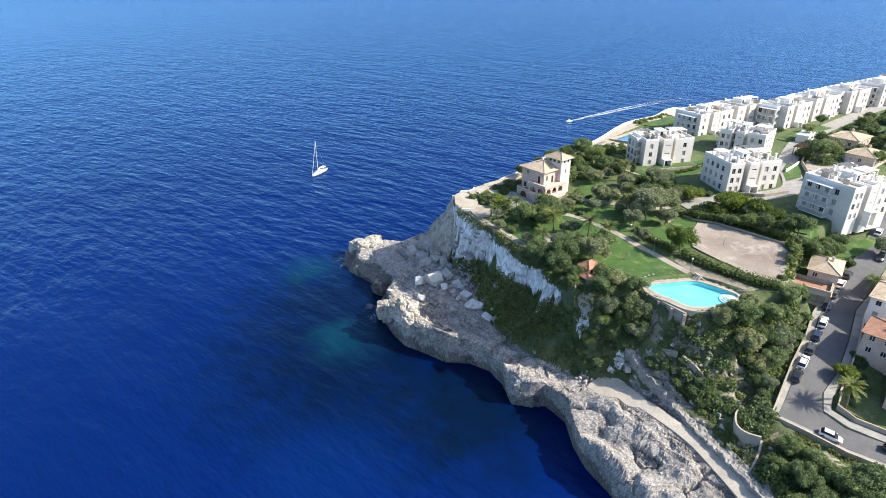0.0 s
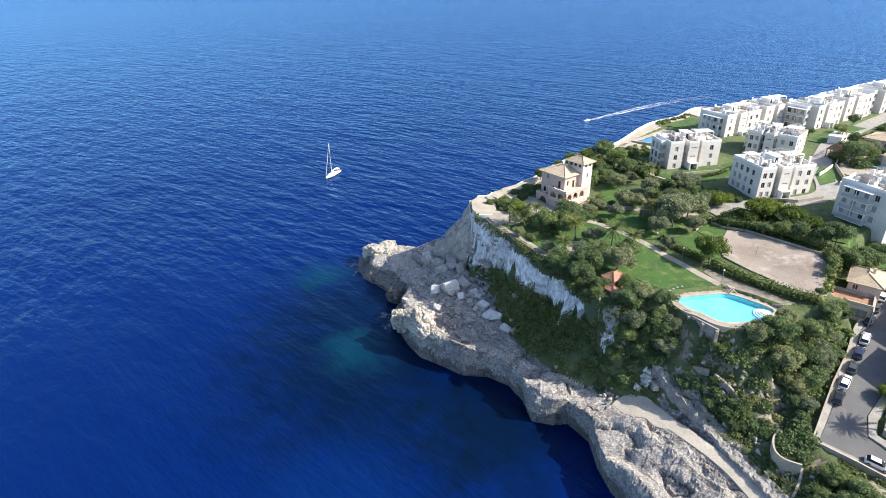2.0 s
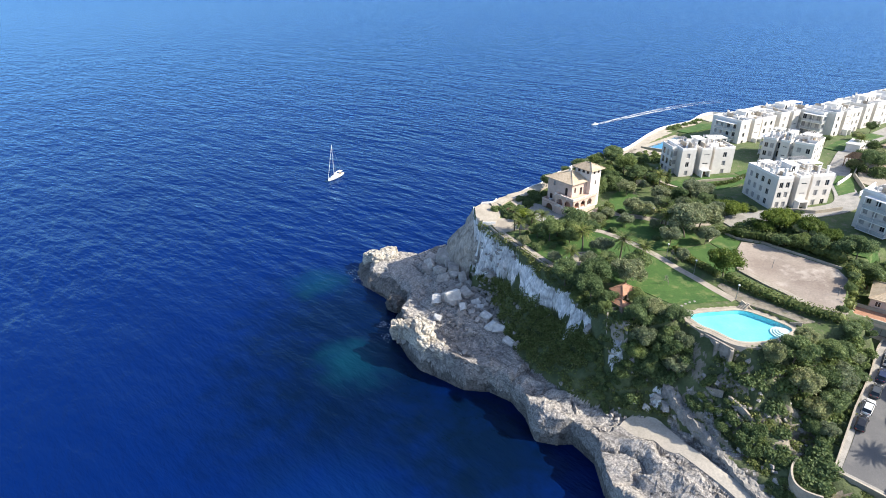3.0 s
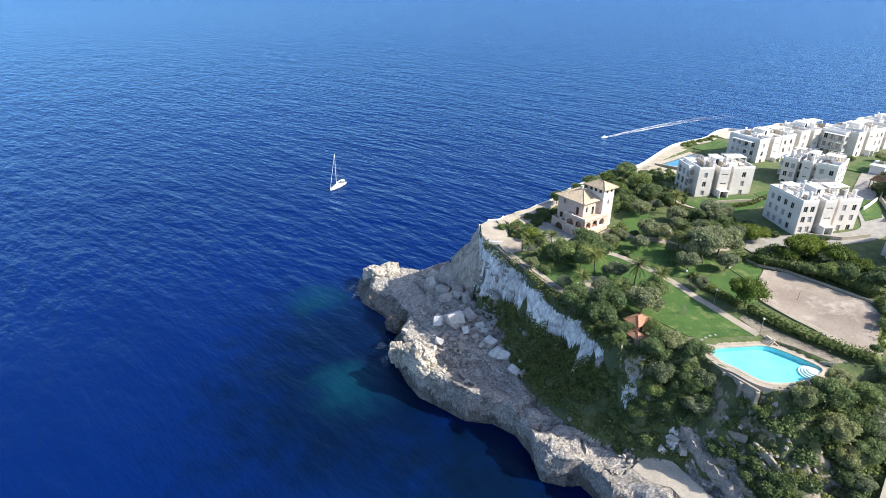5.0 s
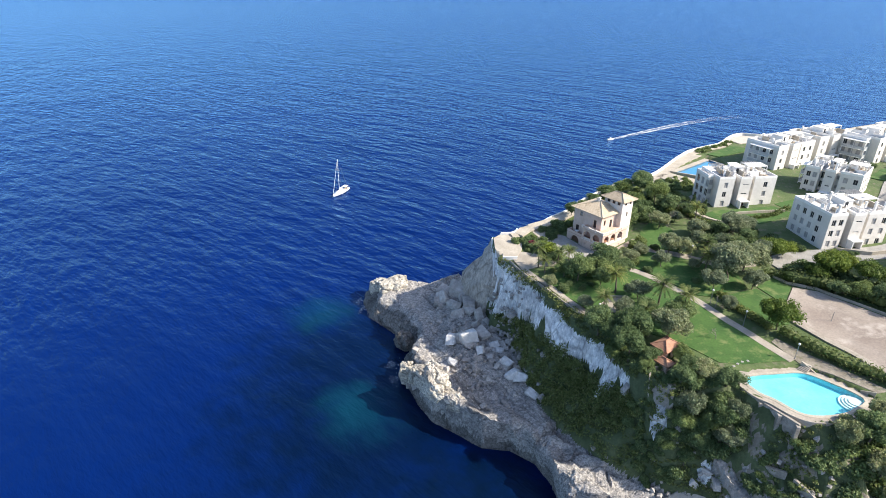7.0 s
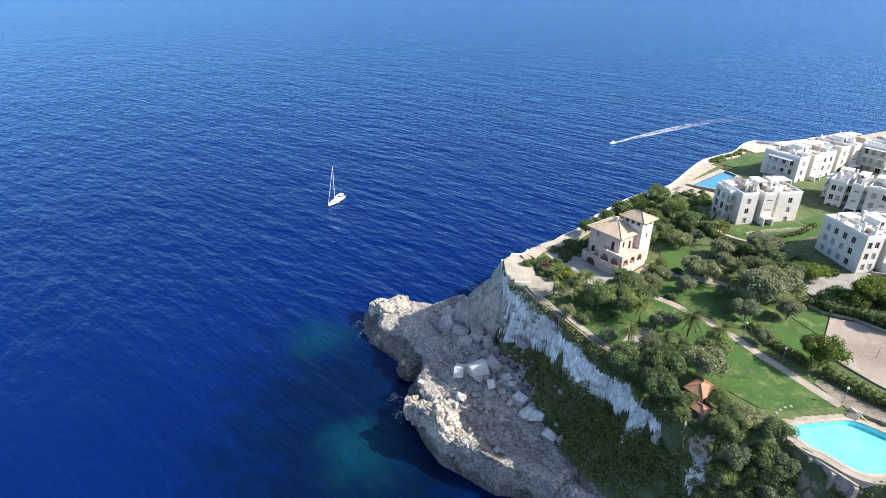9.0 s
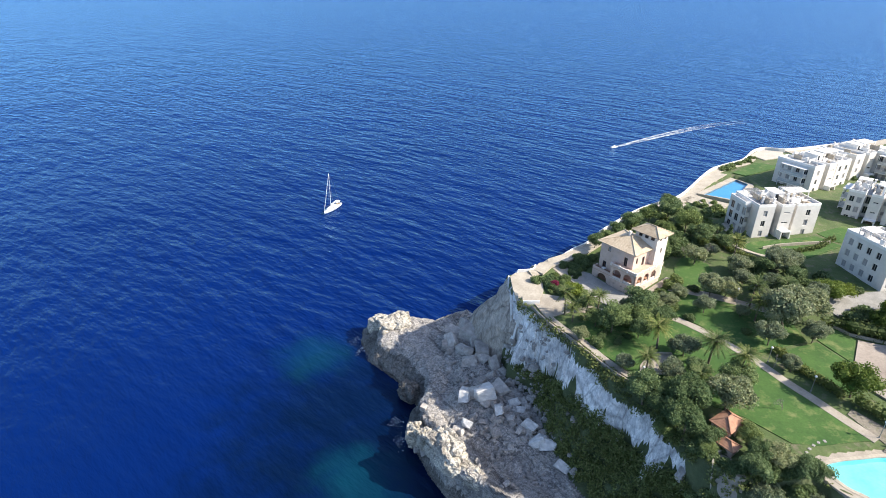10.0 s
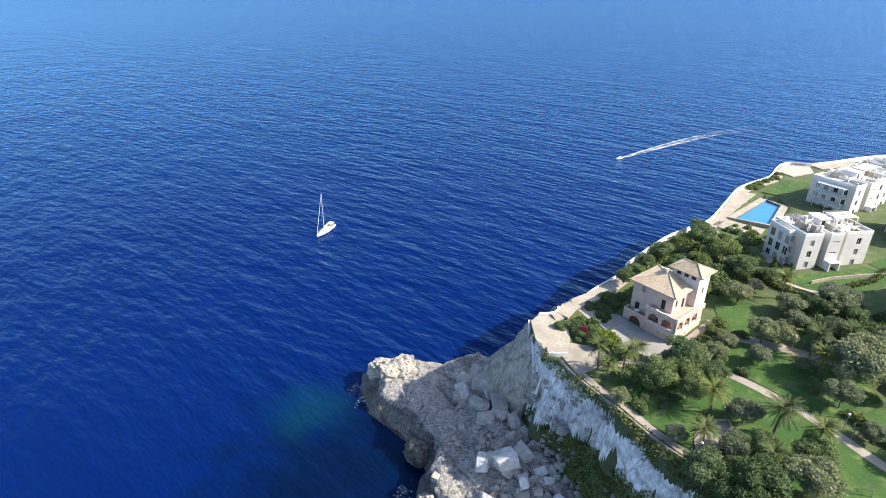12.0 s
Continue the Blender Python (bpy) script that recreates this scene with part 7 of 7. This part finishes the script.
def rubble():
    rng = np.random.default_rng(404)
    vs, fs = [], []
    src = [(np.array([v.co for v in m.vertices]), [list(p.vertices) for p in m.polygons]) for m in (stone_mesh(s) for s in range(4))]
    for k in range(1800):
        if k >= 1500:
            x, y = rng.uniform(38, 64), rng.uniform(58, 90)
            if k > 1730:
                x, y = rng.uniform(26, 42), rng.uniform(82, 92)
        elif k < 900:
            x, y = rng.normal(-4, 5), rng.normal(126, 8)
        else:
            x, y = rng.normal(-14, 6), rng.normal(148, 8)
        if min(nearest(np.array([x]), np.array([y]), SAND_LINE, False)[0][0] - 2.6, nearest(np.array([x]), np.array([y]), SAND_PATCH)[0][0] - 0.8) < 0 or inside(np.array([x]), np.array([y]), SAND_PATCH)[0]:
            continue
        if inside(np.array([x]), np.array([y]), RIM)[0] or not inside(np.array([x]), np.array([y]), COAST)[0]:
            continue
        r = 0.25 + min(rng.exponential(0.22), 0.3 if k >= 1500 else 1.2)
        v, f = src[k % 4]
        q = np.array(Euler((*rng.uniform(-0.5, 0.5, 2), rng.uniform(0, 6.28))).to_matrix())
        i = len(vs)
        vs += ((v * (1, 0.8, 0.7) * r) @ q.T + (x, y, height1(x, y) + 0.2 * r)).tolist()
        fs += [[a + i for a in g] for g in f]
    me = bpy.data.meshes.new("rubble")
    me.from_pydata(vs, [], fs)
    me.materials.append(M_BOULDER)
    return tagged(new("rubble", me), "loose grey limestone rubble below the cliff and on the slope", "rubble", kind="stuff")


def stone_mesh(seed):
    rng = np.random.default_rng(seed + 50)
    bm = bmesh.new()
    for k in range(8):
        corner = np.array([k & 1, k >> 1 & 1, k >> 2 & 1]) * 1.5 - 0.75
        bm.verts.new(corner + rng.uniform(-0.32, 0.32, 3))
    bmesh.ops.convex_hull(bm, input=bm.verts)
    bmesh.ops.delete(bm, geom=[v for v in bm.verts if not v.link_faces], context="VERTS")
    me = bpy.data.meshes.new("stone")
    bm.to_mesh(me)
    bm.free()
    return me


rubble()

for k, (x, y) in enumerate(((44.4, 101.6), (45.4, 102.4), (46.5, 103.1), (43.6, 100.7), (47.7, 103.5))):
    ob = part("stepping_stone", box(-0.3, 0.3, -0.24, 0.24, -0.1, 0.03, 0.03), M_PAVE)
    ob.matrix_basis = pose(x, y, height1(x, y) + 0.14, 0, 0, 30 + 17 * k)
    tagged(ob, "pale stepping stone in the lawn by the pool", "stepping stone", "stepping stones")



def gate_hut(x, y, rot):
    """A small white flat-roofed porter's hut with a window band and a door."""
    root = base("gate_hut", pose(x, y, height1(x, y), 0, 0, rot), "small white flat-roofed hut beside the drive", "hut")
    part("wall", box(-4.2, 4.2, -2.2, 2.2, -0.6, 2.9, 0.04), M_WHITE, root)
    part("roof", box(-4.5, 4.5, -2.5, 2.5, 2.9, 3.15, 0.05), M_WHITE, root)
    part("door", box(-2.6, -1.7, -2.26, -2.19, 0, 2.05, 0.02), M_BROWN, root)
    for u in (-0.6, 1.4):
        w = part("window", box(u, u + 1.5, -2.26, -2.19, 1.0, 2.1, 0.01), M_FRAME, root)
        part("pane", box(u + 0.1, u + 1.4, -2.28, -2.255, 1.1, 2.0), M_GLASSDARK, w)
    return root


def pergola(x, y, rot, w, d):
    """Timber posts and beams with open slats above."""
    root = base("pergola", pose(x, y, height1(x, y) + 0.15, 0, 0, rot), "dark weathered timber pergola over a sandy yard", "pergola")
    for u in (-w / 2, 0, w / 2):
        for v in (-d / 2, d / 2):
            part("post", box(u - 0.12, u + 0.12, v - 0.12, v + 0.12, -0.3, 2.6, 0.02), M_BROWN, root)
    for v in (-d / 2, d / 2):
        part("beam", box(-w / 2 - 0.5, w / 2 + 0.5, v - 0.1, v + 0.1, 2.6, 2.85, 0.02), M_BROWN, root)
    for k in range(int(w / 0.6) + 1):
        u = -w / 2 + 0.6 * k
        part("slat", box(u - 0.07, u + 0.07, -d / 2 - 0.5, d / 2 + 0.5, 2.85, 3.0, 0.01), M_TIMBER, root)
    return root


M_TIMBER = surface("weathered pergola timber", (0.10, 0.065, 0.04), (0.17, 0.115, 0.075), 0.8, 8.0, 0.85, 0.2, 0.004)
gate_hut(131, 206, 50)
pergola(122.5, 188, 47, 9, 5)
wall_line("garden_wall", [(107.6, 168.7), (110.4, 171.4), (115.5, 176.9)], 0.35, 1.3, M_WHITE, "low white garden wall beside the entrance drive", 0.8)
wall_line("garden_wall", [(109.6, 159.8), (113.4, 163.4), (118.5, 168.5)], 0.35, 1.5, M_WHITE, "low white garden wall beside the entrance drive", 0.8)
# ---- cars ----


def paint(name, c, rough=0.25):
    m, nt, p = base_mat(name, rough)
    col = ramp(nt, tex(nt, "noise", 2.0, 4), [(0.3, tuple(v * 0.9 for v in c)), (0.7, c)])
    nt.links.new(col, p.inputs["Base Color"])
    p.inputs["Coat Weight"].default_value = 0.5
    return m


PAINTS = {"white": paint("white car paint", (0.78, 0.78, 0.77)), "black": paint("black car paint", (0.02, 0.02, 0.024)), "blue": paint("dark blue car paint", (0.03, 0.04, 0.09)), "grey": paint("dark grey car paint", (0.07, 0.075, 0.08))}
M_TYRE = surface("black rubber", (0.015, 0.015, 0.015), (0.03, 0.03, 0.03), 2, 10, 0.9, 0)
M_LIGHT = surface("clear lamp lens", (0.55, 0.55, 0.55), (0.7, 0.7, 0.7), 3, 10, 0.1, 0)
M_REDLIGHT = surface("red lamp lens", (0.35, 0.02, 0.02), (0.45, 0.03, 0.03), 3, 10, 0.15, 0)


def loft(bm, rows):
    """Skin a row of equal rings."""
    vr = [[bm.verts.new(p) for p in r] for r in rows]
    n = len(vr[0])
    for a, b in zip(vr, vr[1:]):
        for k in range(n):
            bm.faces.new((a[k], a[(k + 1) % n], b[(k + 1) % n], b[k]))
    bm.faces.new(vr[0][::-1])
    bm.faces.new(vr[-1])
    bmesh.ops.recalc_face_normals(bm, faces=bm.faces)


def make_car(colour):
    root = base("car", Matrix(), f"parked {'dark blue' if colour == 'blue' else 'dark grey' if colour == 'grey' else colour} hatchback car at the street edge", "car", "parked cars")
    bm = bmesh.new()
    rows = []
    for x, w, z0, z1 in ((-2.1, 0.70, 0.42, 0.78), (-1.95, 0.82, 0.30, 0.95), (-1.2, 0.87, 0.24, 1.0), (0.0, 0.88, 0.24, 0.98), (1.0, 0.87, 0.24, 0.93), (1.75, 0.82, 0.28, 0.80), (2.1, 0.68, 0.40, 0.66)):
        rows.append([(x, -w, z0), (x, w, z0), (x, w * 1.0, (z0 + z1) / 2), (x, w * 0.93, z1), (x, -w * 0.93, z1), (x, -w, (z0 + z1) / 2)])
    loft(bm, rows)
    part("body", bm, PAINTS[colour], root, smooth=True)
    bm = bmesh.new()
    rows = []
    for x, w, z in ((-1.9, 0.76, 0.97), (-1.45, 0.66, 1.42), (-0.4, 0.66, 1.48), (0.35, 0.66, 1.42), (1.15, 0.74, 0.93)):
        rows.append([(x, -0.8, 0.90), (x, 0.8, 0.90), (x, w, z), (x, -w, z)])
    loft(bm, rows)
    part("glasshouse", bm, M_GLASSDARK, root)
    part("roof", box(-1.42, 0.32, -0.63, 0.63, 1.44, 1.51, 0.03), PAINTS[colour], root)
    for x in (-1.3, 1.3):
        for y in (-0.84, 0.84):
            bm = bmesh.new()
            add_tube(bm, (x, y - 0.1, 0.31), (x, y + 0.1, 0.31), 0.31, 0.31, 14)
            wheel = part("wheel", bm, M_TYRE, root)
            bm = bmesh.new()
            add_tube(bm, (x, y - 0.115, 0.31), (x, y + 0.115, 0.31), 0.19, 0.19, 10)
            part("rim", bm, M_METAL, wheel)
    for y in (-0.55, 0.55):
        part("headlight", box(1.93, 2.09, y - 0.16, y + 0.16, 0.58, 0.72, 0.02), M_LIGHT, root)
        part("tail_light", box(-2.07, -1.93, y - 0.14, y + 0.14, 0.68, 0.88, 0.02), M_REDLIGHT, root)
        part("mirror", box(0.75, 0.92, y * 1.7 - 0.1, y * 1.7 + 0.1, 0.95, 1.07, 0.02), PAINTS[colour], root)
    return root


CARS = {c: [make_car(c), False] for c in PAINTS}
for x, y, c, head in ((100.6, 112.3, "black", 48), (97.0, 108.3, "white", 48), (93.5, 104.3, "grey", 49), (89.9, 99.9, "blue", 50), (86.2, 94.0, "white", 55), (83.0, 89.9, "blue", 54), (80.0, 85.9, "grey", 53), (76.9, 82.1, "white", 52), (74.2, 78.6, "black", 54),
                      (75.1, 64.5, "white", -32), (118.8, 132.3, "white", 50), (113.3, 120.4, "grey", 230), (85.9, 61.7, "black", -28)):
    z0 = height1(x, y) + 0.28
    ca, sa = math.cos(radians(head)), math.sin(radians(head))
    dz = (height1(x + ca * 1.3, y + sa * 1.3) - height1(x - ca * 1.3, y - sa * 1.3)) / 2.6
    m = Matrix.Translation((x, y, z0 + 0.02)) @ Matrix.Rotation(radians(head), 4, "Z") @ Matrix.Rotation(-math.atan(dz), 4, "Y")
    proto, placed = CARS[c]
    if not placed:
        proto.matrix_basis = m
        CARS[c][1] = True
    else:
        copy_thing(proto, m)

# ---- lamps, posts, small things ----


def garden_lamp(x, y, high=3.4):
    root = base("garden_lamp", pose(x, y, height1(x, y) + 0.15), "slim garden lamp post with a white globe", "lamp post", "garden lamps")
    bm = bmesh.new()
    add_tube(bm, (0, 0, -0.2), (0, 0, high), 0.07, 0.05, 8)
    add_tube(bm, (0, 0, -0.2), (0, 0, 0.3), 0.14, 0.12, 8)
    part("post", bm, M_METAL, root)
    bm = bmesh.new()
    bmesh.ops.create_uvsphere(bm, u_segments=12, v_segments=8, radius=0.24, matrix=Matrix.Translation((0, 0, high + 0.2)))
    part("globe", bm, M_WHITE, root, smooth=True)
    return root


for x, y in ((45.8, 123.6), (46.4, 144.8), (57.2, 105.0), (50.6, 115.6), (19.2, 115.8)):
    garden_lamp(x, y)
for k, (x, y) in enumerate(((70.0, 118.6), (79.6, 106.4))):
    root = base("net_post", pose(x, y, height1(x, y) + 0.25), "thin metal net post on the sandy court", "post", "net posts")
    bm = bmesh.new()
    add_tube(bm, (0, 0, -0.2), (0, 0, 2.4), 0.06, 0.05, 8)
    part("pole", bm, M_METAL, root)
    bm = bmesh.new()
    add_tube(bm, (0, 0, -0.1), (0, 0, 0.12), 0.16, 0.12, 8)
    part("socket", bm, M_METAL, root)


def agave(x, y, r, seed):
    rng = np.random.default_rng(seed)
    vs, fs = [], []
    for k in range(26):
        a, up = k * 2.4, rng.uniform(0.25, 1.2)
        d = np.array((math.cos(a) * math.cos(up), math.sin(a) * math.cos(up), math.sin(up)))
        s = np.array((-math.sin(a), math.cos(a), 0)) * 0.12
        i = len(vs)
        vs += [(d * 0.05 - s).tolist(), (d * 0.05 + s).tolist(), (d * r * 0.6 + s * 0.9).tolist(), (d * r).tolist(), (d * r * 0.6 - s * 0.9).tolist()]
        fs += [[i, i + 1, i + 2, i + 3, i + 4]]
    me = bpy.data.meshes.new("agave")
    me.from_pydata(vs, [], fs)
    me.materials.append(M_OLIVE)
    ob = new("agave", me)
    ob.matrix_basis = pose(x, y, height1(x, y))
    return tagged(ob, "spiky grey-green agave rosette on the slope", "agave", "agaves")


for k, (x, y, r) in enumerate(((58.7, 60.6, 2.2), (60.0, 58.8, 1.8), (57.2, 59.4, 1.8), (59.4, 74, 1.4), (63.5, 60.4, 1.5), (55.8, 62.8, 1.6), (54.8, 66.2, 1.3), (57.0, 66.8, 1.2), (52.8, 78.6, 1.2), (56.6, 77.2, 1.3))):
    agave(x, y, r, 500 + k)

# ---- boats and foam ----
M_TEAK = surface("weathered teak", (0.25, 0.17, 0.10), (0.36, 0.26, 0.17), 1.0, 8.0, 0.8, 0.2, 0.003)


def sail_yacht():
    root = base("sailing_yacht", pose(-89.4, 265.8, 0.0, 0, 0, 254.6), "white sailing yacht with bare mast and furled sails", "sailing boat")
    bm = bmesh.new()
    rows = []
    for x, w, zk, zd in ((-6.8, 1.25, 0.0, 1.15), (-5, 1.7, -0.4, 1.15), (-2, 2.05, -0.6, 1.2), (1, 2.05, -0.6, 1.3), (4, 1.45, -0.5, 1.45), (6.2, 0.55, -0.2, 1.6), (7.2, 0.06, 0.5, 1.7)):
        rows.append([(x, -w, zd), (x, -w * 0.95, zd * 0.4), (x, 0, zk), (x, w * 0.95, zd * 0.4), (x, w, zd)])
    loft(bm, rows)
    hull = part("hull", bm, PAINTS["white"], root, smooth=True)
    bm = bmesh.new()
    loft(bm, [[(x, -w * 1.01, z), (x, -w * 1.01, z + 0.16), (x, w * 1.01, z + 0.16), (x, w * 1.01, z)] for x, w, z in ((-6.6, 1.27, 0.7), (-2, 2.02, 0.72), (1, 2.02, 0.78), (4, 1.43, 0.9), (6.4, 0.48, 1.05))])
    part("stripe", bm, PAINTS["blue"], hull)
    bm = bmesh.new()
    loft(bm, [[(x, -w, 1.1), (x, w, 1.1), (x, w * 0.8, z), (x, -w * 0.8, z)] for x, w, z in ((-2.4, 1.25, 1.75), (0.5, 1.25, 1.85), (3.2, 0.8, 1.7), (4.2, 0.4, 1.5))])
    cabin = part("cabin", bm, M_WHITE, root)
    for y in (-1.16, 1.12):
        part("cabin_window", box(-1.6, 1.8, y, y + 0.04, 1.42, 1.64), M_GLASSDARK, cabin)
    part("cockpit", box(-6.0, -2.7, -0.85, 0.85, 1.02, 1.26, 0.03), M_TEAK, root)
    bm = bmesh.new()
    for y in (-1.0, 1.0):
        add_tube(bm, (-3.0, y, 1.2), (-3.0, y, 2.6), 0.03, 0.03, 6)
        add_tube(bm, (-5.4, y, 1.2), (-5.4, y, 2.6), 0.03, 0.03, 6)
    add_box(bm, -5.6, -2.8, -1.15, 1.15, 2.6, 2.7)
    part("bimini", bm, M_WHITE, root)
    bm = bmesh.new()
    add_tube(bm, (1.2, 0, 1.2), (1.0, 0, 18.5), 0.14, 0.09, 8)
    for z in (7, 12.5):
        add_tube(bm, (1.1, -0.95, z), (1.1, 0.95, z), 0.05, 0.05, 6)
    part("mast", bm, M_WHITE, root)
    bm = bmesh.new()
    add_tube(bm, (1.0, 0, 2.7), (-4.6, 0, 2.9), 0.10, 0.09, 8)
    part("boom", bm, M_WHITE, root)
    bm = bmesh.new()
    add_tube(bm, (0.8, 0, 2.95), (-4.4, 0, 3.12), 0.26, 0.14, 8)
    part("furled_sail", bm, M_WHITE, root)
    bm = bmesh.new()
    add_tube(bm, (7.0, 0, 1.75), (1.0, 0, 18.2), 0.10, 0.07, 6)
    part("furled_jib", bm, M_WHITE, root)
    bm = bmesh.new()
    add_tube(bm, (-6.7, 0, 1.2), (1.0, 0, 18.4), 0.03, 0.03, 5)
    for y in (-1.9, 1.9):
        add_tube(bm, (0.9, y, 1.3), (1.1, y * 0.5, 7), 0.025, 0.025, 5)
        add_tube(bm, (1.1, y * 0.5, 7), (1.0, 0, 17.5), 0.025, 0.025, 5)
    part("rigging", bm, M_METAL, root)
    bm = bmesh.new()
    for y in (-1, 1):
        prev = None
        for x, w in ((-6.6, 1.25), (-4, 1.85), (-1, 2.0), (2, 1.85), (5, 1.05), (7, 0.15)):
            p = (x, y * w, 1.25 + 0.06 * x if x > 0 else 1.2)
            q = (p[0], p[1], p[2] + 0.65)
            add_tube(bm, p, q, 0.02, 0.02, 5)
            if prev:
                add_tube(bm, prev, q, 0.015, 0.015, 5)
            prev = q
    part("guard_rail", bm, M_METAL, root)
    return root


sail_yacht()
M_FOAM = surface("white sea foam", (0.55, 0.62, 0.68), (0.80, 0.84, 0.86), 0.5, 3.0, 0.9, 0)


def foam(name, n, along, label, seed):
    """Loose flakes of foam lying on the water."""
    rng = np.random.default_rng(seed)
    vs, fs = [], []
    for _ in range(n):
        x, y, r = along(rng)
        m = int(rng.integers(5, 8))
        a0 = rng.uniform(0, 6.28)
        i = len(vs)
        z = rng.uniform(0.05, 0.16)
        for k in range(m):
            a = 2 * math.pi * k / m
            q = r * rng.uniform(0.5, 1.0)
            px, py = math.cos(a) * q * 1.7, math.sin(a) * q * 0.7
            vs.append((x + px * math.cos(a0) - py * math.sin(a0), y + px * math.sin(a0) + py * math.cos(a0), z))
        fs.append(list(range(i, i + m)))
    me = bpy.data.meshes.new(name)
    me.from_pydata(vs, [], fs)
    me.materials.append(M_FOAM)
    return tagged(new(name, me), label, "sea foam", kind="stuff")


def foam_film():
    """Torn foam: white threads with clear water showing between them."""
    m, nt, p = base_mat("torn foam film", 0.9)
    p.inputs["Base Color"].default_value = (0.72, 0.78, 0.82, 1)
    uv = nt.nodes.new("ShaderNodeTexCoord").outputs["UV"]
    sep = nt.nodes.new("ShaderNodeSeparateXYZ")
    nt.links.new(uv, sep.inputs[0])
    thread = tex(nt, "noise", 0.16, 6, 0.72, (1.0, 2.4, 1.0, 42))
    # densest along the two edges, thinning out astern
    across = ramp(nt, sep.outputs[1], [(0.0, (0, 0, 0)), (0.16, (0.9, 0.9, 0.9)), (0.36, (0.55, 0.55, 0.55)), (0.64, (0.55, 0.55, 0.55)), (0.84, (0.9, 0.9, 0.9)), (1.0, (0, 0, 0))])
    along = ramp(nt, sep.outputs[0], [(0.0, (1, 1, 1)), (0.45, (0.8, 0.8, 0.8)), (0.6, (0.55, 0.55, 0.55)), (1.0, (0.15, 0.15, 0.15))])
    cover = mix(nt, 1.0, across, along, "MULTIPLY")
    cut = ramp(nt, thread, [(0.34, (0, 0, 0)), (0.60, (1, 1, 1))])
    fac = ramp(nt, mix(nt, 1.0, cover, cut, "MULTIPLY"), [(0.08, (0, 0, 0)), (0.62, (0.62, 0.62, 0.62))])
    clear = nt.nodes.new("ShaderNodeBsdfTransparent")
    both = nt.nodes.new("ShaderNodeMixShader")
    nt.links.new(fac, both.inputs[0])
    nt.links.new(clear.outputs[0], both.inputs[1])
    nt.links.new(p.outputs[0], both.inputs[2])
    nt.links.new(both.outputs[0], nt.nodes["Material Output"].inputs["Surface"])
    return m


M_FILM = foam_film()
TRACK = smooth_line([(66, 398.6), (84, 415.5), (104, 434), (128, 454.5), (154, 474), (190, 492)], 10)


def build_wake():
    """The boat's wake: a band on the water that widens astern."""
    bm = bmesh.new()
    uv = bm.loops.layers.uv.new("along")
    rows, n = [], len(TRACK)
    p = [Vector(a) for a in TRACK]
    for k, a in enumerate(p):
        d = (p[min(k + 1, n - 1)] - p[max(k - 1, 0)]).normalized()
        w = 1.0 + 5.0 * (k / n) ** 0.7
        rows.append([bm.verts.new((*(a + Vector((-d.y, d.x)) * w * q), 0.12)) for q in (-1, -0.33, 0.33, 1)])
    for k in range(n - 1):
        for q in range(3):
            f = bm.faces.new((rows[k][q], rows[k + 1][q], rows[k + 1][q + 1], rows[k][q + 1]))
            for loop, (a, b) in zip(f.loops, ((k, q), (k + 1, q), (k + 1, q + 1), (k, q + 1))):
                loop[uv].uv = (a / (n - 1), b / 3)
    bmesh.ops.recalc_face_normals(bm, faces=bm.faces)
    return tagged(part("wake", bm, M_FILM), "long torn white wake of a motor boat", "sea foam", kind="stuff")


build_wake()


def boil_spot(rng):
    cx, cy = ((-33.5, 129.5), (-31, 124), (-49.5, 158), (-51.5, 163))[int(rng.integers(4))]
    return cx + rng.normal() * 0.9, cy + rng.normal() * 1.5, rng.uniform(0.06, 0.22)


foam("shore_foam", 110, boil_spot, "white foam washing round the low rocks", 601)
boat = base("motor_boat", pose(63.5, 396.2, 0.0, 0, 0, 223), "small white open motor boat ahead of its wake", "motor boat")
bm = bmesh.new()
loft(bm, [[(x, -w, z), (x, -w * 0.7, -0.2), (x, w * 0.7, -0.2), (x, w, z)] for x, w, z in ((-3, 1.0, 0.7), (0, 1.15, 0.75), (2, 0.8, 0.95), (3.2, 0.08, 1.15))])
part("hull", bm, PAINTS["white"], boat, smooth=True)
part("console", box(-0.6, 0.2, -0.4, 0.4, 0.6, 1.5, 0.05), M_WHITE, boat)
part("outboard_motor", box(-3.4, -3.0, -0.2, 0.2, 0.1, 1.1, 0.05), M_TYRE, boat)
